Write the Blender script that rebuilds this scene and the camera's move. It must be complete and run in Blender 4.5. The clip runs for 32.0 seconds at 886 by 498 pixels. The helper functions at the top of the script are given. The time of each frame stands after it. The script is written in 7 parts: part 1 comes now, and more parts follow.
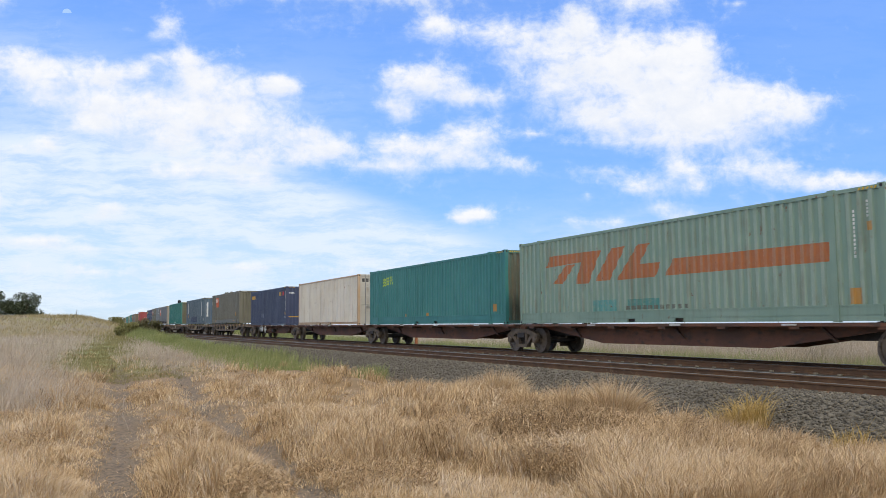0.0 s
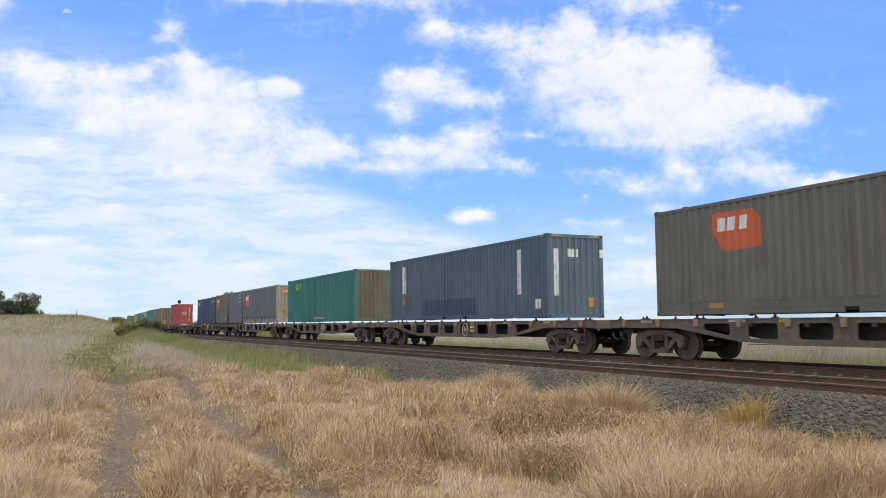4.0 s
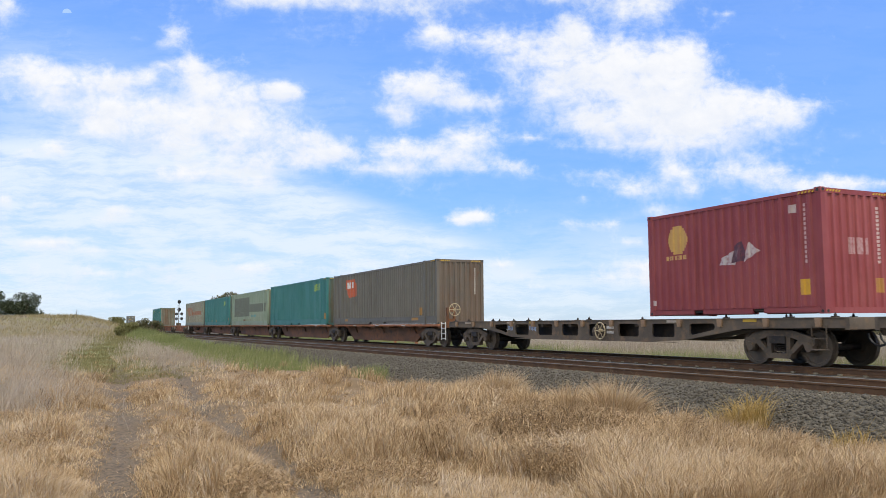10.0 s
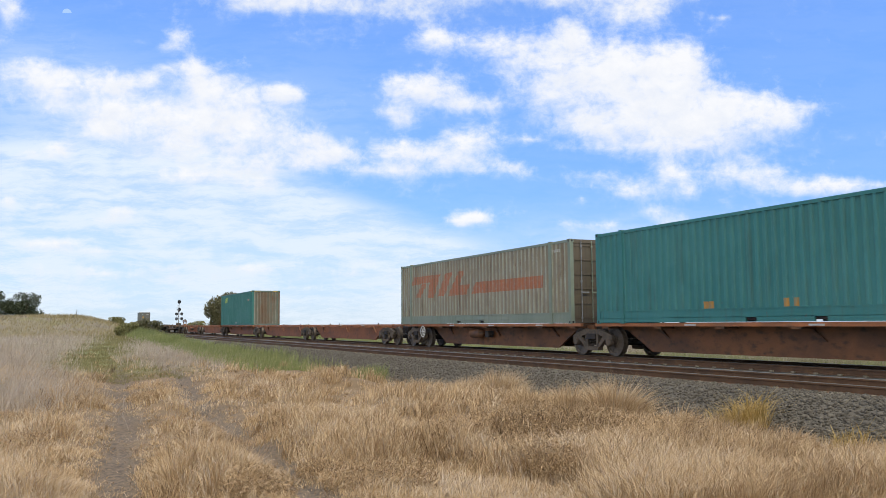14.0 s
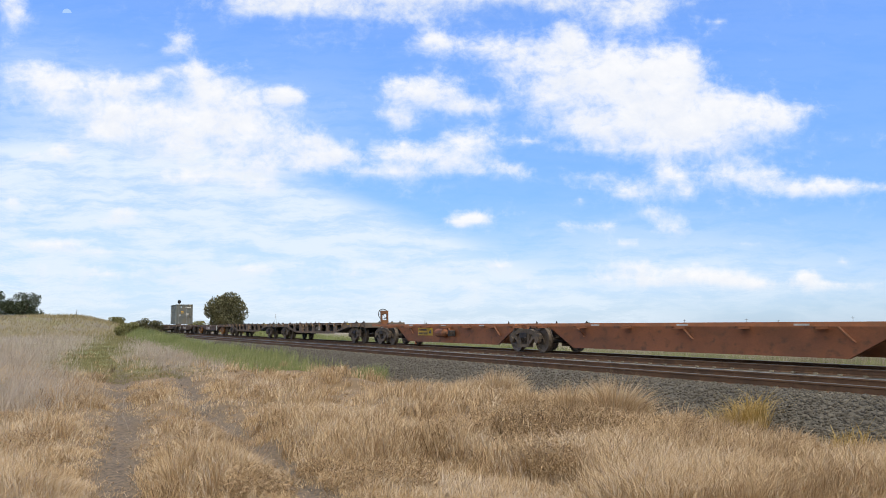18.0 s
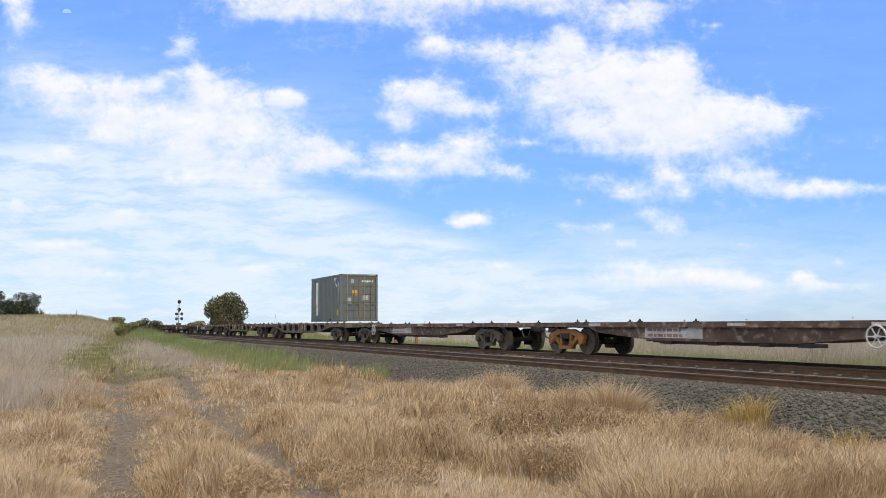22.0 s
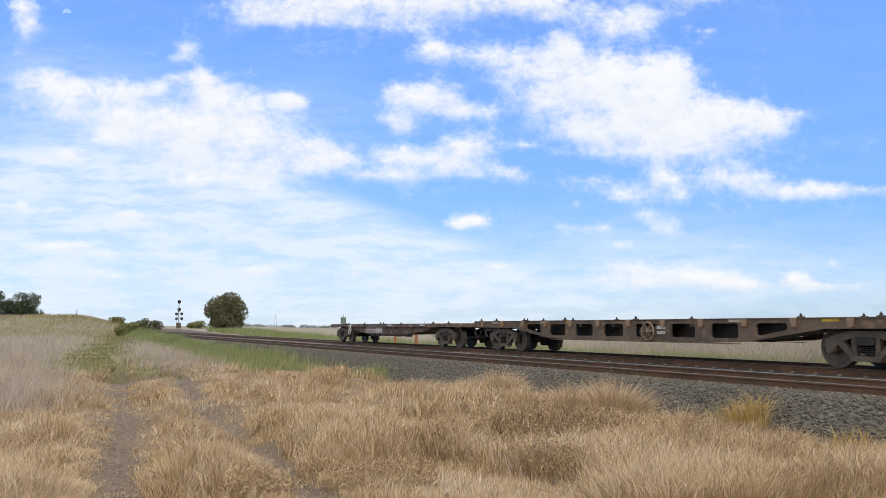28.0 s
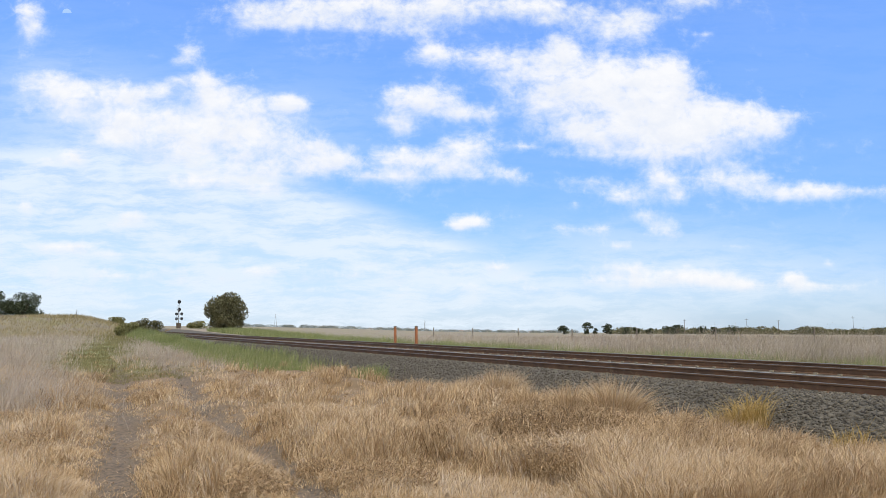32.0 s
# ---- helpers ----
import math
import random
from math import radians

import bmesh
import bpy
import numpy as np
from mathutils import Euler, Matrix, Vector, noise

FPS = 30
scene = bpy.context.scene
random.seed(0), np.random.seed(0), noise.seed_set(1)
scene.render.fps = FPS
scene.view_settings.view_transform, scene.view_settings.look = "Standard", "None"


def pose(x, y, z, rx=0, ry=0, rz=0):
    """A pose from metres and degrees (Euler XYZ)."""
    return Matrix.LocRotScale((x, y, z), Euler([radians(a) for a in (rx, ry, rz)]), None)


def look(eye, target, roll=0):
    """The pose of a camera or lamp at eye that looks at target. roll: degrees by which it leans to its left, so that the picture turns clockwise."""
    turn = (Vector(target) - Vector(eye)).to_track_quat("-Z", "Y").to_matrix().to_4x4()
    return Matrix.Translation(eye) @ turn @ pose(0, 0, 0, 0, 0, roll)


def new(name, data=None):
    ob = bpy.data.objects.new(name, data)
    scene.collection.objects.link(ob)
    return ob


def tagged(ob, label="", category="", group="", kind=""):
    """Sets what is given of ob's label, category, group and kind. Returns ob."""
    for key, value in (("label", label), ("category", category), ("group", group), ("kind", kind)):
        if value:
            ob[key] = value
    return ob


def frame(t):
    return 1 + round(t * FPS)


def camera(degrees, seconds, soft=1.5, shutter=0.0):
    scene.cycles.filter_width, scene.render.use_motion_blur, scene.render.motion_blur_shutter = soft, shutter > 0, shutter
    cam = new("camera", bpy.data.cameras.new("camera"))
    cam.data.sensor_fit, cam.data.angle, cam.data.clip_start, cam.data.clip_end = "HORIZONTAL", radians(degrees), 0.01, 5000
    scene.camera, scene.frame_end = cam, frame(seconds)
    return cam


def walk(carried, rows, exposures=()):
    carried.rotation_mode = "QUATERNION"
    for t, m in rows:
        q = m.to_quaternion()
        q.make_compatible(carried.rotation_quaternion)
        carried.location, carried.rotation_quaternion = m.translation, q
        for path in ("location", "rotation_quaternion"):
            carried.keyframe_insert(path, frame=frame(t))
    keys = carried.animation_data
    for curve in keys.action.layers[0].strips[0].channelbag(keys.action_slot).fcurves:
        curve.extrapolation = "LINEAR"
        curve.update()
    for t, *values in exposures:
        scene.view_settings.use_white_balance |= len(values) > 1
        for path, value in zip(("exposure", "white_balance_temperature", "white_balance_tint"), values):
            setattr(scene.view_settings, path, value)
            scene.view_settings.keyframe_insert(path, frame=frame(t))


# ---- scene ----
# ---------------------------------------------------------------- camera
EYE_Z = 1.08            # eye above the rail heads, which lie at z = 0
cam = camera(56.33, 32.0, soft=0.65, shutter=0.05)
CAM_POSE = look((0, 0, EYE_Z), (0, 1, EYE_Z + math.tan(radians(5.152))), roll=-0.394)
walk(cam, [(0.0, CAM_POSE), (32.0, CAM_POSE)])

# ---------------------------------------------------------------- sky, sun, exposure
SUN_ELEVATION, SUN_AZIMUTH = radians(60), radians(150)   # azimuth clockwise from +y
world = bpy.data.worlds.new("sky")
scene.world = world
world.use_nodes = True
wn = world.node_tree
sky_node = wn.nodes.new("ShaderNodeTexSky")
sky_node.sky_type = "NISHITA"
sky_node.sun_disc = False
sky_node.sun_elevation, sky_node.sun_rotation = SUN_ELEVATION, SUN_AZIMUTH
sky_node.air_density, sky_node.dust_density, sky_node.ozone_density = 1.0, 0.2, 3.0


def world_mix(fac, a, b, blend="MIX"):
    n = wn.nodes.new("ShaderNodeMix")
    n.data_type, n.blend_type = "RGBA", blend
    for i, v in ((0, fac), (6, a), (7, b)):
        if hasattr(v, "is_output"):
            wn.links.new(v, n.inputs[i])
        else:
            n.inputs[i].default_value = v
    return n.outputs[2]


def world_ramp(v, a, b):
    n = wn.nodes.new("ShaderNodeMapRange")
    n.interpolation_type = "SMOOTHSTEP"
    wn.links.new(v, n.inputs[0])
    n.inputs[1].default_value, n.inputs[2].default_value = a, b
    return n.outputs[0]


# clear blue, with broken white cumulus overhead as in the rest of the sky
sky_dir = wn.nodes.new("ShaderNodeTexCoord").outputs["Generated"]
sky_up = wn.nodes.new("ShaderNodeSeparateXYZ")
wn.links.new(sky_dir, sky_up.inputs[0])
blue = world_mix(1.0, sky_node.outputs[0], world_mix(world_ramp(sky_up.outputs[2], 0.0, 0.40), (0.42, 0.60, 1.0, 1), (0.77, 1.09, 1.58, 1)), "MULTIPLY")
sky_noise = wn.nodes.new("ShaderNodeTexNoise")
sky_noise.inputs["Scale"].default_value, sky_noise.inputs["Detail"].default_value = 2.6, 6.0
wn.links.new(sky_dir, sky_noise.inputs["Vector"])


def world_math(op, a, b):
    n = wn.nodes.new("ShaderNodeMath")
    n.operation = op
    for i, v in enumerate((a, b)):
        if hasattr(v, "is_output"):
            wn.links.new(v, n.inputs[i])
        else:
            n.inputs[i].default_value = v
    return n.outputs[0]


# clouds added out of view, overhead and behind, to whiten the ambient light
behind = world_math("MULTIPLY", world_ramp(world_math("MULTIPLY", sky_up.outputs[1], -1.0), 0.0, 0.35), world_ramp(sky_up.outputs[2], 0.04, 0.15))
where = world_math("MAXIMUM", behind, world_ramp(sky_up.outputs[2], 0.42, 0.58))
gap = world_math("MULTIPLY", world_ramp(sky_noise.outputs[0], 0.34, 0.50), where)
wn.links.new(world_mix(gap, blue, (8.6, 8.35, 7.7, 1)), wn.nodes["Background"].inputs[0])
wn.nodes["Background"].inputs[1].default_value = 0.155
sun = new("sun", bpy.data.lights.new("sun", "SUN"))
sun.data.energy, sun.data.angle, sun.data.color = 2.1, radians(10), (1.0, 0.94, 0.83)
sun.matrix_world = look((math.sin(SUN_AZIMUTH) * 50, math.cos(SUN_AZIMUTH) * 50, 50 * math.tan(SUN_ELEVATION)), (0, 0, 0))
scene.view_settings.exposure = 0.0

# ---------------------------------------------------------------- the line of the railway
PHI, BEND, Y0 = -1.12444, 0.000229, 37.112   # heading of travel, curvature, where it crosses the view's axis
HALF_BOX = 1.219
NEAR_TRACK = -4.2                            # the empty track's centre, from the train's


def at(s, c=0.0, z=0.0):
    """The place s metres along the train's track, c metres to its far side."""
    th = PHI + BEND * s
    x = (math.sin(th) - math.sin(PHI)) / BEND
    y = Y0 - (math.cos(th) - math.cos(PHI)) / BEND
    o = c + HALF_BOX
    return Vector((x - o * math.sin(th), y + o * math.cos(th), z))


def at_np(s, c):
    th = PHI + BEND * s
    o = c + HALF_BOX
    return ((np.sin(th) - math.sin(PHI)) / BEND - o * np.sin(th), Y0 - (np.cos(th) - math.cos(PHI)) / BEND + o * np.cos(th))


def heading(s):
    return math.degrees(PHI + BEND * s)


def travelled(t):
    return 19.303 * (t - 16) + 0.0564 * (t - 16) ** 2 / 2


# ---------------------------------------------------------------- noise for shaping the ground and the plants
def value_noise(x, y, size, seed):
    x, y = np.asarray(x, float) / size + 1000.0, np.asarray(y, float) / size + 1000.0
    xi, yi = np.floor(x).astype(np.int64), np.floor(y).astype(np.int64)
    u, v = x - xi, y - yi
    u, v = u * u * (3 - 2 * u), v * v * (3 - 2 * v)

    def h(a, b):
        n = (a * 374761393 + b * 668265263 + seed * 974634777) & 0x7FFFFFFF
        n = ((n ^ (n >> 13)) * 1274126177) & 0x7FFFFFFF
        return ((n ^ (n >> 16)) & 0xFFFF) / 65535.0

    return (h(xi, yi) * (1 - u) + h(xi + 1, yi) * u) * (1 - v) + (h(xi, yi + 1) * (1 - u) + h(xi + 1, yi + 1) * u) * v


def smooth(v, a, b):
    k = np.clip((v - a) / (b - a), 0, 1)
    return k * k * (3 - 2 * k)


SLOPE_T = [-0.55, -0.33, -0.23, -0.125, -0.02, 0.08, 0.55]
SLOPE_M = [-0.0011, -0.0005, -0.0018, -0.0046, -0.0087, -0.0108, -0.0139]


def ruts(s, c, width):
    """1 along the two wheel ruts of the farm track, 0 beside them."""
    q = np.clip(s, -20, 26)
    a, b = -15.6 - 0.076 * (q - 12.0) + 0.08 * np.sin(q * .5), -13.48 - 0.081 * (q - 9.3) + 0.08 * np.sin(q * .35)
    return np.maximum(np.exp(-((c - a) / width) ** 2), np.exp(-((c - b) / width) ** 2))


def land_form(x, y):
    """Where the dead grass heaps up: 0 low, 1 in the middle of a heap about a metre wide."""
    return smooth(0.55 * value_noise(x, y, 1.15, 34) + 0.45 * value_noise(x, y, 2.7, 35), 0.36, 0.70)


def bare_ground(s, c):
    """The height of the land beside the ballast, at track places s, c (arrays)."""
    x, y = at_np(s, c)
    d = np.hypot(x, y)
    t = np.where(y > 1, x / np.maximum(y, 1), np.where(x > 0, 0.55, -0.55))
    m = np.interp(t, SLOPE_T, SLOPE_M)
    low = np.interp(t, [-0.35, -0.2, 0.1], [0.45, 0.6, 1.0])
    g = -0.75 + 0.14 * (value_noise(x, y, 1.3, 5) - 0.5) * smooth(-c, 7.4, 9) + 0.10 * (value_noise(x, y, 2.3, 3) - 0.5) + 0.16 * (value_noise(x, y, 6.0, 4) - 0.5)
    road = ruts(s, c, 0.3) * smooth(s, -40, -10)
    heaps = smooth(-c, 7.5, 8.5) * smooth(s, -2, 8) * (1 - np.clip(1.4 * ruts(s, c, 0.75), 0, 1))
    g = g - 0.12 * road + 0.20 * (land_form(x, y) - 0.35) * heaps
    k = smooth(d, 35, 170)
    z = g * (1 - k) + (EYE_Z + m * d - low) * k
    mound = np.exp(-np.abs((c + 23.5) / 14.5) ** 6 - np.abs((s + 92) / 17.0) ** 4)
    bumps = value_noise(x, y, 4.0, 8)
    return z + (1.85 + 0.6 * bumps) * mound


def ground_height(s, c):
    g = bare_ground(s, c)
    lift = np.interp(c, [-7.3, -5.75, 1.75, 3.2], [0, 1, 1, 0]) * smooth(s, -520, -400)
    rail_bed = np.interp(c, [-3.5, -3.2, -1.1, -0.9], [-0.163, -0.2, -0.2, -0.163])
    return g * (1 - lift) + rail_bed * lift


# ---------------------------------------------------------------- materials
def node_material(name):
    m = bpy.data.materials.new(name)
    m.use_nodes = True
    t = m.node_tree
    return m, t, t.nodes["Principled BSDF"]


def attribute(t, name):
    n = t.nodes.new("ShaderNodeAttribute")
    n.attribute_name = name
    return n.outputs["Fac"]


def mth(t, op, a, b=0.0, c=0.0, clamp=False):
    n = t.nodes.new("ShaderNodeMath")
    n.operation = op
    n.use_clamp = clamp
    for i, v in enumerate((a, b, c)):
        if hasattr(v, "is_output"):
            t.links.new(v, n.inputs[i])
        else:
            n.inputs[i].default_value = v
    return n.outputs[0]


def mix(t, fac, a, b):
    n = t.nodes.new("ShaderNodeMix")
    n.data_type = "RGBA"
    for i, v in ((0, fac), (6, a), (7, b)):
        if hasattr(v, "is_output"):
            t.links.new(v, n.inputs[i])
        else:
            n.inputs[i].default_value = (*v, 1) if isinstance(v, tuple) and len(v) == 3 else v
    return n.outputs[2]


def ramp(t, v, a, b):
    n = t.nodes.new("ShaderNodeMapRange")
    n.interpolation_type = "SMOOTHSTEP"
    t.links.new(v, n.inputs[0])
    n.inputs[1].default_value, n.inputs[2].default_value = a, b
    return n.outputs[0]


def noise_at(t, vec, scale, detail=4.0, stretch=None, rough=0.55):
    if stretch:
        mp = t.nodes.new("ShaderNodeMapping")
        t.links.new(vec, mp.inputs[0])
        mp.inputs[3].default_value = stretch
        vec = mp.outputs[0]
    n = t.nodes.new("ShaderNodeTexNoise")
    t.links.new(vec, n.inputs["Vector"])
    n.inputs["Scale"].default_value, n.inputs["Detail"].default_value, n.inputs["Roughness"].default_value = scale, detail, rough
    return n.outputs[0]


def bump(t, bsdf, height, strength, distance=0.01):
    n = t.nodes.new("ShaderNodeBump")
    n.inputs["Strength"].default_value, n.inputs["Distance"].default_value = strength, distance
    t.links.new(height, n.inputs["Height"])
    t.links.new(n.outputs[0], bsdf.inputs["Normal"])


def surface(name, a, b, c=None, scale=3.0, fine=40.0, rough=0.7, metal=0.0, strength=0.3, stretch=None, vary=0.0):
    """A worn surface: colours a and b in patches, c in finer stains, a fine relief."""
    m, t, p = node_material(name)
    co = t.nodes.new("ShaderNodeTexCoord").outputs["Object"]
    n1 = noise_at(t, co, scale, 5, stretch)
    n2 = noise_at(t, co, fine, 3)
    col = mix(t, ramp(t, n1, 0.35, 0.65), a, b)
    if c:
        n3 = noise_at(t, co, scale * 4.3, 6, stretch)
        col = mix(t, mth(t, "MULTIPLY", ramp(t, n3, 0.5, 0.72), 0.85), col, c)
    g = mth(t, "MULTIPLY_ADD", n2, 0.35, 0.83)
    col = mix(t, 1.0, col, col)
    mul = t.nodes.new("ShaderNodeVectorMath")
    mul.operation = "SCALE"
    t.links.new(col, mul.inputs[0])
    if vary:
        rnd = t.nodes.new("ShaderNodeObjectInfo").outputs["Random"]
        g = mth(t, "MULTIPLY", g, mth(t, "MULTIPLY_ADD", rnd, vary, 1 - vary / 2))
    t.links.new(g, mul.inputs["Scale"])
    t.links.new(mul.outputs[0], p.inputs["Base Color"])
    p.inputs["Roughness"].default_value, p.inputs["Metallic"].default_value = rough, metal
    bump(t, p, n2, strength)
    return m


def paint(name, base, faded, rust=0.25, dirt=(0.12, 0.09, 0.06), dirty=0.35, marks=(), rough=0.5, crest=None, groove=None, soot=0.0):
    """Container paint: sun-faded, streaked with dirt, rust blooming from scratches. marks: painted shapes
    (x0, x1, z0, z1, slant, colour, wear), (corners counter-clockwise, colour, wear), a wavy stripe
    (x0, x1, z0, thickness, colour, wear), or a row of n blocks (x0, x1, z0, z1, n, along x, colour, wear). crest, groove: (colour, share)
    of the outer and inner flats of the corrugation. soot: brown grime down the middle of an end."""
    m, t, p = node_material(name)
    co = t.nodes.new("ShaderNodeTexCoord").outputs["Object"]
    big = noise_at(t, co, 0.55, 5)
    col = mix(t, ramp(t, big, 0.35, 0.7), base, faded)
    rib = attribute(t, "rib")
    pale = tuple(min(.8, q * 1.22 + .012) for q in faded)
    # outer flats paler: fade and wear, with the ribs' relief put into the colour
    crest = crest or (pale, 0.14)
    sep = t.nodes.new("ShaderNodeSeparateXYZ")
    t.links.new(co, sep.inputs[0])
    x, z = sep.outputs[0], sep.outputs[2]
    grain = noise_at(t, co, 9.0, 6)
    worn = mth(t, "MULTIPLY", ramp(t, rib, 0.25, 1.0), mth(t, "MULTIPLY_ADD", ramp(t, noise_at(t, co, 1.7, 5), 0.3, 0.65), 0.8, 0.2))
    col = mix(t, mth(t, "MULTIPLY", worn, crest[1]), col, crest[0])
    # grooves tinted darker: dirt and paint, with recess shade painted in too
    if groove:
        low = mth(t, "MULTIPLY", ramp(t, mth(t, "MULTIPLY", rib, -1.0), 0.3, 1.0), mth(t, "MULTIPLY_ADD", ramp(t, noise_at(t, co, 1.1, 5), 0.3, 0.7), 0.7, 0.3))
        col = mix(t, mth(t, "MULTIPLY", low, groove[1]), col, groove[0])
    for mark in marks:
        if len(mark) == 3:
            pts, colour, wear = mark
            k = None
            for (xa, za), (xb, zb) in zip(pts, pts[1:] + pts[:1]):
                side = mth(t, "MULTIPLY_ADD", x, za - zb, mth(t, "MULTIPLY_ADD", z, xb - xa, xa * (zb - za) - za * (xb - xa)))
                k = side if k is None else mth(t, "MINIMUM", k, side)
            k = mth(t, "GREATER_THAN", k, 0.0)
        elif len(mark) == 6:
            x0, x1, z0, h, colour, wear = mark
            zz = mth(t, "MULTIPLY_ADD", mth(t, "SINE", mth(t, "MULTIPLY_ADD", x, 12.566 / (x1 - x0), -12.566 / (x1 - x0) * x0 - 1.0)), -0.42 * h, z)
            zz = mth(t, "MULTIPLY_ADD", x, -0.12, zz)
            k = mth(t, "MULTIPLY", mth(t, "COMPARE", x, (x0 + x1) / 2, (x1 - x0) / 2), mth(t, "COMPARE", zz, z0 + h / 2 - 0.12 * x0, h / 2))
        elif len(mark) == 8:
            x0, x1, z0, z1, n, along, colour, wear = mark
            lo, hi, v = (x0, x1, x) if along else (z0, z1, z)
            teeth = mth(t, "LESS_THAN", mth(t, "FRACT", mth(t, "MULTIPLY_ADD", v, n / (hi - lo), 100 - lo * n / (hi - lo))), 0.68)
            k = mth(t, "MULTIPLY", mth(t, "COMPARE", x, (x0 + x1) / 2, (x1 - x0) / 2), mth(t, "COMPARE", z, (z0 + z1) / 2, (z1 - z0) / 2))
            k = mth(t, "MULTIPLY", k, teeth)
        else:
            x0, x1, z0, z1, slant, colour, wear = mark
            xs = mth(t, "SUBTRACT", x, mth(t, "MULTIPLY", mth(t, "SUBTRACT", z, z0), slant)) if slant else x
            k = mth(t, "MULTIPLY", mth(t, "COMPARE", xs, (x0 + x1) / 2, (x1 - x0) / 2), mth(t, "COMPARE", z, (z0 + z1) / 2, (z1 - z0) / 2))
        if wear:
            k = mth(t, "MULTIPLY", k, mth(t, "MULTIPLY_ADD", ramp(t, grain, 0.45, 0.75), -wear, 1.0))
        col = mix(t, k, col, colour)
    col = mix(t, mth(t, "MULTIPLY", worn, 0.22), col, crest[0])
    if soot:
        across = mth(t, "SUBTRACT", 1.15, mth(t, "ABSOLUTE", mth(t, "SUBTRACT", x, -0.15)))
        film = mth(t, "ADD", mth(t, "MULTIPLY", across, 0.9), mth(t, "MULTIPLY", mth(t, "SUBTRACT", noise_at(t, co, 1.0, 6, (5.0, 5.0, 0.3)), 0.5), 1.6))
        col = mix(t, mth(t, "MULTIPLY", ramp(t, film, 0.1, 0.9), soot), col, mix(t, grain, (0.10, 0.055, 0.028), (0.19, 0.12, 0.065)))
    streak = noise_at(t, co, 1.0, 6, (7.0, 7.0, 0.35))
    blotch = noise_at(t, co, 1.3, 6)
    d = mth(t, "MULTIPLY", ramp(t, streak, 0.42, 0.75), ramp(t, blotch, 0.3, 0.7))
    col = mix(t, mth(t, "MULTIPLY", d, dirty), col, dirt)
    spots = noise_at(t, co, 5.0, 8, (1.0, 1.0, 0.6), 0.7)
    r = mth(t, "MULTIPLY", ramp(t, spots, 0.66 - 0.1 * rust, 0.76 - 0.1 * rust), min(1.0, rust * 3))
    col = mix(t, r, col, mix(t, grain, (0.10, 0.035, 0.015), (0.26, 0.10, 0.04)))
    t.links.new(col, p.inputs["Base Color"])
    rg = mth(t, "MULTIPLY_ADD", d, 0.3, rough)
    t.links.new(rg, p.inputs["Roughness"])
    dents = noise_at(t, co, 1.6, 3)
    bump(t, p, mth(t, "MULTIPLY_ADD", dents, 1.0, mth(t, "MULTIPLY", grain, 0.06)), 0.35, 0.05)
    return m


ORANGE, WHITE, YELLOW = (0.62, 0.12, 0.03), (0.75, 0.75, 0.72), (0.62, 0.38, 0.04)
RUST = surface("rusty_steel", (0.075, 0.036, 0.022), (0.14, 0.062, 0.034), (0.045, 0.03, 0.024), 1.5, 30, 0.8, 0.0, 0.4)
# orange darkened for the containers' shade; the last pack has a sunlit copy
ORANGE_STEEL = surface("orange_oxide_paint", (0.215, 0.088, 0.033), (0.125, 0.058, 0.027), (0.06, 0.038, 0.022), 0.8, 25, 0.72, 0.0, 0.3, (1, 1, 1.6))
BROWN_STEEL = surface("brown_oxide_paint", (0.17, 0.068, 0.036), (0.105, 0.052, 0.032), (0.06, 0.042, 0.03), 0.8, 25, 0.75, 0.0, 0.3, (1, 1, 1.6))
MOTTLED_STEEL = surface("mottled_brown_paint", (0.17, 0.105, 0.068), (0.08, 0.048, 0.034), (0.36, 0.27, 0.20), 0.9, 25, 0.8, 0.0, 0.35)
GREY_STEEL = surface("grimy_grey_steel", (0.155, 0.122, 0.09), (0.105, 0.083, 0.063), (0.22, 0.14, 0.082), 0.9, 28, 0.8, 0.0, 0.35)
DARK_STEEL = surface("black_greasy_steel", (0.030, 0.026, 0.024), (0.050, 0.042, 0.036), (0.075, 0.05, 0.035), 2.0, 30, 0.75, 0.2, 0.4)
BOGIE_STEEL = surface("dusty_cast_steel", (0.125, 0.096, 0.07), (0.08, 0.064, 0.048), (0.16, 0.10, 0.06), 3.0, 35, 0.85, 0.0, 0.4)
BOGIE_ORANGE = surface("orange_painted_cast_steel", (0.34, 0.15, 0.03), (0.24, 0.10, 0.03), (0.10, 0.06, 0.035), 2.5, 35, 0.75, 0.0, 0.4)
WHEEL_STEEL = surface("wheel_steel", (0.15, 0.118, 0.088), (0.105, 0.082, 0.062), (0.065, 0.045, 0.032), 3.0, 40, 0.6, 0.3, 0.2)
WHEEL_DARK = surface("dusty_wheel_steel", (0.085, 0.07, 0.056), (0.12, 0.095, 0.07), (0.13, 0.085, 0.055), 3.0, 40, 0.75, 0.2, 0.3)
RAIL_SIDE = surface("rusted_rail_side", (0.135, 0.070, 0.035), (0.09, 0.050, 0.027), (0.165, 0.088, 0.042), 1.2, 30, 0.85, 0.0, 0.3)
RAIL_HEAD = surface("worn_rail_head", (0.085, 0.075, 0.066), (0.13, 0.115, 0.10), None, 2.0, 60, 0.55, 0.4, 0.05)
# second head copy for each track's far rail, its sheen put into brighter colour
RAIL_BRIGHT = surface("bright_rail_head", (0.22, 0.22, 0.225), (0.16, 0.16, 0.165), None, 2.0, 60, 0.45, 0.75, 0.03)
CONCRETE = surface("weathered_concrete", (0.33, 0.28, 0.20), (0.24, 0.20, 0.145), (0.13, 0.10, 0.07), 4.0, 60, 0.9, 0.0, 0.3, vary=0.3)
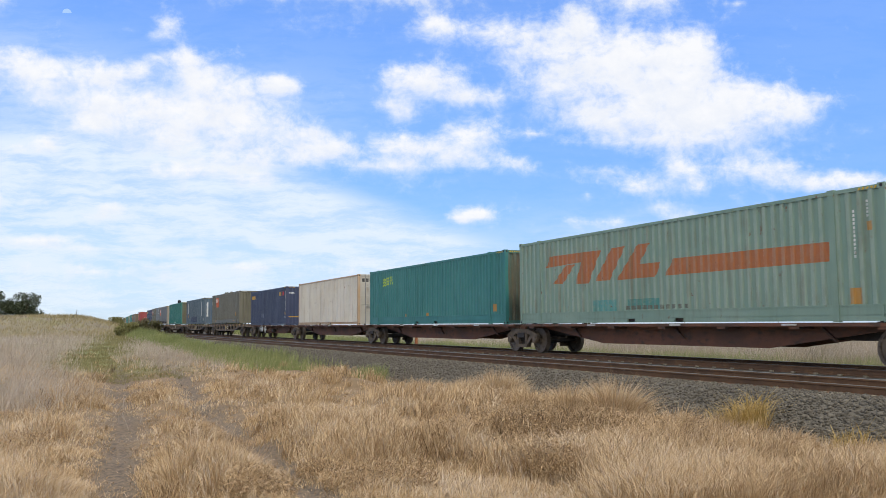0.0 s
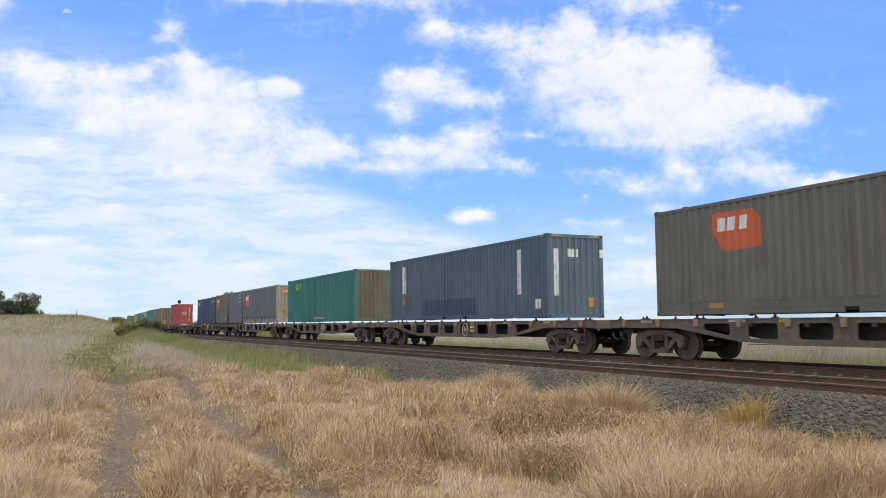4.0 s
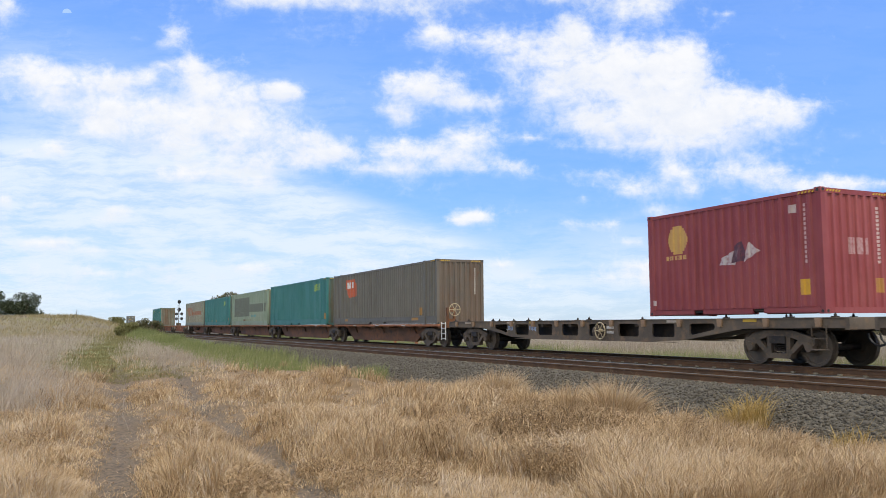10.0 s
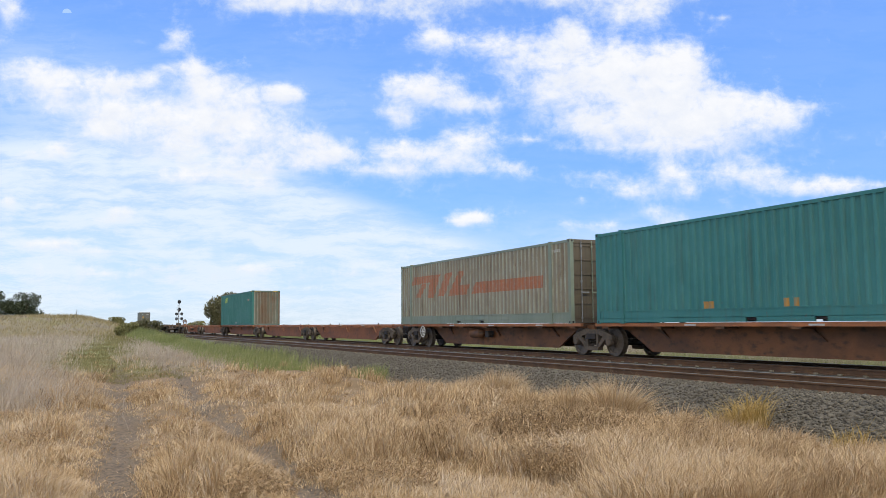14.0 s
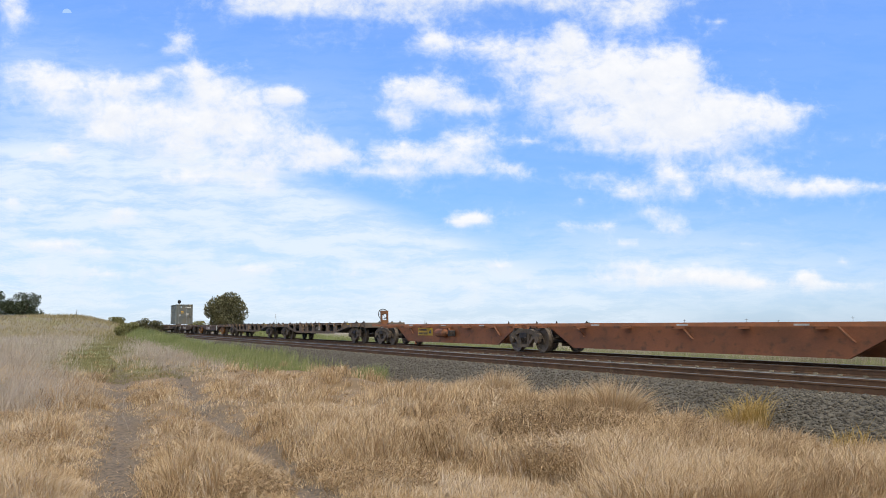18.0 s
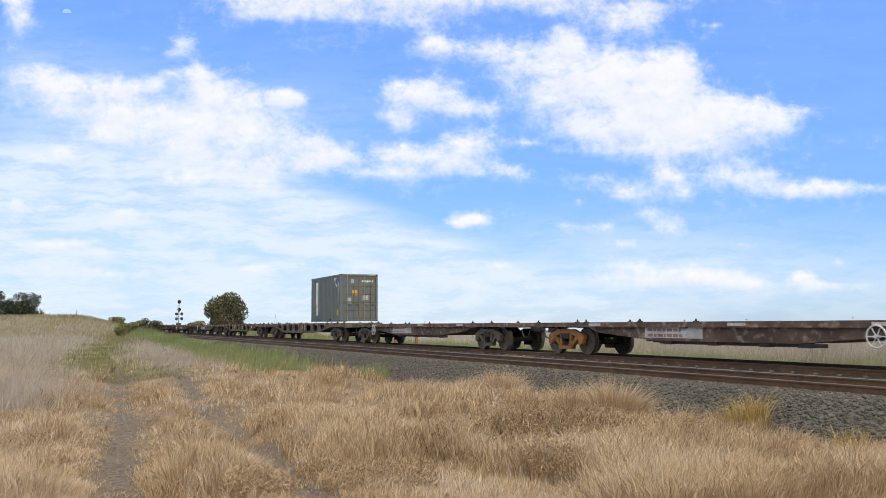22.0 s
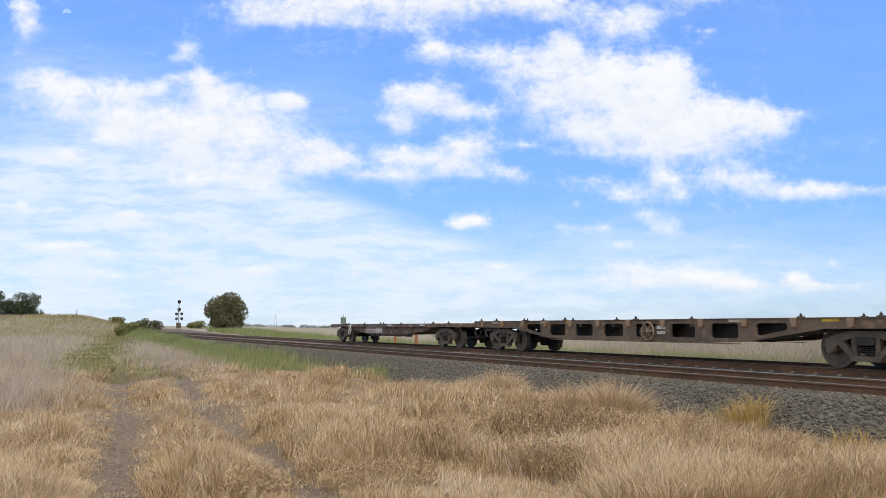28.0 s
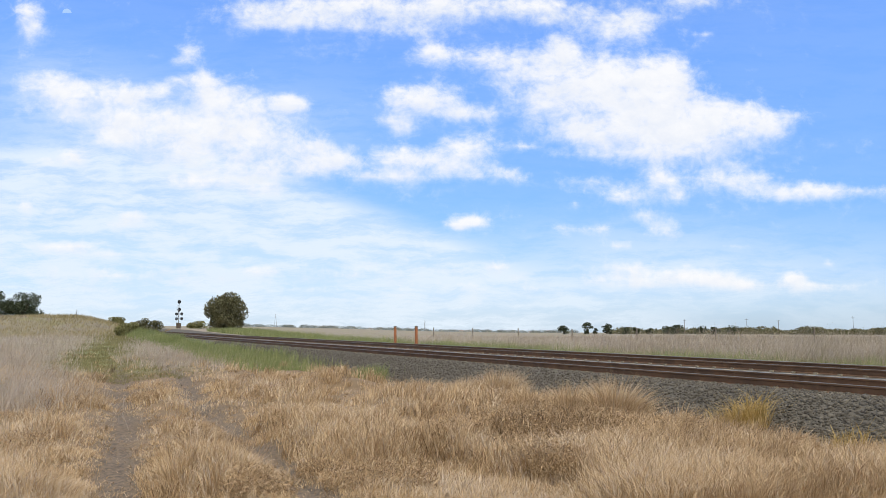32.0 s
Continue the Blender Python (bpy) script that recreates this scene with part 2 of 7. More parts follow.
POST_WOOD = surface("orange_stained_wood", (0.36, 0.13, 0.05), (0.24, 0.09, 0.04), (0.15, 0.07, 0.04), 2.0, 50, 0.85, 0.0, 0.4, (4, 4, 0.5))
GREY_WOOD = surface("weathered_grey_wood", (0.20, 0.17, 0.14), (0.13, 0.11, 0.09), None, 3.0, 50, 0.9, 0.0, 0.4, (4, 4, 0.5))
HANDWHEEL_CREAM = surface("cream_enamel", (0.55, 0.47, 0.30), (0.40, 0.32, 0.2), (0.2, 0.12, 0.06), 5.0, 60, 0.6)
HANDWHEEL_WHITE = surface("white_enamel", (0.75, 0.75, 0.73), (0.6, 0.6, 0.58), None, 5.0, 60, 0.5)
LABEL_WHITE = surface("white_label_paint", (0.62, 0.61, 0.58), (0.48, 0.46, 0.42), (0.3, 0.22, 0.16), 3.0, 60, 0.6)
LABEL_YELLOW = surface("yellow_label_paint", (0.62, 0.40, 0.03), (0.50, 0.31, 0.03), None, 3.0, 60, 0.6)
LABEL_INK = surface("dark_label_ink", (0.05, 0.05, 0.055), (0.08, 0.07, 0.065), None, 4.0, 60, 0.6)
SIGNAL_BLACK = surface("matt_black_paint", (0.018, 0.018, 0.02), (0.03, 0.03, 0.03), None, 3.0, 40, 0.6)
GALVANISED = surface("galvanised_steel", (0.36, 0.37, 0.38), (0.28, 0.29, 0.30), None, 4.0, 60, 0.5, 0.6)
BARK = surface("grey_brown_bark", (0.10, 0.075, 0.055), (0.16, 0.125, 0.095), (0.06, 0.045, 0.035), 3.0, 25, 0.95, 0.0, 0.8, (3, 3, 0.5))
HOUSE_WALL = surface("pale_render", (0.68, 0.66, 0.62), (0.6, 0.57, 0.52), None, 0.8, 12, 0.9)
HOUSE_ROOF = surface("terracotta_and_grey_roof", (0.28, 0.20, 0.17), (0.22, 0.2, 0.2), None, 0.5, 9, 0.85)
GLASS_DARK = surface("dark_window", (0.03, 0.035, 0.04), (0.05, 0.055, 0.06), None, 1.0, 9, 0.15)


def ground_material():
    """Bare earth and straw litter, with grey ballast where the railway lies."""
    m, t, p = node_material("dry_earth_and_ballast")
    co = t.nodes.new("ShaderNodeTexCoord").outputs["Object"]
    bed = attribute(t, "bed")
    rut = attribute(t, "rut")
    green = attribute(t, "green")
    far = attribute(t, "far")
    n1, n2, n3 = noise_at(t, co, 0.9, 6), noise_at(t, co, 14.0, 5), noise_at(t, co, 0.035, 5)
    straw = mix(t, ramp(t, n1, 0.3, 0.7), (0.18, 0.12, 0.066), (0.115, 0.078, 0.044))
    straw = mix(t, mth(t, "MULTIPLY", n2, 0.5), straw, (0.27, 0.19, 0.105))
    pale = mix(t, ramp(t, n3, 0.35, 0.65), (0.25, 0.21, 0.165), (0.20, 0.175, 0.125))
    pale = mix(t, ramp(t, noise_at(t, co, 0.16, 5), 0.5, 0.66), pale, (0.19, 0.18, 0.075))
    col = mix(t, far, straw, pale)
    col = mix(t, mth(t, "MULTIPLY", green, 0.7), col, (0.15, 0.18, 0.05))
    col = mix(t, mth(t, "MULTIPLY", rut, ramp(t, n1, 0.2, 0.5)), col, mix(t, ramp(t, n2, 0.35, 0.65), (0.055, 0.042, 0.03), (0.17, 0.125, 0.084)))
    v = t.nodes.new("ShaderNodeTexVoronoi")
    t.links.new(co, v.inputs["Vector"])
    v.inputs["Scale"].default_value = 17.0
    stone = mix(t, n2, (0.066, 0.058, 0.047), (0.115, 0.103, 0.083))
    stone = mix(t, ramp(t, v.outputs["Distance"], 0.25, 0.75), stone, (0.082, 0.073, 0.059))
    edge = mth(t, "ADD", bed, mth(t, "MULTIPLY", mth(t, "SUBTRACT", n1, 0.5), 0.5))
    k = ramp(t, edge, 0.42, 0.55)
    t.links.new(mix(t, k, col, stone), p.inputs["Base Color"])
    p.inputs["Roughness"].default_value = 0.95
    hgt = mth(t, "SUBTRACT", n2, mth(t, "MULTIPLY", mth(t, "MULTIPLY", v.outputs["Distance"], k), 0.8))
    bump(t, p, hgt, 0.5, 0.025)
    return m


def blade_material(name, colours, patch=0.25, gloss=0.6):
    """Blades of grass: a colour for each blade, drifting in patches."""
    m, t, p = node_material(name)
    co = t.nodes.new("ShaderNodeTexCoord").outputs["Object"]
    rnd = t.nodes.new("ShaderNodeNewGeometry").outputs["Random Per Island"]
    big = noise_at(t, co, patch, 5)
    clump = noise_at(t, co, patch * 7, 3)
    k = mth(t, "ADD", mth(t, "MULTIPLY", rnd, 0.4), mth(t, "MULTIPLY", ramp(t, big, 0.3, 0.7), 0.3))
    k = mth(t, "ADD", k, mth(t, "MULTIPLY", ramp(t, clump, 0.3, 0.7), 0.3))
    cr = t.nodes.new("ShaderNodeValToRGB")
    t.links.new(k, cr.inputs[0])
    els = cr.color_ramp.elements
    els[0].position, els[0].color = 0.1, (*colours[0], 1)
    els[1].position, els[1].color = 0.95, (*colours[-1], 1)
    for i, cl in enumerate(colours[1:-1]):
        e = els.new(0.1 + 0.85 * (i + 1) / (len(colours) - 1))
        e.color = (*cl, 1)
    t.links.new(cr.outputs[0], p.inputs["Base Color"])
    p.inputs["Roughness"].default_value = gloss
    tr = t.nodes.new("ShaderNodeBsdfTranslucent")
    t.links.new(cr.outputs[0], tr.inputs[0])
    ms = t.nodes.new("ShaderNodeMixShader")
    ms.inputs[0].default_value = 0.3
    t.links.new(p.outputs[0], ms.inputs[1])
    t.links.new(tr.outputs[0], ms.inputs[2])
    t.links.new(ms.outputs[0], t.nodes["Material Output"].inputs[0])
    return m


def tuft_material(name, stops, share=0.34):
    """Dead grass coloured tuft by tuft through the tone that each tuft carries."""
    m = blade_material(name, [stops[0], stops[-1]], 0.5, 0.65)
    t = m.node_tree
    cr = next(n for n in t.nodes if n.type == "VALTORGB")
    els = cr.color_ramp.elements
    els[0].position, els[1].position = 0.0, 1.0
    for i, cl in enumerate(stops[1:-1]):
        els.new((i + 1) / (len(stops) - 1)).color = (*cl, 1)
    rnd = next(n for n in t.nodes if n.type == "NEW_GEOMETRY").outputs["Random Per Island"]
    k = mth(t, "ADD", mth(t, "MULTIPLY", attribute(t, "tone"), 1 - share), mth(t, "MULTIPLY", rnd, share))
    t.links.new(k, cr.inputs[0])
    next(n for n in t.nodes if n.type == "MIX_SHADER").inputs[0].default_value = 0.1
    return m


def stone_material():
    """Crushed rock, a shade for each stone, with mineral speckle."""
    m, t, p = node_material("ballast_stone")
    co = t.nodes.new("ShaderNodeTexCoord").outputs["Object"]
    rnd = t.nodes.new("ShaderNodeNewGeometry").outputs["Random Per Island"]
    k = mth(t, "ADD", mth(t, "MULTIPLY", rnd, 0.8), mth(t, "MULTIPLY", noise_at(t, co, 1.2, 4), 0.2))
    cr = t.nodes.new("ShaderNodeValToRGB")
    t.links.new(k, cr.inputs[0])
    els = cr.color_ramp.elements
    els[0].position, els[0].color = 0.05, (0.060, 0.052, 0.040, 1)
    els[1].position, els[1].color = 0.98, (0.26, 0.235, 0.19, 1)
    els.new(0.45).color = (0.080, 0.071, 0.057, 1)
    els.new(0.85).color = (0.122, 0.109, 0.088, 1)
    t.links.new(mix(t, mth(t, "MULTIPLY", noise_at(t, co, 60.0, 3), 0.4), cr.outputs[0], (0.09, 0.075, 0.055)), p.inputs["Base Color"])
    p.inputs["Roughness"].default_value = 0.9
    bump(t, p, noise_at(t, co, 45.0, 4), 0.5, 0.01)
    return m


STRAW = tuft_material("straw_blades", [(0.045, 0.03, 0.016), (0.125, 0.08, 0.041), (0.345, 0.222, 0.110), (0.525, 0.375, 0.208), (0.585, 0.465, 0.325), (0.48, 0.41, 0.355)])
STRAW_PALE = blade_material("pale_seed_grass", [(0.31, 0.25, 0.185), (0.44, 0.37, 0.295), (0.55, 0.48, 0.40)], 0.12)
OLIVE = blade_material("olive_yellow_grass", [(0.27, 0.18, 0.05), (0.44, 0.30, 0.09), (0.58, 0.43, 0.18)], 0.5)
ROAD_GREEN = blade_material("short_olive_turf", [(0.12, 0.115, 0.045), (0.23, 0.205, 0.085), (0.34, 0.28, 0.14)], 0.4)
FAR_GRASS = blade_material("tall_pale_grass", [(0.21, 0.18, 0.115), (0.36, 0.30, 0.225), (0.48, 0.41, 0.33)], 0.3)
GREEN_GRASS = blade_material("green_grass", [(0.14, 0.165, 0.055), (0.235, 0.265, 0.095), (0.38, 0.37, 0.18)], 0.3)
MOUND_WEEDS = blade_material("olive_tan_weeds", [(0.20, 0.165, 0.075), (0.32, 0.265, 0.135), (0.44, 0.37, 0.22)], 0.3)
STONE = stone_material()
GUM_LEAF = blade_material("olive_gum_leaves", [(0.08, 0.078, 0.036), (0.135, 0.128, 0.06), (0.20, 0.18, 0.09)], 0.5, 0.55)
DARK_LEAF = blade_material("dark_cypress_leaves", [(0.02, 0.032, 0.014), (0.045, 0.06, 0.026), (0.075, 0.085, 0.04)], 0.5, 0.6)
BUSH_LEAF = blade_material("bush_leaves", [(0.11, 0.115, 0.04), (0.22, 0.21, 0.08), (0.32, 0.29, 0.13)], 0.5, 0.6)
# leaves lightened and greyed: the air's haze is in their colour
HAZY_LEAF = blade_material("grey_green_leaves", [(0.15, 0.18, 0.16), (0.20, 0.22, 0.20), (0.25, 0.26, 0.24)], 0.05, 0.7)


# ---------------------------------------------------------------- mesh helpers
class Build:
    """Gathers boxes, prisms and turned shapes into one mesh."""

    def __init__(self):
        self.v, self.f, self.rib = [], [], None

    def add(self, verts, faces):
        o = len(self.v)
        self.v += [tuple(p) for p in verts]
        self.f += [tuple(i + o for i in q) for q in faces]
        return self

    def box(self, x0, x1, y0, y1, z0, z1, e=0.0):
        """A box; e: the width of a chamfer along its long edges."""
        if e:
            return self.prism([(x0 + e, z0), (x1 - e, z0), (x1, z0 + e), (x1, z1 - e), (x1 - e, z1), (x0 + e, z1), (x0, z1 - e), (x0, z0 + e)], y0, y1)
        v = [(x0, y0, z0), (x1, y0, z0), (x1, y1, z0), (x0, y1, z0), (x0, y0, z1), (x1, y0, z1), (x1, y1, z1), (x0, y1, z1)]
        return self.add(v, [(0, 3, 2, 1), (4, 5, 6, 7), (0, 1, 5, 4), (1, 2, 6, 5), (2, 3, 7, 6), (3, 0, 4, 7)])

    def prism(self, xz, y0, y1):
        """A polygon in x, z (counter-clockwise seen from -y) drawn out from y0 to y1."""
        n = len(xz)
        v = [(x, y0, z) for x, z in xz] + [(x, y1, z) for x, z in xz]
        f = [tuple(range(n)), tuple(range(2 * n - 1, n - 1, -1))]
        f += [((i + 1) % n, i, n + i, n + (i + 1) % n) for i in range(n)]
        return self.add(v, f)

    def turned(self, profile, n=20, axis="y", origin=(0, 0, 0)):
        """profile: (radius, place along the axis); closed with caps."""
        v, f = [], []
        for r, h in profile:
            for i in range(n):
                a = 2 * math.pi * i / n
                p = (r * math.cos(a), h, r * math.sin(a)) if axis == "y" else ((h, r * math.cos(a), r * math.sin(a)) if axis == "x" else (r * math.cos(a), r * math.sin(a), h))
                v.append((p[0] + origin[0], p[1] + origin[1], p[2] + origin[2]))
        for k in range(len(profile) - 1):
            for i in range(n):
                j = (i + 1) % n
                f.append((k * n + i, k * n + j, (k + 1) * n + j, (k + 1) * n + i))
        f += [tuple(range(n - 1, -1, -1)), tuple(range((len(profile) - 1) * n, len(profile) * n))]
        return self.add(v, f)

    def bar(self, a, b, r, n=6):
        """A round bar from a to b."""
        a, b = Vector(a), Vector(b)
        q = (b - a).to_track_quat("Z", "Y").to_matrix()
        v = []
        for p in (a, b):
            for i in range(n):
                w = q @ Vector((r * math.cos(2 * math.pi * i / n), r * math.sin(2 * math.pi * i / n), 0))
                v.append(p + w)
        f = [(i, (i + 1) % n, n + (i + 1) % n, n + i) for i in range(n)]
        return self.add(v, f + [tuple(range(n - 1, -1, -1)), tuple(range(n, 2 * n))])

    def ring(self, c, R, r, axis="y", n=20, k=6):
        v, f = [], []
        for i in range(n):
            a = 2 * math.pi * i / n
            for j in range(k):
                b = 2 * math.pi * j / k
                d, h = R + r * math.cos(b), r * math.sin(b)
                p = (d * math.cos(a), h, d * math.sin(a)) if axis == "y" else (h, d * math.cos(a), d * math.sin(a))
                v.append((p[0] + c[0], p[1] + c[1], p[2] + c[2]))
        for i in range(n):
            for j in range(k):
                f.append((i * k + j, ((i + 1) % n) * k + j, ((i + 1) % n) * k + (j + 1) % k, i * k + (j + 1) % k))
        return self.add(v, f)

    def mesh(self, name, material, smooth_shade=False):
        me = bpy.data.meshes.new(name)
        me.from_pydata(self.v, [], self.f)
        bm = bmesh.new()
        bm.from_mesh(me)
        bmesh.ops.recalc_face_normals(bm, faces=bm.faces)
        bm.to_mesh(me)
        bm.free()
        me.materials.append(material)
        if self.rib:
            me.attributes.new("rib", "FLOAT", "POINT").data.foreach_set("value", self.rib)
        if smooth_shade:
            me.polygons.foreach_set("use_smooth", [True] * len(me.polygons))
        return me


def part(name, me, parent, label="", place=None):
    ob = new(name, me)
    ob.parent = parent
    if place is not None:
        ob.matrix_basis = place
    return tagged(ob, label) if label else ob


def thing(name, label, category, group="", kind=""):
    ob = new(name)
    ob.empty_display_size = 0.1
    return tagged(ob, label, category, group, kind)


CACHE = {}


def cached(key, make):
    if key not in CACHE:
        CACHE[key] = make()
    return CACHE[key]


def array_mesh(name, verts, faces, material, smooth_shade=False):
    """A mesh straight from arrays: verts n x 3, faces m x k."""
    me = bpy.data.meshes.new(name)
    k = faces.shape[1]
    me.vertices.add(len(verts))
    me.vertices.foreach_set("co", np.ascontiguousarray(verts, np.float32).ravel())
    me.loops.add(faces.size)
    me.loops.foreach_set("vertex_index", np.ascontiguousarray(faces, np.int32).ravel())
    me.polygons.add(len(faces))
    me.polygons.foreach_set("loop_start", np.arange(0, faces.size, k, dtype=np.int32))
    me.update(calc_edges=True)
    me.materials.append(material)
    if smooth_shade:
        me.polygons.foreach_set("use_smooth", np.ones(len(faces), bool))
    return me


# ---------------------------------------------------------------- ground
def spread(fine0, fine1, step, lo, hi, grow=1.18):
    mid = list(np.arange(fine0, fine1 + step / 2, step))
    up, d = [], step
    v = fine1
    while v < hi:
        d = min(d * grow, 60.0)
        v += d
        up.append(min(v, hi))
    dn, d, v = [], step, fine0
    while v > lo:
        d = min(d * grow, 60.0)
        v -= d
        dn.append(max(v, lo))
    return np.array(dn[::-1] + mid + up)


def road_line(s):
    """The middle of the farm track, which nears the railway farther on."""
    return -15.0 + 4.6 * smooth(-s, 8, 62)


def make_ground():
    sv, cv = spread(-70, 34, 0.4, -3600, 900), spread(-20, 10, 0.25, -2200, 2600)
    S, C = np.meshgrid(sv, cv, indexing="ij")
    x, y = at_np(S, C)
    z = ground_height(S, C)
    V = np.stack([x, y, z], -1).reshape(-1, 3)
    n, m = S.shape
    i = np.arange(n * m).reshape(n, m)
    Fc = np.stack([i[:-1, :-1], i[1:, :-1], i[1:, 1:], i[:-1, 1:]], -1).reshape(-1, 4)
    me = array_mesh("ground", V, Fc, ground_material(), True)
    road = ruts(S, C, 0.45) * smooth(S, -25, 2)
    green = np.exp(-((C - road_line(S)) / 2.6) ** 2) * (1 - smooth(S, -4, 3)) * smooth(S, -75, -40)
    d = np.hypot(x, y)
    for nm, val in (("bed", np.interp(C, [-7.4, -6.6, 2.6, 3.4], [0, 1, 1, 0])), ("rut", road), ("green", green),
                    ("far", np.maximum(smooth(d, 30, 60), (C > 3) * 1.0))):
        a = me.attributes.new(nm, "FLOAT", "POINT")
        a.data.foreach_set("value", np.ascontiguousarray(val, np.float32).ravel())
    return tagged(new("ground", me), "dry earth with straw litter, ballast bed and wheel ruts", "ground", kind="structure")


make_ground()


# ---------------------------------------------------------------- rails and sleepers
def make_rail(c, head, name="rail"):
    prof = [(-.07, -.172), (.07, -.172), (.07, -.158), (.012, -.135), (.012, -.045), (.036, -.036), (.036, -.008), (.026, 0), (-.026, 0), (-.036, -.008), (-.036, -.036), (-.012, -.045), (-.012, -.135), (-.07, -.158)]
    sv = np.concatenate([np.arange(-420, -100, 20.0), np.arange(-100, 62, 4.0)])
    V, Fc, n = [], [], len(prof)
    for s in sv:
        for o, z in prof:
            V.append(at(float(s), c + o, z))
    for k in range(len(sv) - 1):
        for j in range(n):
            Fc.append((k * n + j, k * n + (j + 1) % n, (k + 1) * n + (j + 1) % n, (k + 1) * n + j))
    me = bpy.data.meshes.new(name)
    me.from_pydata(V, [], Fc)
    me.materials.append(RAIL_SIDE)
    me.materials.append(head)
    for q in me.polygons:
        if q.index % n in (6, 7, 8):
            q.material_index = 1
    bm = bmesh.new()
    bm.from_mesh(me)
    bmesh.ops.recalc_face_normals(bm, faces=bm.faces)
    bm.to_mesh(me)
    bm.free()
    return tagged(new(name, me), "rusted steel running rail with a worn bright head", "rail", "rails of the double track", "structure")


def sleeper_mesh():
    b = Build()
    b.prism([(-.13, -.37), (.13, -.37), (.11, -.178), (-.11, -.178)], -1.25, 1.25)
    for y in (-.7525, .7525):
        for sx in (-1, 1):
            b.box(-.05, .05, y + sx * .075, y + sx * .125, -.178, -.135)
    return b.mesh("sleeper", CONCRETE)


for centre in (0.0, NEAR_TRACK):
    track = thing("track_bed", "concrete sleepers in grey ballast under rusted rails", "railway track", "double track", "structure")
    for o, head in ((-.7525, RAIL_HEAD), (.7525, RAIL_BRIGHT)):
        r = make_rail(centre + o, head)
        r.parent = track
        del r["category"]
    me = cached("sleeper", sleeper_mesh)
    for i in range(110):
        s = 34 - i * 0.66
        sl = part("sleeper", me, track)
        sl.matrix_basis = pose(*at(s, centre), 0, 0, heading(s))


# ---------------------------------------------------------------- ballast stones
def make_stones():
    """Crushed stones: squat, uneven eight-sided pieces, thick on the near shoulder."""
    rng = np.random.default_rng(5)
    n = 100000
    s = 31 - 62 * rng.random(n) ** 1.35
    c = np.where(rng.random(n) < 0.76, rng.uniform(-7.7, -4.98, n), rng.choice([-4.2, -2.1, 0.0, 2.4], n) + rng.uniform(-.62, .62, n))
    x, y = at_np(s, c)
    size = rng.uniform(0.024, 0.042, n) * (1 + 0.5 * (rng.random(n) < .12))
    z = ground_height(s, c) + size * rng.uniform(-.6, .25, n)
    base = np.array([(1, 0, 0), (0, 1, 0), (-1, 0, 0), (0, -1, 0), (0, 0, .8), (0, 0, -.8)], float)
    V = base[None] * rng.uniform(0.75, 1.3, (n, 6, 1)) + rng.normal(0, 0.20, (n, 6, 3))
    q = rng.normal(0, 1, (n, 4))
    q /= np.linalg.norm(q, axis=1)[:, None]
    u, w = q[:, None, :3], q[:, None, 3:]
    V = V + 2 * np.cross(u, np.cross(u, V) + w * V)
    V = V * size[:, None, None] * np.array((1.15, 1.15, 0.85)) + np.stack([x, y, z], -1)[:, None]
    f = np.array([(0, 1, 4), (1, 2, 4), (2, 3, 4), (3, 0, 4), (1, 0, 5), (2, 1, 5), (3, 2, 5), (0, 3, 5)])
    Fc = (f[None] + (np.arange(n) * 6)[:, None, None]).reshape(-1, 3)
    tagged(new("ballast_stones", array_mesh("ballast_stones", V.reshape(-1, 3), Fc, STONE)), "loose grey crushed ballast stones along the track", "ballast", kind="stuff")


make_stones()


# ---------------------------------------------------------------- grass
def blades(name, label, s, c, h, w, lean, material, seed, bent=True, sink=0.02, way=None, tone=None):
    """Grass blades at track places s, c, with heights h and widths w, leaning by lean (a share of the height)."""
    rng = np.random.default_rng(seed)
    n = len(s)
    x, y = at_np(s, c)
    z = ground_height(s, c) - sink
    a = rng.uniform(0, 2 * math.pi, n)
    dx, dy = np.cos(a) * w / 2, np.sin(a) * w / 2
    la = rng.uniform(0, 2 * math.pi, n) if way is None else way
    lx, ly = np.cos(la) * lean * h + 0.12 * h, np.sin(la) * lean * h + 0.04 * h
    if bent:
        V = np.stack([np.stack([x - dx, y - dy, z], -1), np.stack([x + dx, y + dy, z], -1),
                      np.stack([x + dx * .8 + lx * .35, y + dy * .8 + ly * .35, z + h * .6], -1),
                      np.stack([x - dx * .8 + lx * .35, y - dy * .8 + ly * .35, z + h * .6], -1),
                      np.stack([x + lx, y + ly, z + h * (1 - 0.25 * lean)], -1)], 1)
        f = np.array([(0, 1, 2), (0, 2, 3), (3, 2, 4)])
        k = 5
    else:
        V = np.stack([np.stack([x - dx, y - dy, z], -1), np.stack([x + dx, y + dy, z], -1), np.stack([x + lx, y + ly, z + h], -1)], 1)
        f = np.array([(0, 1, 2)])
        k = 3
    Fc = (f[None] + (np.arange(n) * k)[:, None, None]).reshape(-1, 3)
    me = array_mesh(name, V.reshape(-1, 3), Fc, material)
    if tone is not None:
        me.attributes.new("tone", "FLOAT", "POINT").data.foreach_set("value", np.repeat(np.clip(tone, 0, 1), k).astype(np.float32))
    return tagged(new(name, me), label, "grass", kind="stuff")


def rut_clear(s, c):
    """How much grass the wheel ruts leave: 0 in them, 1 beside."""
    bare = np.clip(1.8 * ruts(s, c, 0.31 + 0.14 * (value_noise(s, c, .8, 70) - .5)) - 0.3, 0, 1) * smooth(s, -8, 3)
    return 1 - bare * (0.35 + 0.63 * smooth(value_noise(s, c, 1.3, 71), 0.25, 0.6))


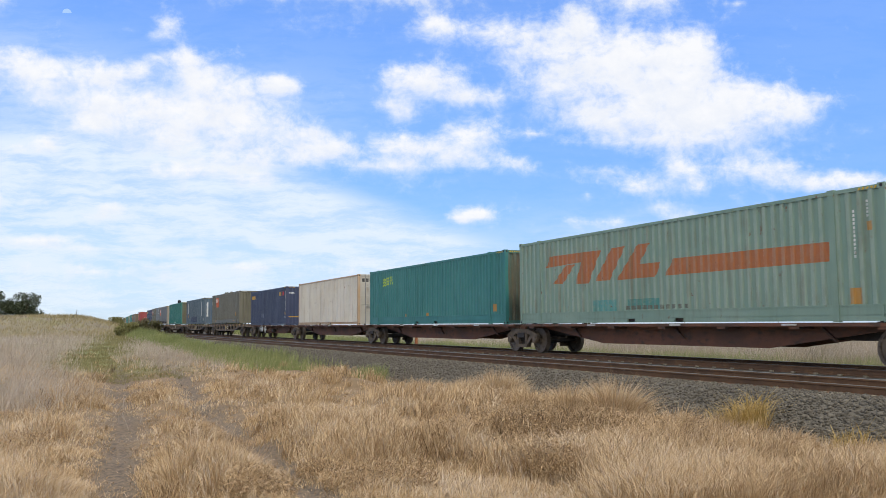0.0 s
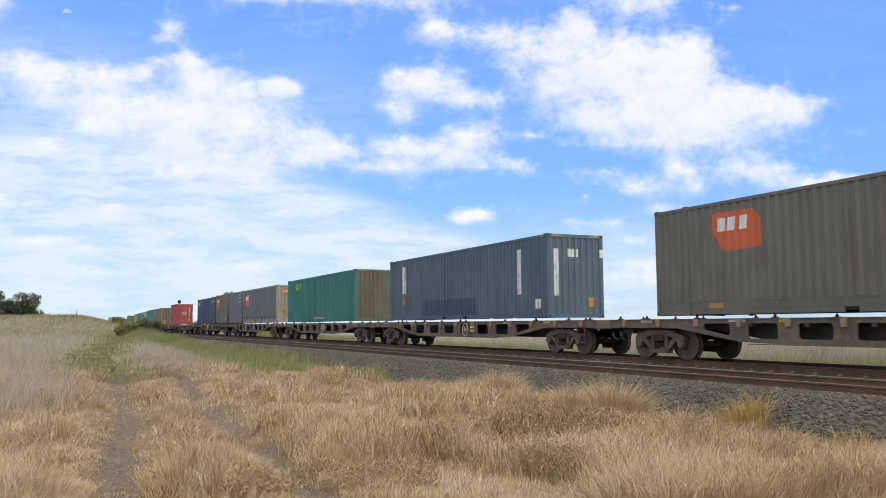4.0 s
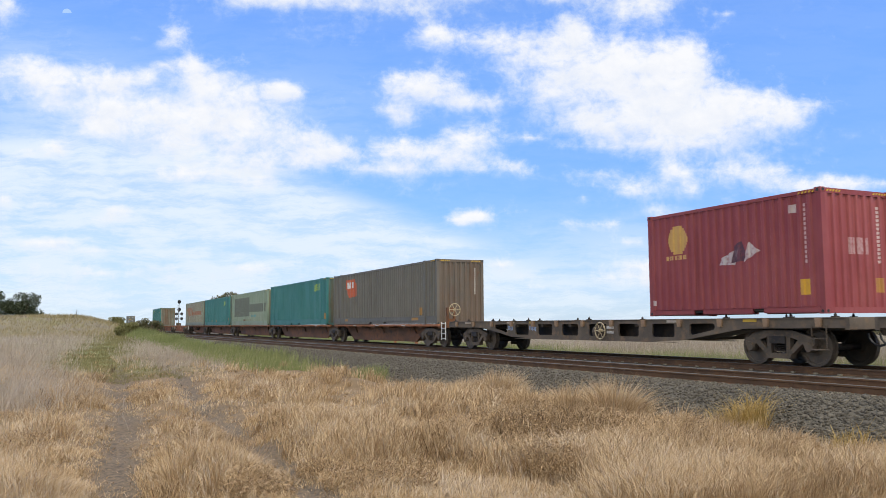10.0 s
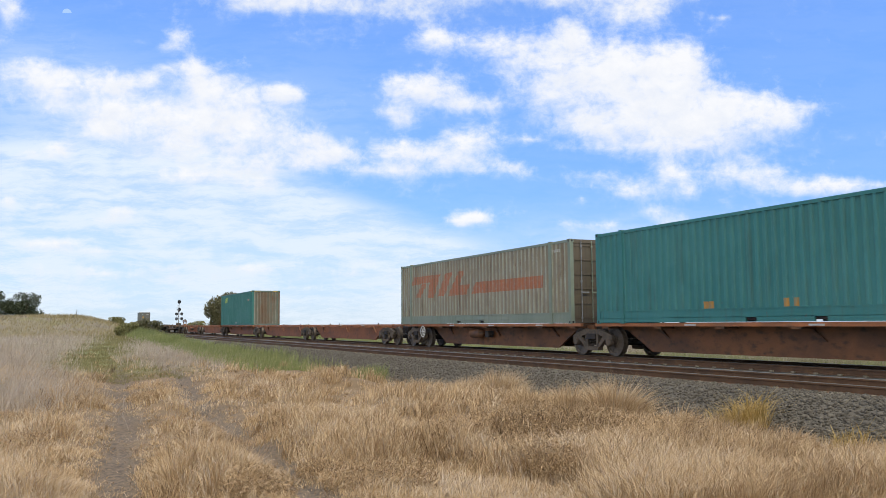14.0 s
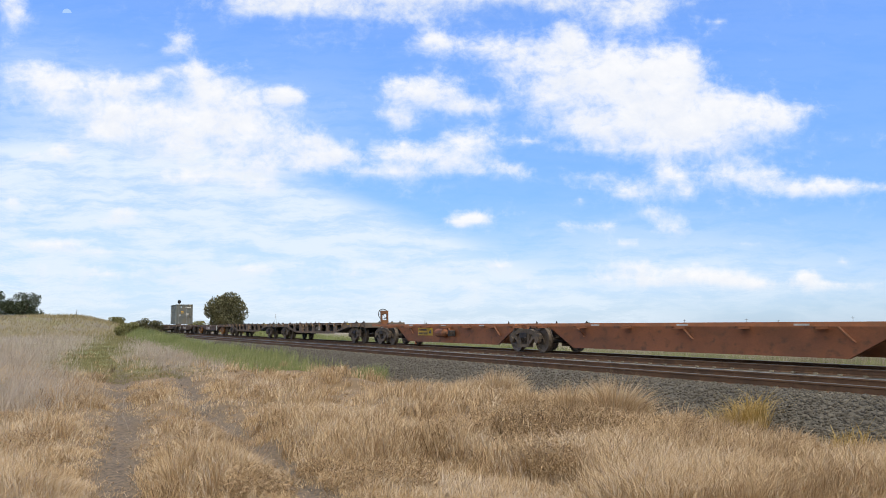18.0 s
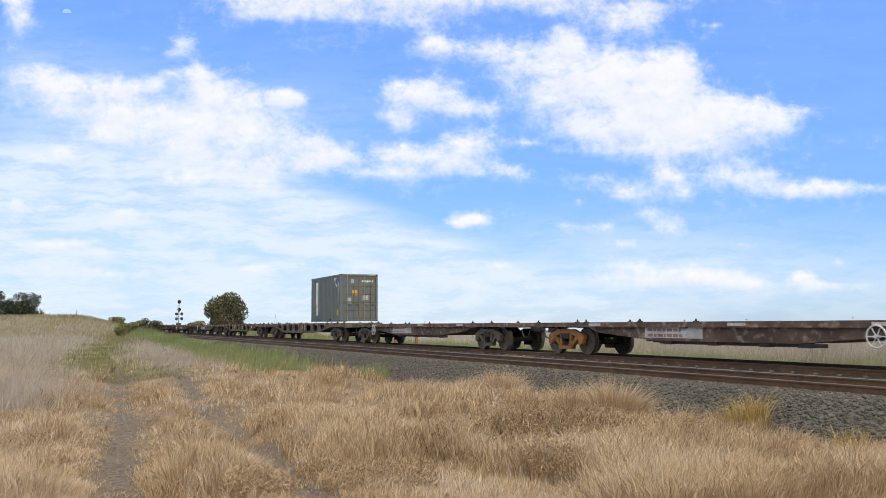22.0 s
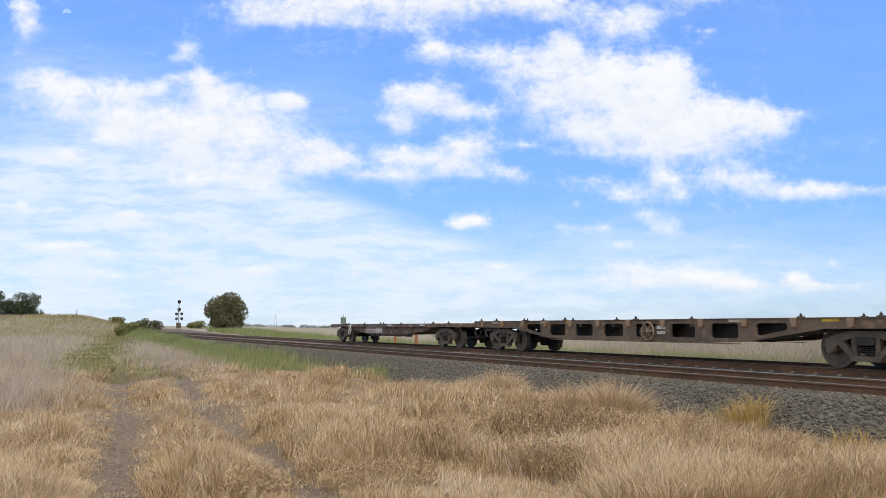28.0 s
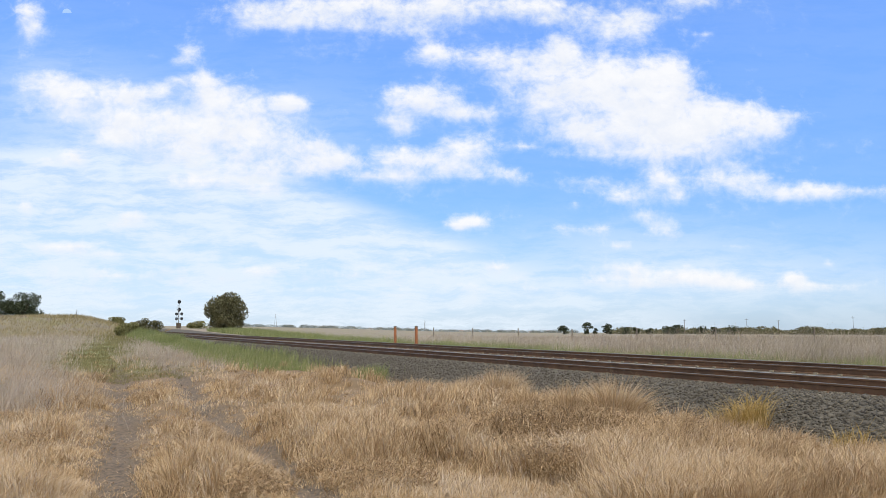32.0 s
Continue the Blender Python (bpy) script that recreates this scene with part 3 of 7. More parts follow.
def view_places(rng, n, d0, d1, t0, t1, power=1.0):
    """n places on the land within the wedge t = x/y, from d0 to d1 ahead, denser close by."""
    y = 1 / (1 / d1 + (1 / d0 - 1 / d1) * rng.random(n) ** power)
    return y * rng.uniform(t0, t1, n), y


def track_place(x, y):
    """Track places s, c of points x, y (the bend is slight: two steps suffice)."""
    s = np.zeros_like(x)
    for _ in range(3):
        px, py = at_np(s, np.full_like(s, -HALF_BOX))
        th = PHI + BEND * s
        s = s + (x - px) * np.cos(th) + (y - py) * np.sin(th)
    px, py = at_np(s, np.full_like(s, -HALF_BOX))
    th = PHI + BEND * s
    return s, -(x - px) * np.sin(th) + (y - py) * np.cos(th) - HALF_BOX


def toe(s):
    """Where grass gives way to ballast on the near side."""
    return np.interp(s, [0, 12, 18, 20.5, 22.3, 24, 26, 30], [-7.15, -7.35, -7.3, -7.9, -7.8, -7.35, -7.15, -7.0]) + 0.45 * (value_noise(s, s * 0, 1.6, 21) - 0.5)


# the great tussocks: place along and across the line, radius, height, tone, blades
TUSSOCKS = [(16.5, -7.75, .62, .74, .72, 3000), (15.3, -7.9, .5, .52, .7, 1500), (14.2, -7.75, .5, .40, .6, 1200), (21.4, -8.15, .6, .78, .7, 3000), (20.5, -8.5, .5, .6, .66, 1500),
            (22.8, -8.0, .34, .48, .58, 900), (19.3, -8.6, .55, .42, .6, 1400), (12.4, -7.8, .5, .34, .6, 900), (24.6, -7.5, .4, .34, .58, 900), (26.2, -7.1, .4, .3, .62, 900)]
# low brown weeds: place, radius, height
WEEDS = [(22.7, -11.2, .62, .42), (23.5, -10.7, .5, .38), (23.4, -9.9, .55, .40), (22.2, -10.2, .5, .34), (20.1, -15.1, .34, .26), (18.9, -17.5, .4, .36), (25.7, -8.8, .5, .34), (24.6, -9.6, .42, .36), (24.9, -11.8, .36, .34), (20.6, -9.9, .45, .3), (26.3, -8.0, .4, .3)]


def dead_weeds():
    """Crumbly heads of dead brown weeds: short twigs and seed husks round a dome."""
    rng = np.random.default_rng(81)
    spots = list(WEEDS)
    x, y = view_places(rng, 90, 9, 30, -0.58, 0.58, 0.8)
    s, c = track_place(x, y)
    for a, b in zip(s, c):
        if b < toe(np.array([a]))[0] - .6 and rut_clear(np.array([a]), np.array([b]))[0] > .9 and value_noise(a, b, 2.2, 42) > (.52 if b > -13 else .66):
            spots.append((a, b, rng.uniform(.2, .45), rng.uniform(.16, .34)))
    P = []
    for a, b, r, h in spots:
        n = int(7000 * r)
        q, w, e = np.sqrt(rng.random(n)) * 1.15, rng.uniform(0, 6.283, n), rng.uniform(.2, 1.15, n)
        px, py = at_np(a + r * q * np.cos(w) * 1.2, b + r * q * np.sin(w))
        g = ground_height(np.full(n, a), np.full(n, b))
        P.append(np.stack([px, py, g + h * e * np.sqrt(np.clip(1.05 - .75 * q * q, 0, 1)) + rng.normal(0, .03, n)], -1))
    P = np.concatenate(P)
    n = len(P)
    d = rng.normal(0, 1, (n, 3)) + np.array((0, 0, .5))
    d /= np.linalg.norm(d, axis=1)[:, None]
    e = np.cross(d, rng.normal(0, 1, (n, 3)))
    e /= np.linalg.norm(e, axis=1)[:, None]
    ln, wd = rng.uniform(.006, .034, n)[:, None] * rng.choice([1, 1, 1, 2.2], n)[:, None], rng.uniform(.0025, .0055, n)[:, None]
    V = np.stack([P - d * ln - e * wd * .4, P + e * wd, P + d * ln, P - e * wd], 1).reshape(-1, 3)
    me = array_mesh("dead_weeds", V, np.arange(n * 4).reshape(n, 4), STRAW)
    tone = np.repeat(rng.uniform(.1, .68, n), 4)
    me.attributes.new("tone", "FLOAT", "POINT").data.foreach_set("value", tone.astype(np.float32))
    tagged(new("dead_weeds", me), "crumbly brown heads of dead weeds", "weeds", kind="stuff")


def make_grass():
    rng = np.random.default_rng(11)
    # dry grass before the line, in tufts whose blades splay outwards
    per = 22
    x0, y0 = view_places(rng, 11500, 7.4, 62, -0.62, 0.62, 0.72)
    s0, c0 = track_place(x0, y0)
    m = len(x0)
    heap = land_form(x0, y0)
    strip = np.exp(-((c0 + 14.6 + 0.078 * (s0 - 10)) / 0.75) ** 2)            # the crown between the ruts
    lilac = np.exp(-((c0 + 11.6 + .5 * value_noise(s0, c0, 2.0, 43)) / 1.5) ** 2) * smooth(value_noise(x0, y0, 1.9, 44), .25, .6)
    west = smooth(-c0, 16.6, 19) * (1 - smooth(s0, 6, 15))
    high = (0.09 + 0.24 * heap + 0.09 * rng.random(m)) * (1 - 0.35 * strip) + 0.16 * west + 0.10 * smooth(-c0, 17, 18.5)
    tone0 = 0.52 + 0.62 * (value_noise(x0, y0, 1.5, 45) - .5) + 0.36 * (value_noise(x0, y0, .45, 46) - .5) + 0.30 * lilac + 0.3 * west + 0.06 * strip + 0.09 * smooth(-c0, 11.5, 14) - 0.10 * smooth(c0, -13, -10.5) * smooth(s0, 17, 22) + rng.normal(0, .13, m)
    tone0 = np.where(value_noise(x0, y0, 1.7, 42) > .74, tone0 - .28, tone0)
    g0 = rng.uniform(0.07, 0.24, m) * (.8 + .5 * heap)
    i = np.repeat(np.arange(m), per)
    n = len(i)
    q, way = np.sqrt(rng.random(n)), rng.uniform(0, 6.283, n)
    x, y = x0[i] + g0[i] * q * np.cos(way), y0[i] + g0[i] * q * np.sin(way)
    s, c = track_place(x, y)
    keep = (c < toe(s)) & (rng.random(n) < rut_clear(s, c))
    near_rut = 1 - 0.55 * np.clip(ruts(s, c, 0.62), 0, 1) * smooth(s, -8, 3)
    h = high[i] * rng.uniform(0.35, 1.4, n) * near_rut
    w = (0.003 + 0.0004 * np.hypot(x, y)) * rng.uniform(.6, 1.4, n)
    lean = 0.15 + 0.95 * q * rng.uniform(0.4, 1.3, n)
    turn = way + rng.normal(0, .8, n)
    tone = tone0[i] + rng.normal(0, .07, n)
    blades("dry_grass", "dry golden-brown grass in rough tufts beside the track", s[keep], c[keep], h[keep], w[keep], lean[keep], STRAW, 51, way=turn[keep], tone=tone[keep])
    # single bleached stalks
    x, y = view_places(rng, 8000, 7.4, 40, -0.62, 0.62, 0.7)
    s, c = track_place(x, y)
    keep = (c < toe(s) - .2) & (rng.random(len(s)) < rut_clear(s, c) ** 2) & (ruts(s, c, .6) < .4)
    k = keep.sum()
    blades("dead_stalks", "thin bleached stalks standing above the dry grass", s[keep], c[keep], rng.uniform(0.16, 0.42, k) + 0.2 * land_form(x, y)[keep], (0.0026 + 0.00024 * np.hypot(x, y))[keep], rng.uniform(0.1, 0.9, k), STRAW, 50, tone=rng.uniform(.55, 1, k))
    # rounded tussocks on the heaps, their blades arching outwards
    x0, y0 = view_places(rng, 1500, 8.0, 34, -0.6, 0.6, 0.85)
    s0, c0 = track_place(x0, y0)
    ok = (c0 < toe(s0) - 0.25) & (rut_clear(s0, c0) > 0.9) & (ruts(s0, c0, .6) < .35) & (land_form(x0, y0) > .35)
    x0, y0, s0, c0 = x0[ok], y0[ok], s0[ok], c0[ok]
    m = len(x0)
    i = np.repeat(np.arange(m), 120)
    wide, high = rng.uniform(0.14, 0.36, m), rng.uniform(0.24, 0.46, m)
    tone0 = np.clip(rng.choice([.36, .5, .6, .9], m, p=[.2, .38, .3, .12]) + rng.normal(0, .06, m), 0, 1)
    q, a = np.sqrt(rng.random(len(i))), rng.uniform(0, 6.283, len(i))
    x, y = x0[i] + wide[i] * q * np.cos(a), y0[i] + wide[i] * q * np.sin(a)
    s, c = track_place(x, y)
    h = high[i] * (1.05 - 0.6 * q * q) * rng.uniform(0.6, 1.2, len(i))
    sel = c < toe(s)
    blades("straw_tussocks", "rounded tussocks of dry straw-coloured grass", s[sel], c[sel], h[sel], (0.0026 + 0.00036 * np.hypot(x, y))[sel], (0.15 + 0.95 * q)[sel] * rng.uniform(.7, 1.3, sel.sum()), STRAW, 60, way=a[sel] + rng.normal(0, .4, sel.sum()), tone=(tone0[i] + rng.normal(0, .06, len(i)))[sel])
    # low thatch that lies on the earth
    x, y = view_places(rng, 62000, 7.4, 70, -0.64, 0.62, 0.8)
    s, c = track_place(x, y)
    keep = (c < toe(s) - 0.05) & (rng.random(len(s)) < 0.35 + 0.65 * rut_clear(s, c))
    s, c, x, y = s[keep], c[keep], x[keep], y[keep]
    blades("straw_thatch", "flattened straw and thatch on the earth", s, c, rng.uniform(0.03, 0.10, len(s)), 0.004 + 0.0005 * np.hypot(x, y), rng.uniform(1.0, 2.6, len(s)), STRAW, 52, tone=.22 + .4 * value_noise(x, y, 1.4, 47) + rng.normal(0, .08, len(s)))
    # great tussocks along the ballast's foot
    for k, (a0, b0, r0, h0, tn, cnt) in enumerate(TUSSOCKS):
        q, a = np.sqrt(rng.random(cnt)), rng.uniform(0, 6.283, cnt)
        blades("grass_tussock", "tall golden tussock of dead grass at the ballast's foot", a0 + r0 * .8 * q * np.cos(a), b0 + r0 * .8 * q * np.sin(a), h0 * (1.12 - .5 * q * q) * rng.uniform(.4, 1.25, cnt), rng.uniform(.005, .009, cnt), (.1 + .75 * q) * rng.uniform(.6, 1.3, cnt), STRAW, 53 + k, way=a + PHI + rng.normal(0, .35, cnt), tone=tn + rng.normal(0, .11, cnt))
    ts, tc = np.array([23.4, 23.15, 25.3, 25.9]), np.array([-7.1, -7.25, -7.2, -7.3])
    i = rng.choice(4, 1100, p=[.4, .28, .2, .12])
    q, a = .3 * rng.random(len(i)) ** 0.6, rng.uniform(0, 6.283, len(i))
    blades("yellow_tussocks", "yellow-olive arching weeds growing in the ballast", ts[i] + q * np.cos(a), tc[i] + q * np.sin(a), np.array([.74, .56, .42, .34])[i] * rng.uniform(.45, 1.1, len(i)), np.full(len(i), 0.009), rng.uniform(0.3, 1.1, len(i)), OLIVE, 54)
    dead_weeds()
    # pale field to the side and the mound
    n = 150000
    x, y = view_places(rng, n, 15, 150, -0.66, -0.2, 0.9)
    s, c = track_place(x, y)
    keep = (rng.random(n) < smooth(road_line(s) - c, 0.5, 5.0) * smooth(np.hypot(x, y) + 9 * value_noise(x, y, 2.5, 74), 21, 33)) & (c > -75) & ((s > -70) | (c > -9))
    s, c, d = s[keep], c[keep], np.hypot(x, y)[keep]
    blades("pale_field_grass", "pale pinkish seed grass covering the field and mound", s, c, rng.uniform(0.2, 0.72, len(s)) * (0.5 + 0.9 * value_noise(s, c, 2.5, 61)), 0.003 + 0.0005 * d, rng.uniform(0.1, 0.9, len(s)), STRAW_PALE, 55, False)
    # the mound's own cover
    n = 34000
    s, c = rng.uniform(-112, -68, n), rng.uniform(-42, -9, n)
    d = 37 - s
    patchy = value_noise(s, c, 5.0, 68) * .7 + value_noise(s, c, 1.6, 69) * .3
    ol = patchy > 0.38
    for sel, nm, lb, mt in ((~ol, "mound_grass", "pale brown grass on the mound", FAR_GRASS), (ol, "mound_weeds", "olive-tan weeds in patches on the mound", MOUND_WEEDS)):
        blades(nm, lb, s[sel], c[sel], rng.uniform(0.15, 0.5, sel.sum()), np.full(sel.sum(), 0.06), rng.uniform(0.1, 0.8, sel.sum()), mt, 70, False)
    # pale grass between road and line, farther on
    n = 50000
    s = 4 - 130 * rng.random(n) ** 1.3
    c = rng.uniform(-14.5, -7.2, n)
    keep = rng.random(n) < (0.9 - 0.7 * np.exp(-((c + 8.2) / 1.3) ** 2)) * smooth(c - road_line(s) + 1.6 * (value_noise(s, c, 1.5, 75) - .5), .2, 3.2) * (1 - smooth(s + 6 * value_noise(s, c, 1.2, 76), -8, 5)) * (0.35 + 0.65 * value_noise(s, c, 1.3, 77))
    s, c = s[keep], c[keep]
    d = 37 - s
    blades("verge_grass", "pale dry grass on the verge between road and line", s, c, rng.uniform(0.2, 0.5, len(s)), 0.004 + 0.0006 * d, rng.uniform(0.1, 0.5, len(s)), STRAW_PALE, 56, False)
    # green strip at the ballast's foot and on the road
    n = 46000
    s = rng.uniform(-75, 3.5, n)
    c = -7.7 + rng.normal(0, 0.75, n) - 0.5 * smooth(s, -60, -10)
    h = rng.uniform(0.22, 0.8, n) * (0.35 + 1.1 * value_noise(s, c, 2.6, 62)) * (1 - smooth(s, -1, 4) * 0.6)
    keep = (c < -6.6) & (c > -10.2)
    blades("green_grass", "fresh green grass along the ballast's foot", s[keep], c[keep], h[keep], (0.004 + 0.0005 * (37 - s))[keep], rng.uniform(0.1, 0.5, keep.sum()), GREEN_GRASS, 57, False)
    n = 40000
    s = 3 - 73 * rng.random(n) ** 1.2
    c = road_line(s) + rng.normal(0, 1.5, n)
    keep = rng.random(n) < 0.3 + 0.7 * value_noise(s, c, 2.0, 63)
    blades("road_grass", "short olive-green grass growing over the farm track", s[keep], c[keep], rng.uniform(0.05, 0.2, keep.sum()), (0.006 + 0.0005 * (37 - s))[keep], rng.uniform(0.2, 0.8, keep.sum()), ROAD_GREEN, 58, False)
    s, c = 7.0 + rng.normal(0, 0.5, 1500), -7.35 + rng.normal(0, 0.22, 1500)
    blades("green_tuft", "small green tuft at the ballast's edge", s, c, rng.uniform(.15, .5, 1500), np.full(1500, 0.014), rng.uniform(0.1, 0.5, 1500), GREEN_GRASS, 59, False)
    # tall grass beyond the line
    n = 190000
    x, y = view_places(rng, n, 16, 170, -0.3, 0.72, 0.8)
    s, c = track_place(x, y)
    keep = (c > 3.3 + 4.2 * smooth(s, -70, -20) * (0.6 + 0.8 * value_noise(s, c, 2.0, 64))) & (rng.random(n) < 0.35 + 0.65 * smooth(x / y, -0.1, 0.15))
    s, c, x, y = s[keep], c[keep], x[keep], y[keep]
    plume = smooth(value_noise(x, y, 2.4, 73), 0.52, 0.85) * smooth(x / y, 0.05, 0.25) + np.exp(-((x / y - .425) / .035) ** 2 - ((c - 7.5) / 2.2) ** 2)
    h = (0.22 + 0.5 * smooth(x / y, -0.02, 0.30) + 0.55 * plume) * rng.uniform(0.3, 1.2, len(s)) * (0.55 + 0.8 * value_noise(x, y, 2.0, 65))
    w = 0.003 + 0.00042 * np.hypot(x, y)
    green = rng.random(len(s)) < 0.95 * smooth(-c, -9, -4.5) * (0.35 + value_noise(s, c, 3.0, 78))
    blades("tall_grass", "tall pale grass standing beyond the railway", s[~green], c[~green], h[~green], w[~green], rng.uniform(0.1, 0.55, (~green).sum()) + .2 * plume[~green], FAR_GRASS, 66, False, way=(value_noise(x, y, 2.4, 72) * 7 + rng.normal(0, .5, len(x)))[~green])
    n = 64000
    sv = 34 - 130 * rng.random(n) ** 1.5
    cv = 3.6 + 6.5 * rng.random(n)
    keep = rng.random(n) < 0.25 + 0.9 * value_noise(sv, cv, 2.4, 83)
    sv, cv = sv[keep], cv[keep]
    blades("far_verge_weeds", "olive-green weeds at the far edge of the ballast", sv, cv, rng.uniform(.45, .85, len(sv)) * (.65 + .5 * value_noise(sv, cv, 1.5, 84)), 0.005 + 0.0004 * (40 - sv), rng.uniform(.1, .7, len(sv)), GREEN_GRASS, 85, False)
    n = 36000
    sv, cv = 33 - 75 * rng.random(n) ** 1.2, rng.uniform(8, 24, n)
    clump = value_noise(sv, cv, 1.8, 86)
    keep = rng.random(n) < smooth(clump, .3, .75)
    sv, cv, clump = sv[keep], cv[keep], clump[keep]
    blades("plume_grass", "soft pinkish plumes of tall grass beyond the line", sv, cv, rng.uniform(.6, 1.25, len(sv)) * (.45 + .75 * clump), rng.uniform(.008, .018, len(sv)), rng.uniform(.1, .5, len(sv)), STRAW_PALE, 87, True, way=value_noise(sv, cv, 1.6, 88) * 9)
    blades("green_verge", "green grass at the far foot of the ballast", s[green], c[green], h[green] * .8, w[green], rng.uniform(0.1, 0.6, green.sum()), ROAD_GREEN, 67, False)


make_grass()


# ---------------------------------------------------------------- shipping containers
W = 2.438


def corrugated(x0, x1, y_out, depth, z0, z1, pitch=0.28):
    """A corrugated side sheet facing -y, between x0 and x1."""
    n = max(2, round((x1 - x0) / pitch))
    p = (x1 - x0) / n
    xs, ys = [], []
    for i in range(n):
        a = x0 + i * p
        for f, d in ((0.0, 0.0), (0.30, 0.0), (0.43, 1.0), (0.87, 1.0)):
            xs.append(a + f * p)
            ys.append(y_out + d * depth)
    xs.append(x1)
    ys.append(y_out)
    k = len(xs)
    v = [(xs[i], ys[i], z) for z in (z0, z1) for i in range(k)]
    v += [(xs[i], ys[i] + 0.004, z) for z in (z0, z1) for i in range(k)]
    f = [(i, i + 1, k + i + 1, k + i) for i in range(k - 1)]
    f += [(2 * k + i + 1, 2 * k + i, 3 * k + i, 3 * k + i + 1) for i in range(k - 1)]
    b = Build()
    b.add(v, f)
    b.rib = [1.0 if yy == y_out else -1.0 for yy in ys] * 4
    return b


EMBLEM_ORANGE = surface("orange_emblem_paint", (0.62, 0.12, 0.03), (0.52, 0.11, 0.035), None, 3.0, 60, 0.6)


def make_container(length, height, label, side_mat, trim_mat, end_mat=None, front="plain", kind="steel", posts=False, rear_mat=None):
    """A freight container; x forward, its near side to -y, its base at z = 0. front: plain corrugated or doors."""
    L, H = length / 2, height
    box = thing("shipping_container", label, "container", "containers on the train")
    end_mat = end_mat or trim_mat
    y = W / 2
    px = 6.2 if posts else None
    sill = .38 if posts else .16
    if kind == "curtain":
        def curtain():
            n, v, f = 60, [], []
            for k in range(n + 1):
                xa = -L + .12 + (2 * L - .24) * k / n
                dy = 0.012 * math.sin(k * 1.7) + 0.01 * math.sin(k * .6)
                v += [(xa, -y + .02 + dy, .34), (xa, -y + .012 + dy * .4, 1.0), (xa, -y + .02, H - .12), (xa, -y + .05, .34), (xa, -y + .05, H - .12)]
            for k in range(n):
                o, q = k * 5, k * 5 + 5
                f += [(o, q, q + 1, o + 1), (o + 1, q + 1, q + 2, o + 2), (q + 3, o + 3, o + 4, q + 4), (q, o, o + 3, q + 3)]
            return Build().add(v, f)
        part("curtain", curtain().mesh("curtain", side_mat), box, "grey vinyl side curtain with an orange panel")
        part("curtain", curtain().mesh("curtain", side_mat), box, "", pose(0, 0, 0, 0, 0, 180))
        part("side_board", Build().box(-L + .15, L - .15, -y + .03, -y + .06, .165, .42).mesh("side_board", trim_mat), box, "rust-stained cream sill board")
        part("side_board", Build().box(-L + .15, L - .15, y - .06, y - .03, .165, .42).mesh("side_board", trim_mat), box)
        # dark pockets are thin plates; the openings' shade is their colour
        for k, (xa, wd) in enumerate(((-4.6, .5), (-1.25, .36), (.9, .36), (3.4, .6), (4.9, .3))):
            part("fork_pocket", Build().box(xa, xa + wd, -y + .02, -y + .032, .19, .3).mesh("fork_pocket", DARK_STEEL if k in (1, 2) else LABEL_YELLOW), box, "dark fork pocket" if k in (1, 2) else "worn yellow mark")
        strap = Build().box(-.014, .014, -y - .006, -y + .02, .22, .56).box(-.025, .025, -y - .02, -y - .005, .3, .37)
        me = strap.mesh("strap", DARK_STEEL)
        for k in range(18):
            part("strap", me, box, "", pose(-L + .55 + k * (2 * L - 1.1) / 17 + (0.12 if k % 3 == 1 else 0), 0, 0))
    elif kind == "side_door":
        n = 4
        wd = (2 * L - .3) / n
        def leaf():
            b = Build().box(-wd / 2 + .01, wd / 2 - .01, -y + .02, -y + .06, .18, H - .14)
            return b
        def rib():
            z = 0
            return Build().prism([(-wd / 2 + .14, z), (wd / 2 - .14, z), (wd / 2 - .17, z + .03), (wd / 2 - .17, z + .25), (wd / 2 - .14, z + .22), (-wd / 2 + .14, z + .22), (-wd / 2 + .17, z + .19), (-wd / 2 + .17, z + .03)], -y - .012, -y + .02).mesh("rib", side_mat)
        rib_me = rib()
        rod = Build().bar((0, 0, .2), (0, 0, 1.0), .016).box(-.05, .05, -.02, .02, .62, .66).box(-.16, .02, -.03, -.01, .8, .84)
        for k in range(n):
            x = -L + .15 + wd * (k + .5)
            d = part("side_door", leaf().mesh("side_door", side_mat), box, "grey ribbed steel side door", pose(x, 0, 0))
            for q in range(6):
                part("rib", rib_me, d, "", pose(0, 0, .48 + q * .385))
            if k == 0:
                em = part("emblem", Build().box(-.62, -.2, -y + .008, -y + .02, 2.42, 2.74).mesh("emblem", EMBLEM_ORANGE), d, "orange emblem panel")
            if k == 3:
                for q, (xa, za, wd3) in enumerate(((-.45, 2.66, .9), (-.1, 2.56, .35), (-.6, 2.28, .38), (-.1, 2.28, .42), (-.6, 1.9, .38), (-.1, 1.9, .42))):
                    lt = Build()
                    for j in range(5):
                        lt.box(xa + j * wd3 / 5, xa + j * wd3 / 5 + wd3 * .14, -y - .018, -y - .011, za, za + (.07 if q < 2 else .15))
                    part("lettering", lt.mesh("lettering", LABEL_WHITE), d)
                part("warning_sign", Build().prism([(.04, .54), (.26, .54), (.15, .74)], -y - .018, -y + .02).mesh("warning_sign", LABEL_YELLOW), d, "yellow triangular warning sign")
                part("warning_sign", Build().box(.42, .58, -y - .018, -y + .02, .54, .76).mesh("warning_sign", LABEL_YELLOW), d, "yellow warning label")
            if k in (1, 2):
                part("sill_mark", Build().box(-.25, .2, -y + .004, -y + .02, .19, .25).mesh("sill_mark", LABEL_YELLOW), d, "yellow mark on the sill")
            part("lock_rod", cached("side_rod", lambda: rod.mesh("lock_rod", GALVANISED)), d, "", pose(wd / 2 - .06, -y - .01, 0))
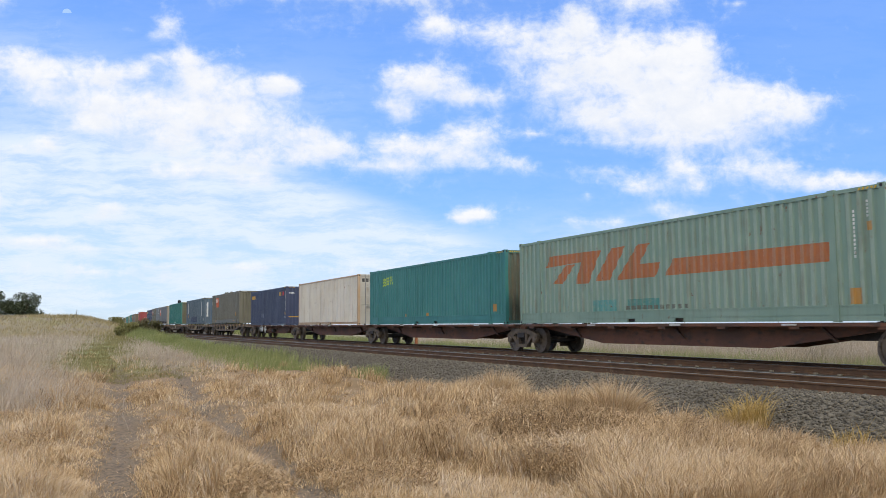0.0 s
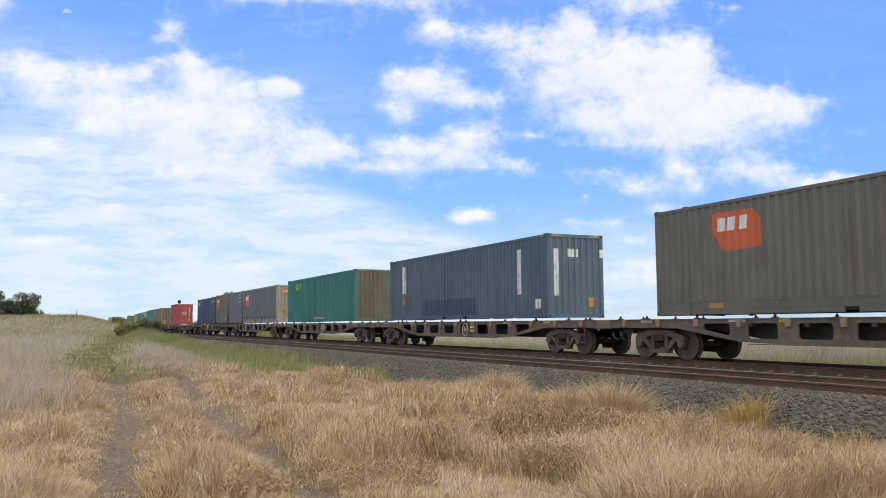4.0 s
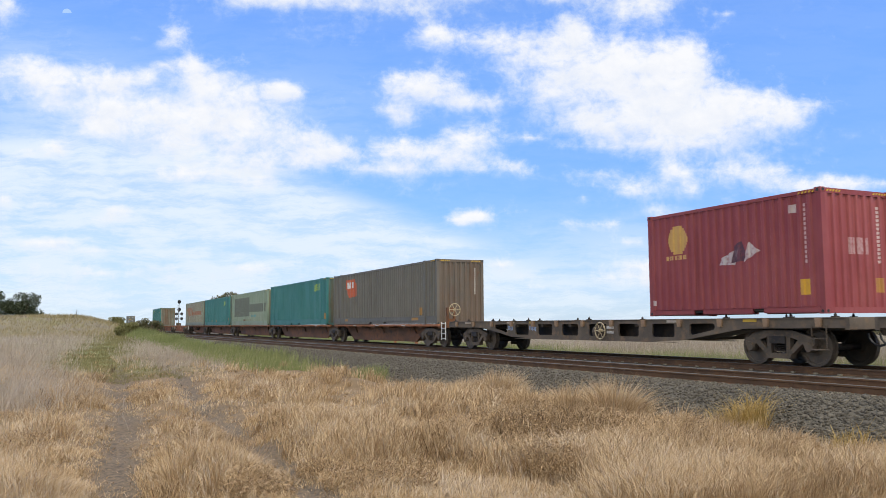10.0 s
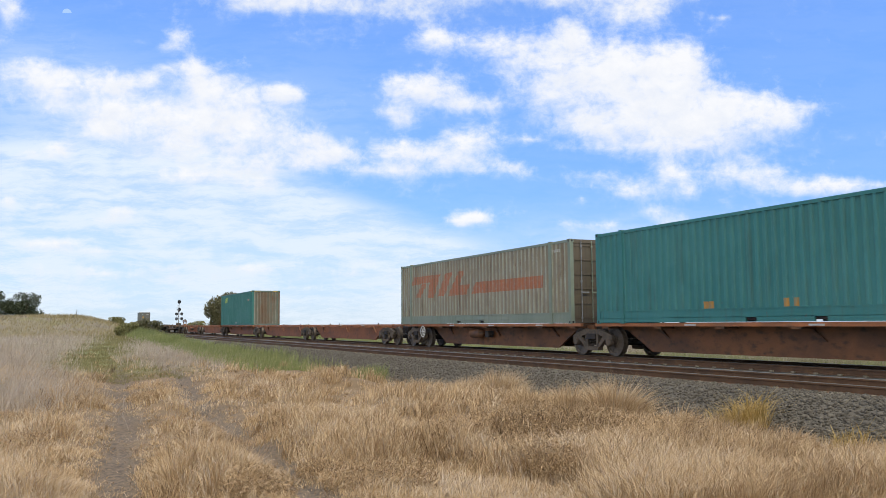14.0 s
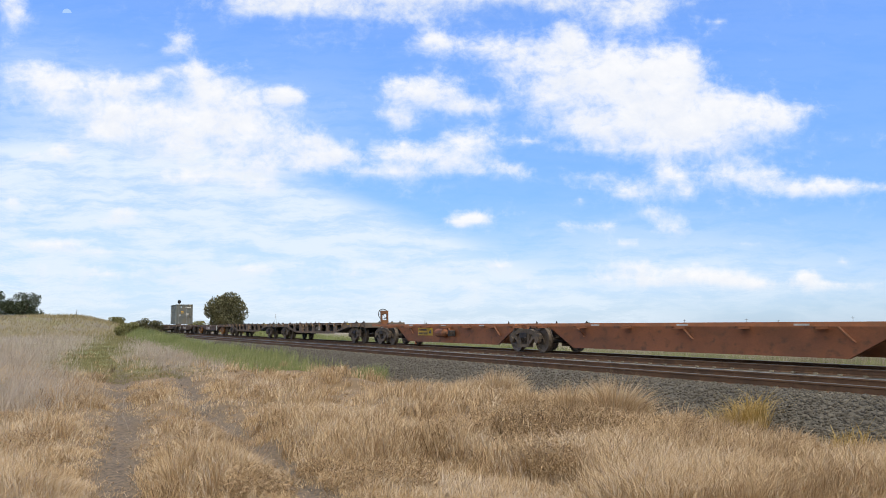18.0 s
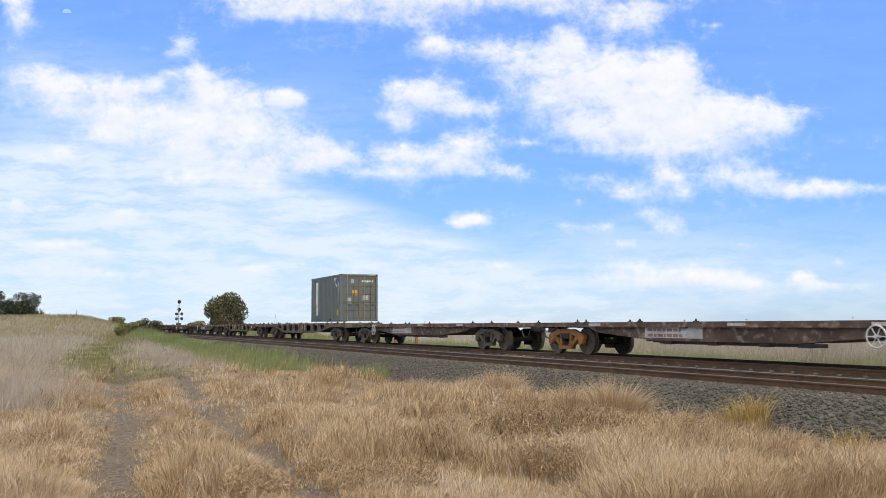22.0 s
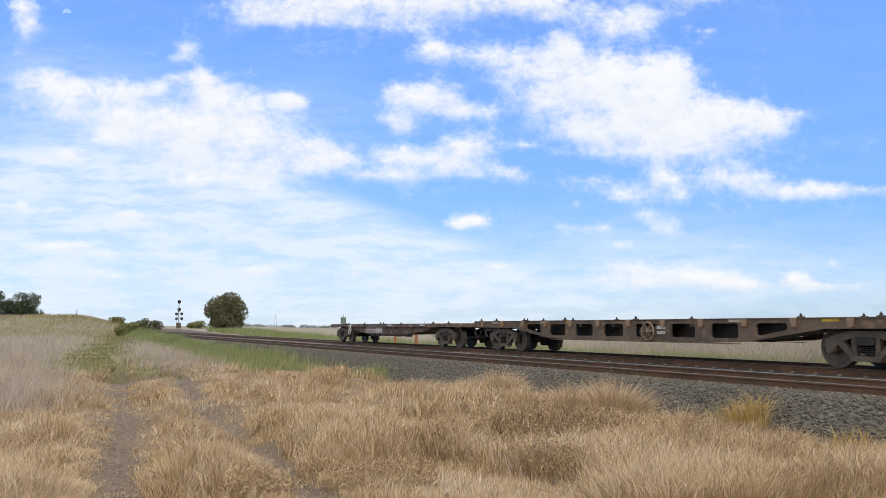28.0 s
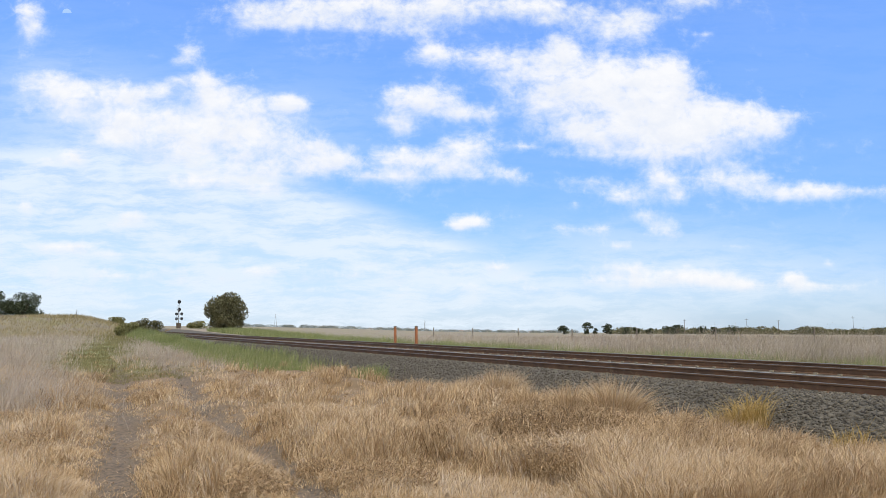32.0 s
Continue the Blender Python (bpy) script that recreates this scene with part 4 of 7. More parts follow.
        part("side_panel", corrugated(-L + .12, L - .12, -y + .012, .045, .16, H - .1).mesh("side_panel", trim_mat), box, "", pose(0, 0, 0, 0, 0, 180))
    else:
        spans = [(-L + .13, L - .13)] if not posts else [(-L + .13, -px - .08), (-px + .08, px - .08), (px + .08, L - .13)]
        for a in (0, 180):
            for x0, x1 in spans:
                part("side_panel", corrugated(x0, x1, -y + .012, .036, sill, H - .1).mesh("side_panel", side_mat), box, "", pose(0, 0, 0, 0, 0, a))
    # frame
    post = Build().prism([(-.07, .0), (.07, .0), (.07, H), (-.07, H)], -.07, .07)
    pm, pe = post.mesh("corner_post", trim_mat), post.mesh("corner_post", end_mat)
    for sx in (-1, 1):
        for sy in (-1, 1):
            part("corner_post", pe if sx > 0 and sy > 0 else pm, box, "", pose(sx * (L - .075), sy * (y - .075), 0))
            for z in (0, H - .118):
                part("corner_casting", cached("casting" + trim_mat.name, lambda: Build().box(-.089, .089, -.081, .081, 0, .118, .012).mesh("corner_casting", trim_mat)), box, "", pose(sx * (L - .088), sy * (y - .08), z))
    # flat black discs, proud of the castings, paint the dark inside their holes
    slot = cached("slot", lambda: Build().turned([(.012, -.002), (.04, -.002), (.04, .003)], 10, "y").mesh("casting_hole", SIGNAL_BLACK))
    for sx in (-1, 1):
        for z in (.059, H - .059):
            part("casting_hole", slot, box, "", pose(sx * (L - .088), -y - .0025, z))
    for sy in (-1, 1):
        for z in (.059, H - .059):
            part("casting_hole", slot, box, "", pose(L + .0025, sy * (y - .08), z, 0, 0, 90))
    if height > 2.89 and front != "doors" or length < 7:
        bar = cached("hazard", lambda: Build().prism([(0, 0), (.05, 0), (.075, .05), (.025, .05)], -.003, .003).mesh("hazard_stripe", LABEL_YELLOW))
        if "grey_" in side_mat.name and height > 2.99:
            bar = cached("white_hazard", lambda: Build().prism([(0, 0), (.05, 0), (.075, .05), (.025, .05)], -.003, .003).mesh("hazard_stripe", LABEL_WHITE))
        for k in range(5):
            part("hazard_stripe", bar, box, "", pose(L - .25 - k * .1, -y + .001, H - .1))
            for sy in (-1, 1):
                part("hazard_stripe", bar, box, "", pose(L - .017, sy * (y - .42) + (k - 2) * .1, H - .09, 0, 0, 90))
    if posts:
        mp = Build().box(-.085, .085, -.06, .05, .0, H).mesh("lift_post", trim_mat)
        for sx in (-1, 1):
            for sy in (-1, 1):
                part("lift_post", mp, box, "", pose(sx * px, sy * (y - .045), 0))
    top = Build().box(-L + .17, L - .17, -.035, .035, H - .11, H - .04).mesh("top_rail", trim_mat)
    low = Build()
    pk = 1.05
    for x0, x1 in ((-L + .17, -pk - .18), (-pk + .18, pk - .18), (pk + .18, L - .17)):
        low.box(x0, x1, -.03, .03, .03, .17)
    low.box(-L + .17, L - .17, -.03, .03, .15, .175)
    if posts:
        low.box(-L + .17, L - .17, -.018, .03, .17, .375)
        low.box(-L + .17, L - .17, -.03, .03, .36, .39)
    lm = low.mesh("bottom_rail", trim_mat)
    for sy in (-1, 1):
        part("top_rail", top, box, "", pose(0, sy * (y - .04), 0))
        part("bottom_rail", lm, box, "", pose(0, sy * (y - .035), 0, 0, 0, 0 if sy < 0 else 180))
    roof = Build().box(-L + .06, L - .06, -y + .05, y - .05, H - .07, H - .015)
    part("roof_panel", roof.mesh("roof_panel", trim_mat), box)
    part("floor", Build().box(-L + .1, L - .1, -y + .06, y - .06, .08, .14).mesh("floor", DARK_STEEL), box)

    def end(doors, mat, turn):
        part("end_header", Build().box(L - .14, L - .02, -y + .16, y - .16, H - .13, H - .01).mesh("end_header", mat), box, "", pose(0, 0, 0, 0, 0, turn))
        part("end_sill", Build().box(L - .14, L - .02, -y + .16, y - .16, .01, .15).mesh("end_sill", mat), box, "", pose(0, 0, 0, 0, 0, turn))
        if doors:
            for sy in (-1, 1):
                ya, yb = (0.012, y - .15) if sy > 0 else (-y + .15, -0.012)
                d = part("door", Build().box(ya, yb, -L + .05, -L + .09, .15, H - .13).mesh("door", mat), box, "", pose(0, 0, 0, 0, 0, 90 + turn))
                db = Build().box(ya + .05, yb - .05, -L + .03, -L + .05, -.02, .03).mesh("door_rib", mat)
                for k in range(6):
                    part("door_rib", db, d, "", pose(0, 0, .2 + k * (H - .42) / 5))
                for q in (.3, .72):
                    yy = ya + (yb - ya) * q
                    rb = Build().bar((yy, -L + .012, .06), (yy, -L + .012, H - .05), .017)
                    for z in (.2, H * .5, H - .25):
                        rb.box(yy - .03, yy + .03, -L, -L + .05, z - .03, z + .03)
                    rb.box(yy, yy + .28, -L - .02, -L + .01, 1.05, 1.09)
                    part("lock_rod", rb.mesh("lock_rod", GALVANISED if q < .5 else trim_mat), d)
        else:
            # corrugated end: made as a side, then turned to face forward
            b = corrugated(-y + .15, y - .15, -L + .02, .042, .14, H - .12, .27)
            part("end_panel", b.mesh("end_panel", mat), box, "", pose(0, 0, 0, 0, 0, 90 + turn))

    end(front == "doors", end_mat, 0)
    end(front != "doors", rear_mat or trim_mat, 180)
    return box


# ---------------------------------------------------------------- bogies
def wheel_mesh(mat):
    return Build().turned([(.06, -.11), (.13, -.11), (.13, -.07), (.20, -.045), (.37, -.04), (.385, -.065), (.46, -.065), (.463, .06), (.49, .066), (.49, .095), (.40, .095), (.37, .05), (.16, .04), (.13, .08), (.06, .08)], 28, "y").mesh("wheel", mat, False)


def sideframe_mesh(mat):
    b = Build()
    y0, y1 = -.07, .07
    b.prism([(-1.05, .50), (-.80, .44), (-.66, .60), (-.34, .70), (.34, .70), (.66, .60), (.80, .44), (1.05, .50), (1.06, .66), (.84, .74), (.42, .86), (-.42, .86), (-.84, .74), (-1.06, .66)], y0, y1)
    b.prism([(-.74, .56), (-.30, .20), (-.16, .20), (-.60, .64)], y0, y1)
    b.prism([(.74, .56), (.60, .64), (.16, .20), (.30, .20)], y0, y1)
    b.prism([(-.36, .18), (.36, .18), (.40, .30), (-.40, .30)], y0 - .03, y1 + .03)
    for x in (-.29, .29):
        b.prism([(x - .06, .28), (x + .06, .28), (x + .06, .72), (x - .06, .72)], y0, y1)
    for x in (-.9, .9):
        b.turned([(.02, -.10), (.11, -.10), (.13, -.06), (.13, .06), (.05, .06)], 12, "y", (x, 0, .46))
    return b.mesh("sideframe", mat)


def spring_mesh():
    b = Build()
    for x in (-.13, 0, .13):
        for k in range(5):
            b.ring((x, 0, 0), .048, .016, "y", 8, 4)
            b.v[-32:] = [(p[0], p[2], .31 + k * .045 + p[1]) for p in b.v[-32:]]
    b.box(-.24, .24, -.12, .12, .54, .72, .02)
    return b.mesh("spring_nest", DARK_STEEL)


def add_bogie(wagon, x, frame_mat=BOGIE_STEEL, wheel_mat=WHEEL_DARK):
    def bolster():
        b = Build().box(-.18, .18, -1.0, 1.0, .56, .74, .03).turned([(.3, .72), (.3, .84), (.05, .84)], 14, "z")
        for ax in (-.9, .9):
            b.turned([(.075, -.7), (.085, 0), (.075, .7)], 10, "y", (ax, 0, .46))
            b.box(ax * .62 - .05, ax * .62 + .05, -.9, .9, .34, .46)
        return b.mesh("bogie", DARK_STEEL)
    g = part("bogie", cached("bolster", bolster), wagon, "three-piece freight bogie", pose(x, 0, 0))
    for sy in (-1, 1):
        part("sideframe", cached("sf" + frame_mat.name, lambda: sideframe_mesh(frame_mat)), g, "", pose(0, sy * .985, 0))
        part("spring_nest", cached("spring", spring_mesh), g, "", pose(0, sy * .985, 0))
        for ax in (-.9, .9):
            part("wheel", cached("wheel" + wheel_mat.name, lambda: wheel_mesh(wheel_mat)), g, "", pose(ax, sy * .7525, .46, 0, 0, 0 if sy < 0 else 180))
    return g


def handwheel_mesh(mat, r=.26):
    b = Build().ring((0, 0, 0), r, .02, "y", 20, 6).turned([(.045, -.04), (.045, .1)], 10, "y")
    for k in range(6):
        a = math.pi * k / 3
        b.bar((0, 0, 0), (r * math.cos(a), 0, r * math.sin(a)), .013, 5)
    return b.mesh("handwheel", mat)


def pin_mesh():
    return Build().box(-.07, .07, -.06, .06, 0, .03).turned([(.036, .03), (.036, .07), (.022, .085), (.008, .115)], 8, "z").mesh("twistlock", DARK_STEEL)


def coupler(wagon, x, sgn):
    b = Build().box(min(0, sgn * .75), max(0, sgn * .75), -.08, .08, .80, .95).box(sgn * .55 - .14, sgn * .55 + .14, -.17, .17, .74, 1.0, .03)
    part("coupler", cached("coupler%d" % sgn, lambda: b.mesh("coupler", DARK_STEEL)), wagon, "", pose(x, 0, 0))

    def hose():
        v, f = [], []
        for k in range(9):
            a = math.pi * k / 8
            for j in range(6):
                q = 2 * math.pi * j / 6
                rr = .28 + .028 * math.cos(q)
                v.append((sgn * (.35 - rr * math.cos(a)), -.45 + .028 * math.sin(q), .8 - rr * math.sin(a)))
                if k < 8:
                    f.append((k * 6 + j, k * 6 + (j + 1) % 6, k * 6 + 6 + (j + 1) % 6, k * 6 + 6 + j))
        return Build().add(v, f).mesh("brake_hose", SIGNAL_BLACK)
    part("brake_hose", cached("hose%d" % sgn, hose), wagon, "", pose(x - sgn * .1, 0, 0))


def plate(wagon, name, x0, x1, z0, z1, y, mat, label, bars=0, ink=LABEL_INK):
    """A painted sign plate on the near side with bars of writing."""
    p = part(name, Build().box(x0, x1, y - .012, y, z0, z1).mesh(name, mat), wagon, label)
    h, wd = z1 - z0, x1 - x0
    rng = random.Random(int(x0 * 100))
    for k in range(bars):
        z = z1 - h * (k + .5) / bars
        b, x = Build(), x0 + .05 * wd
        while x < x0 + .62 * wd:
            q = rng.uniform(.03, .1) * wd
            b.box(x, x + q, y - .018, y - .011, z - h * .28 / bars, z + h * .28 / bars)
            x += q + .02 * wd
        part("lettering", b.mesh("lettering", ink), p)
    return p


# ---------------------------------------------------------------- wagons
# lighter copy of the orange: the light on the side rails is painted in
ORANGE_RAIL = surface("bright_orange_oxide_paint", (0.42, 0.15, 0.055), (0.32, 0.125, 0.05), (0.24, 0.12, 0.06), 1.1, 30, 0.7, 0.0, 0.3)


def skeletal_platform(span, steel, deep, taper, label, front_bogie=False, end=False):
    """One platform of an articulated skeletal wagon. x = 0 at its rear bogie, span to the next bogie."""
    w = thing("skeletal_platform", label, "railway wagon", "wagons of the train")
    add_bogie(w, 0, BOGIE_STEEL, WHEEL_STEEL)
    if front_bogie:
        add_bogie(w, span, BOGIE_STEEL, WHEEL_STEEL)
    top, e = 1.0, 0.35
    prof = [(e - (1.5 if end else .0), .84), (1.35, .84), (1.35 + taper, deep), (span - 1.35 - taper, deep), (span - 1.35, .84), (span - e + (1.5 if front_bogie else 0), .84), (span - e + (1.5 if front_bogie else 0), top), (e - (1.5 if end else 0), top)]
    for y in (-.66, .58):
        part("side_beam", Build().prism(prof, y, y + .08).mesh("side_beam", steel), w)
    x0, x1 = prof[0][0] - .02, prof[5][0] + .02
    part("centre_sill", Build().box(x0, x1, -.3, .3, .62, .97).mesh("centre_sill", DARK_STEEL), w)
    for sy in (-1, 1):
        part("side_rail", Build().box(x0 + .05, x1 - .05, -.05, .05, .955, 1.035 if steel is BROWN_STEEL else 1.06, .008).mesh("side_rail", steel if steel is BROWN_STEEL else ORANGE_RAIL), w, "", pose(0, sy * 1.13, 0))
    n = 7
    outr = Build().prism([(-.15, 0), (.15, 0), (.15, .13), (-.15, .13)], -1.17, 1.17).mesh("outrigger", steel)
    for k in range(n):
        part("outrigger", outr, w, "", pose(.9 + (span - 1.8) * k / (n - 1), 0, .89))
    for k in range(3):
        x = span * (.25 + .25 * k)
        part("reflector", Build().box(-.22, .22, -1.195, -1.181, .975, 1.02).mesh("reflector", LABEL_WHITE), w, "", pose(x + .6, 0, 0))
    for sx in (2.9, span * .5, span - 2.9):
        part("rib", Build().prism([(.40, 0), (.48, 0), (.04, .36), (-.04, .36)], -.73, -.66).mesh("rib", steel), w, "", pose(sx, 0, .59))
    for x in (1.0, span - 1.0):
        for sy in (-1, 1):
            part("twistlock", cached("pin", pin_mesh), w, "", pose(x, sy * 1.1, 1.03))
    if end:
        part("brake_cylinder", Build().turned([(.05, -.5), (.17, -.5), (.19, -.45), (.19, .3), (.12, .4), (.05, .5)], 14, "x").mesh("brake_cylinder", steel), w, "", pose(span * .42 + (.95 if steel is LIT_ORANGE else 0), -.86, .66))
        part("valve", Build().box(-.14, .14, -.12, .12, -.13, .13, .03).bar((-.3, 0, 0), (.3, 0, 0), .025).mesh("valve", DARK_STEEL), w, "", pose(span * .42 + .95 + (.95 if steel is LIT_ORANGE else 0), -.84, .64))
    return w


LABEL_CREAM = surface("worn_cream_patch", (0.52, 0.45, 0.37), (0.34, 0.27, 0.20), (0.62, 0.58, 0.52), 4.0, 40, 0.7)
LABEL_RUST = surface("rust_red_lettering", (0.25, 0.12, 0.08), (0.35, 0.22, 0.17), None, 4.0, 40, 0.7)
RUSTY_GREY = surface("rust_stained_grey_steel", (0.175, 0.122, 0.082), (0.105, 0.075, 0.053), (0.28, 0.18, 0.105), 0.8, 28, 0.82, 0.0, 0.35)
# lit copy of the beams' orange: the last pack's sunlight is in the colour
LIT_ORANGE = surface("lit_orange_oxide_paint", (0.29, 0.105, 0.043), (0.205, 0.08, 0.036), (0.115, 0.06, 0.032), 0.7, 25, 0.7, 0.0, 0.3, (1, 1, 1.6))
STAKE_TAN = surface("rusty_tan_steel", (0.34, 0.225, 0.14), (0.24, 0.15, 0.09), (0.42, 0.32, 0.22), 2.0, 30, 0.85, 0.0, 0.3)


def flat_wagon(span, label, wheel_at=1.0, steel=GREY_STEEL, wheel_mat=None):
    """A bogie flat wagon with pierced, fish-bellied side sills. x = 0 midway."""
    w = thing("flat_wagon", label, "railway wagon", "wagons of the train")
    h, L = span / 2, span / 2 + 2.05
    for x in (-h, h):
        add_bogie(w, x)

    def sill():
        """A side sill with a row of round-cornered openings."""
        b = Build()
        y0, y1, half = -1.2, -1.15, 6.28

        def low(x):
            return float(np.interp(abs(x), [0, 4.4, 7.0, L], [.50, .52, .90, .92]))
        for k in range(8):
            xa, xb = -half + 1.57 * k, -half + 1.57 * (k + 1)
            m = (xa + xb) / 2
            za, zb = low(xa), low(xb)
            out = [(xa, za), (xb, zb), (xb, 1.16), (xa, 1.16)]
            hx, z1, r = .48, 1.035, .07
            la, lb = max(.65, low(m - hx) + .11), max(.65, low(m + hx) + .11)
            rim = []
            for cx, cz, a0 in ((m - hx + r, la + r, 180), (m + hx - r, lb + r, 270), (m + hx - r, z1 - r, 0), (m - hx + r, z1 - r, 90)):
                for q in (0, 45, 90):
                    rim.append((cx + r * math.cos(radians(a0 + q)), cz + r * math.sin(radians(a0 + q))))
            v = [(x, y, z) for y in (y0, y1) for x, z in out + rim]
            f = []
            for i in range(4):
                c, j = 4 + 3 * i, (i + 1) % 4
                n = 4 + 3 * j
                for ring in ((i, c + 1, c), (i, c + 2, c + 1), (i, j, n, c + 2)):
                    f.append(ring)
                    f.append(tuple(q + 16 for q in reversed(ring)))
            for i in range(12):
                f.append((4 + i, 4 + (i + 1) % 12, 20 + (i + 1) % 12, 20 + i))
            f.append((0, 16, 17, 1))
            b.add(v, f)
        for sx in (-1, 1):
            xs = [half, 7.0, h - .2, h + 1.0, L]
            pts = [(sx * x, low(x)) for x in xs] + [(sx * L, 1.16), (sx * half, 1.16)]
            b.prism(pts if sx > 0 else pts[::-1], y0, y1)
        b.prism([(-L, 1.145), (L, 1.145), (L, 1.165), (-L, 1.165)], -1.235, -1.1)
        b.prism([(-4.4, .50), (4.4, .50), (4.4, .52), (-4.4, .52)], -1.23, -1.1)
        return b.mesh("side_sill", steel)
    me = cached("sill%.2f%s" % (span, steel.name), sill)
    part("side_sill", me, w, "pierced fish-bellied side sill")
    part("side_sill", me, w, "", pose(0, 0, 0, 0, 0, 180))
    # wide black box added to close the view, so the openings look shaded
    part("centre_sill", cached("flatsill%.2f" % span, lambda: Build().prism([(-L, .85), (-h + 2, .85), (-h + 4, .58), (h - 4, .58), (h - 2, .85), (L, .85), (L, 1.1), (-L, 1.1)], -.75, .75).mesh("centre_sill", DARK_STEEL)), w)
    tm = cached("flatbeam", lambda: Build().box(-.07, .07, -1.14, 1.14, .95, 1.13).mesh("cross_beam", steel))
    for k in range(12):
        part("cross_beam", tm, w, "", pose(-L + .3 + (2 * L - .6) * k / 11, 0, 0))
    # dark sheet added where the wagon's top is open
    part("deck", cached("flatdeck%.2f" % span, lambda: Build().box(-L + .02, L - .02, -1.12, 1.12, 1.12, 1.15).mesh("deck", DARK_STEEL)), w)
    rib = cached("stake", lambda: Build().prism([(-.06, .95), (.06, .95), (.09, 1.15), (-.09, 1.15)], -1.27, -1.2).mesh("stake_pocket", STAKE_TAN))
    for k in range(13):
        part("stake_pocket", rib, w, "", pose(-L + .7 + (2 * L - 1.4) * k / 12, 0, 0))
    for x in (-L + .35, -L + 6.4, -6.3, 0.2, 6.3, L - .35, L - 1.6, -L + 1.6):
        for sy in (-1, 1):
            part("twistlock", cached("pin", pin_mesh), w, "", pose(x, sy * 1.1, 1.163))
    wm = wheel_mat or HANDWHEEL_CREAM
    part("handwheel", cached("hwc" + wm.name, lambda: handwheel_mesh(wm)), w, "spoked handbrake wheel", pose(wheel_at, -1.3, .82))
    for x, wd, mt in ((-8.3, .5, LABEL_CREAM), (-4.75, .55, LABEL_CREAM), (4.4, .6, LABEL_CREAM), (-3.2, .4, LABEL_YELLOW), (7.2, .45, LABEL_YELLOW)):
        part("reflector", cached("patch%.2f%s" % (wd, mt.name), lambda: Build().box(-wd / 2, wd / 2, -1.213, -1.2, 1.065, 1.135).mesh("reflector", mt)), w, "", pose(x, 0, 0))

    def steps():
        b = Build()
        for x in (-.2, .2):
            b.bar((x, 0, .98), (x, 0, .42), .016)
        return b.bar((-.26, 0, .42), (.26, 0, .42), .022).bar((-.2, 0, .68), (.2, 0, .68), .014)
    part("step", cached("stirrup", lambda: steps().mesh("step", BOGIE_STEEL)), w, "dusty steel stirrup step", pose(h + 1.35, -1.24, 0))
    part("step", CACHE["stirrup"], w, "", pose(-h - 1.35, 1.24, 0))
    part("end_sill", cached("endsill", lambda: Build().box(-.06, .06, -1.2, 1.2, .88, 1.165, .01).mesh("end_sill", steel)), w, "", pose(-L - .03, 0, 0))
    part("end_sill", CACHE["endsill"], w, "", pose(L + .03, 0, 0))
    part("air_tank", cached("tank", lambda: Build().turned([(.05, -.5), (.2, -.45), (.22, -.38), (.22, .38), (.2, .45), (.05, .5)], 14, "x").mesh("air_tank", BOGIE_STEEL)), w, "", pose(.9, -.98, .78))
    plate(w, "sign_panel", 1.25, 1.85, .7, 1.0, -1.2, steel, "dark steel panel with worn lettering", 2, LABEL_WHITE)
    coupler(w, L, 1)
    coupler(w, -L, -1)
    return w


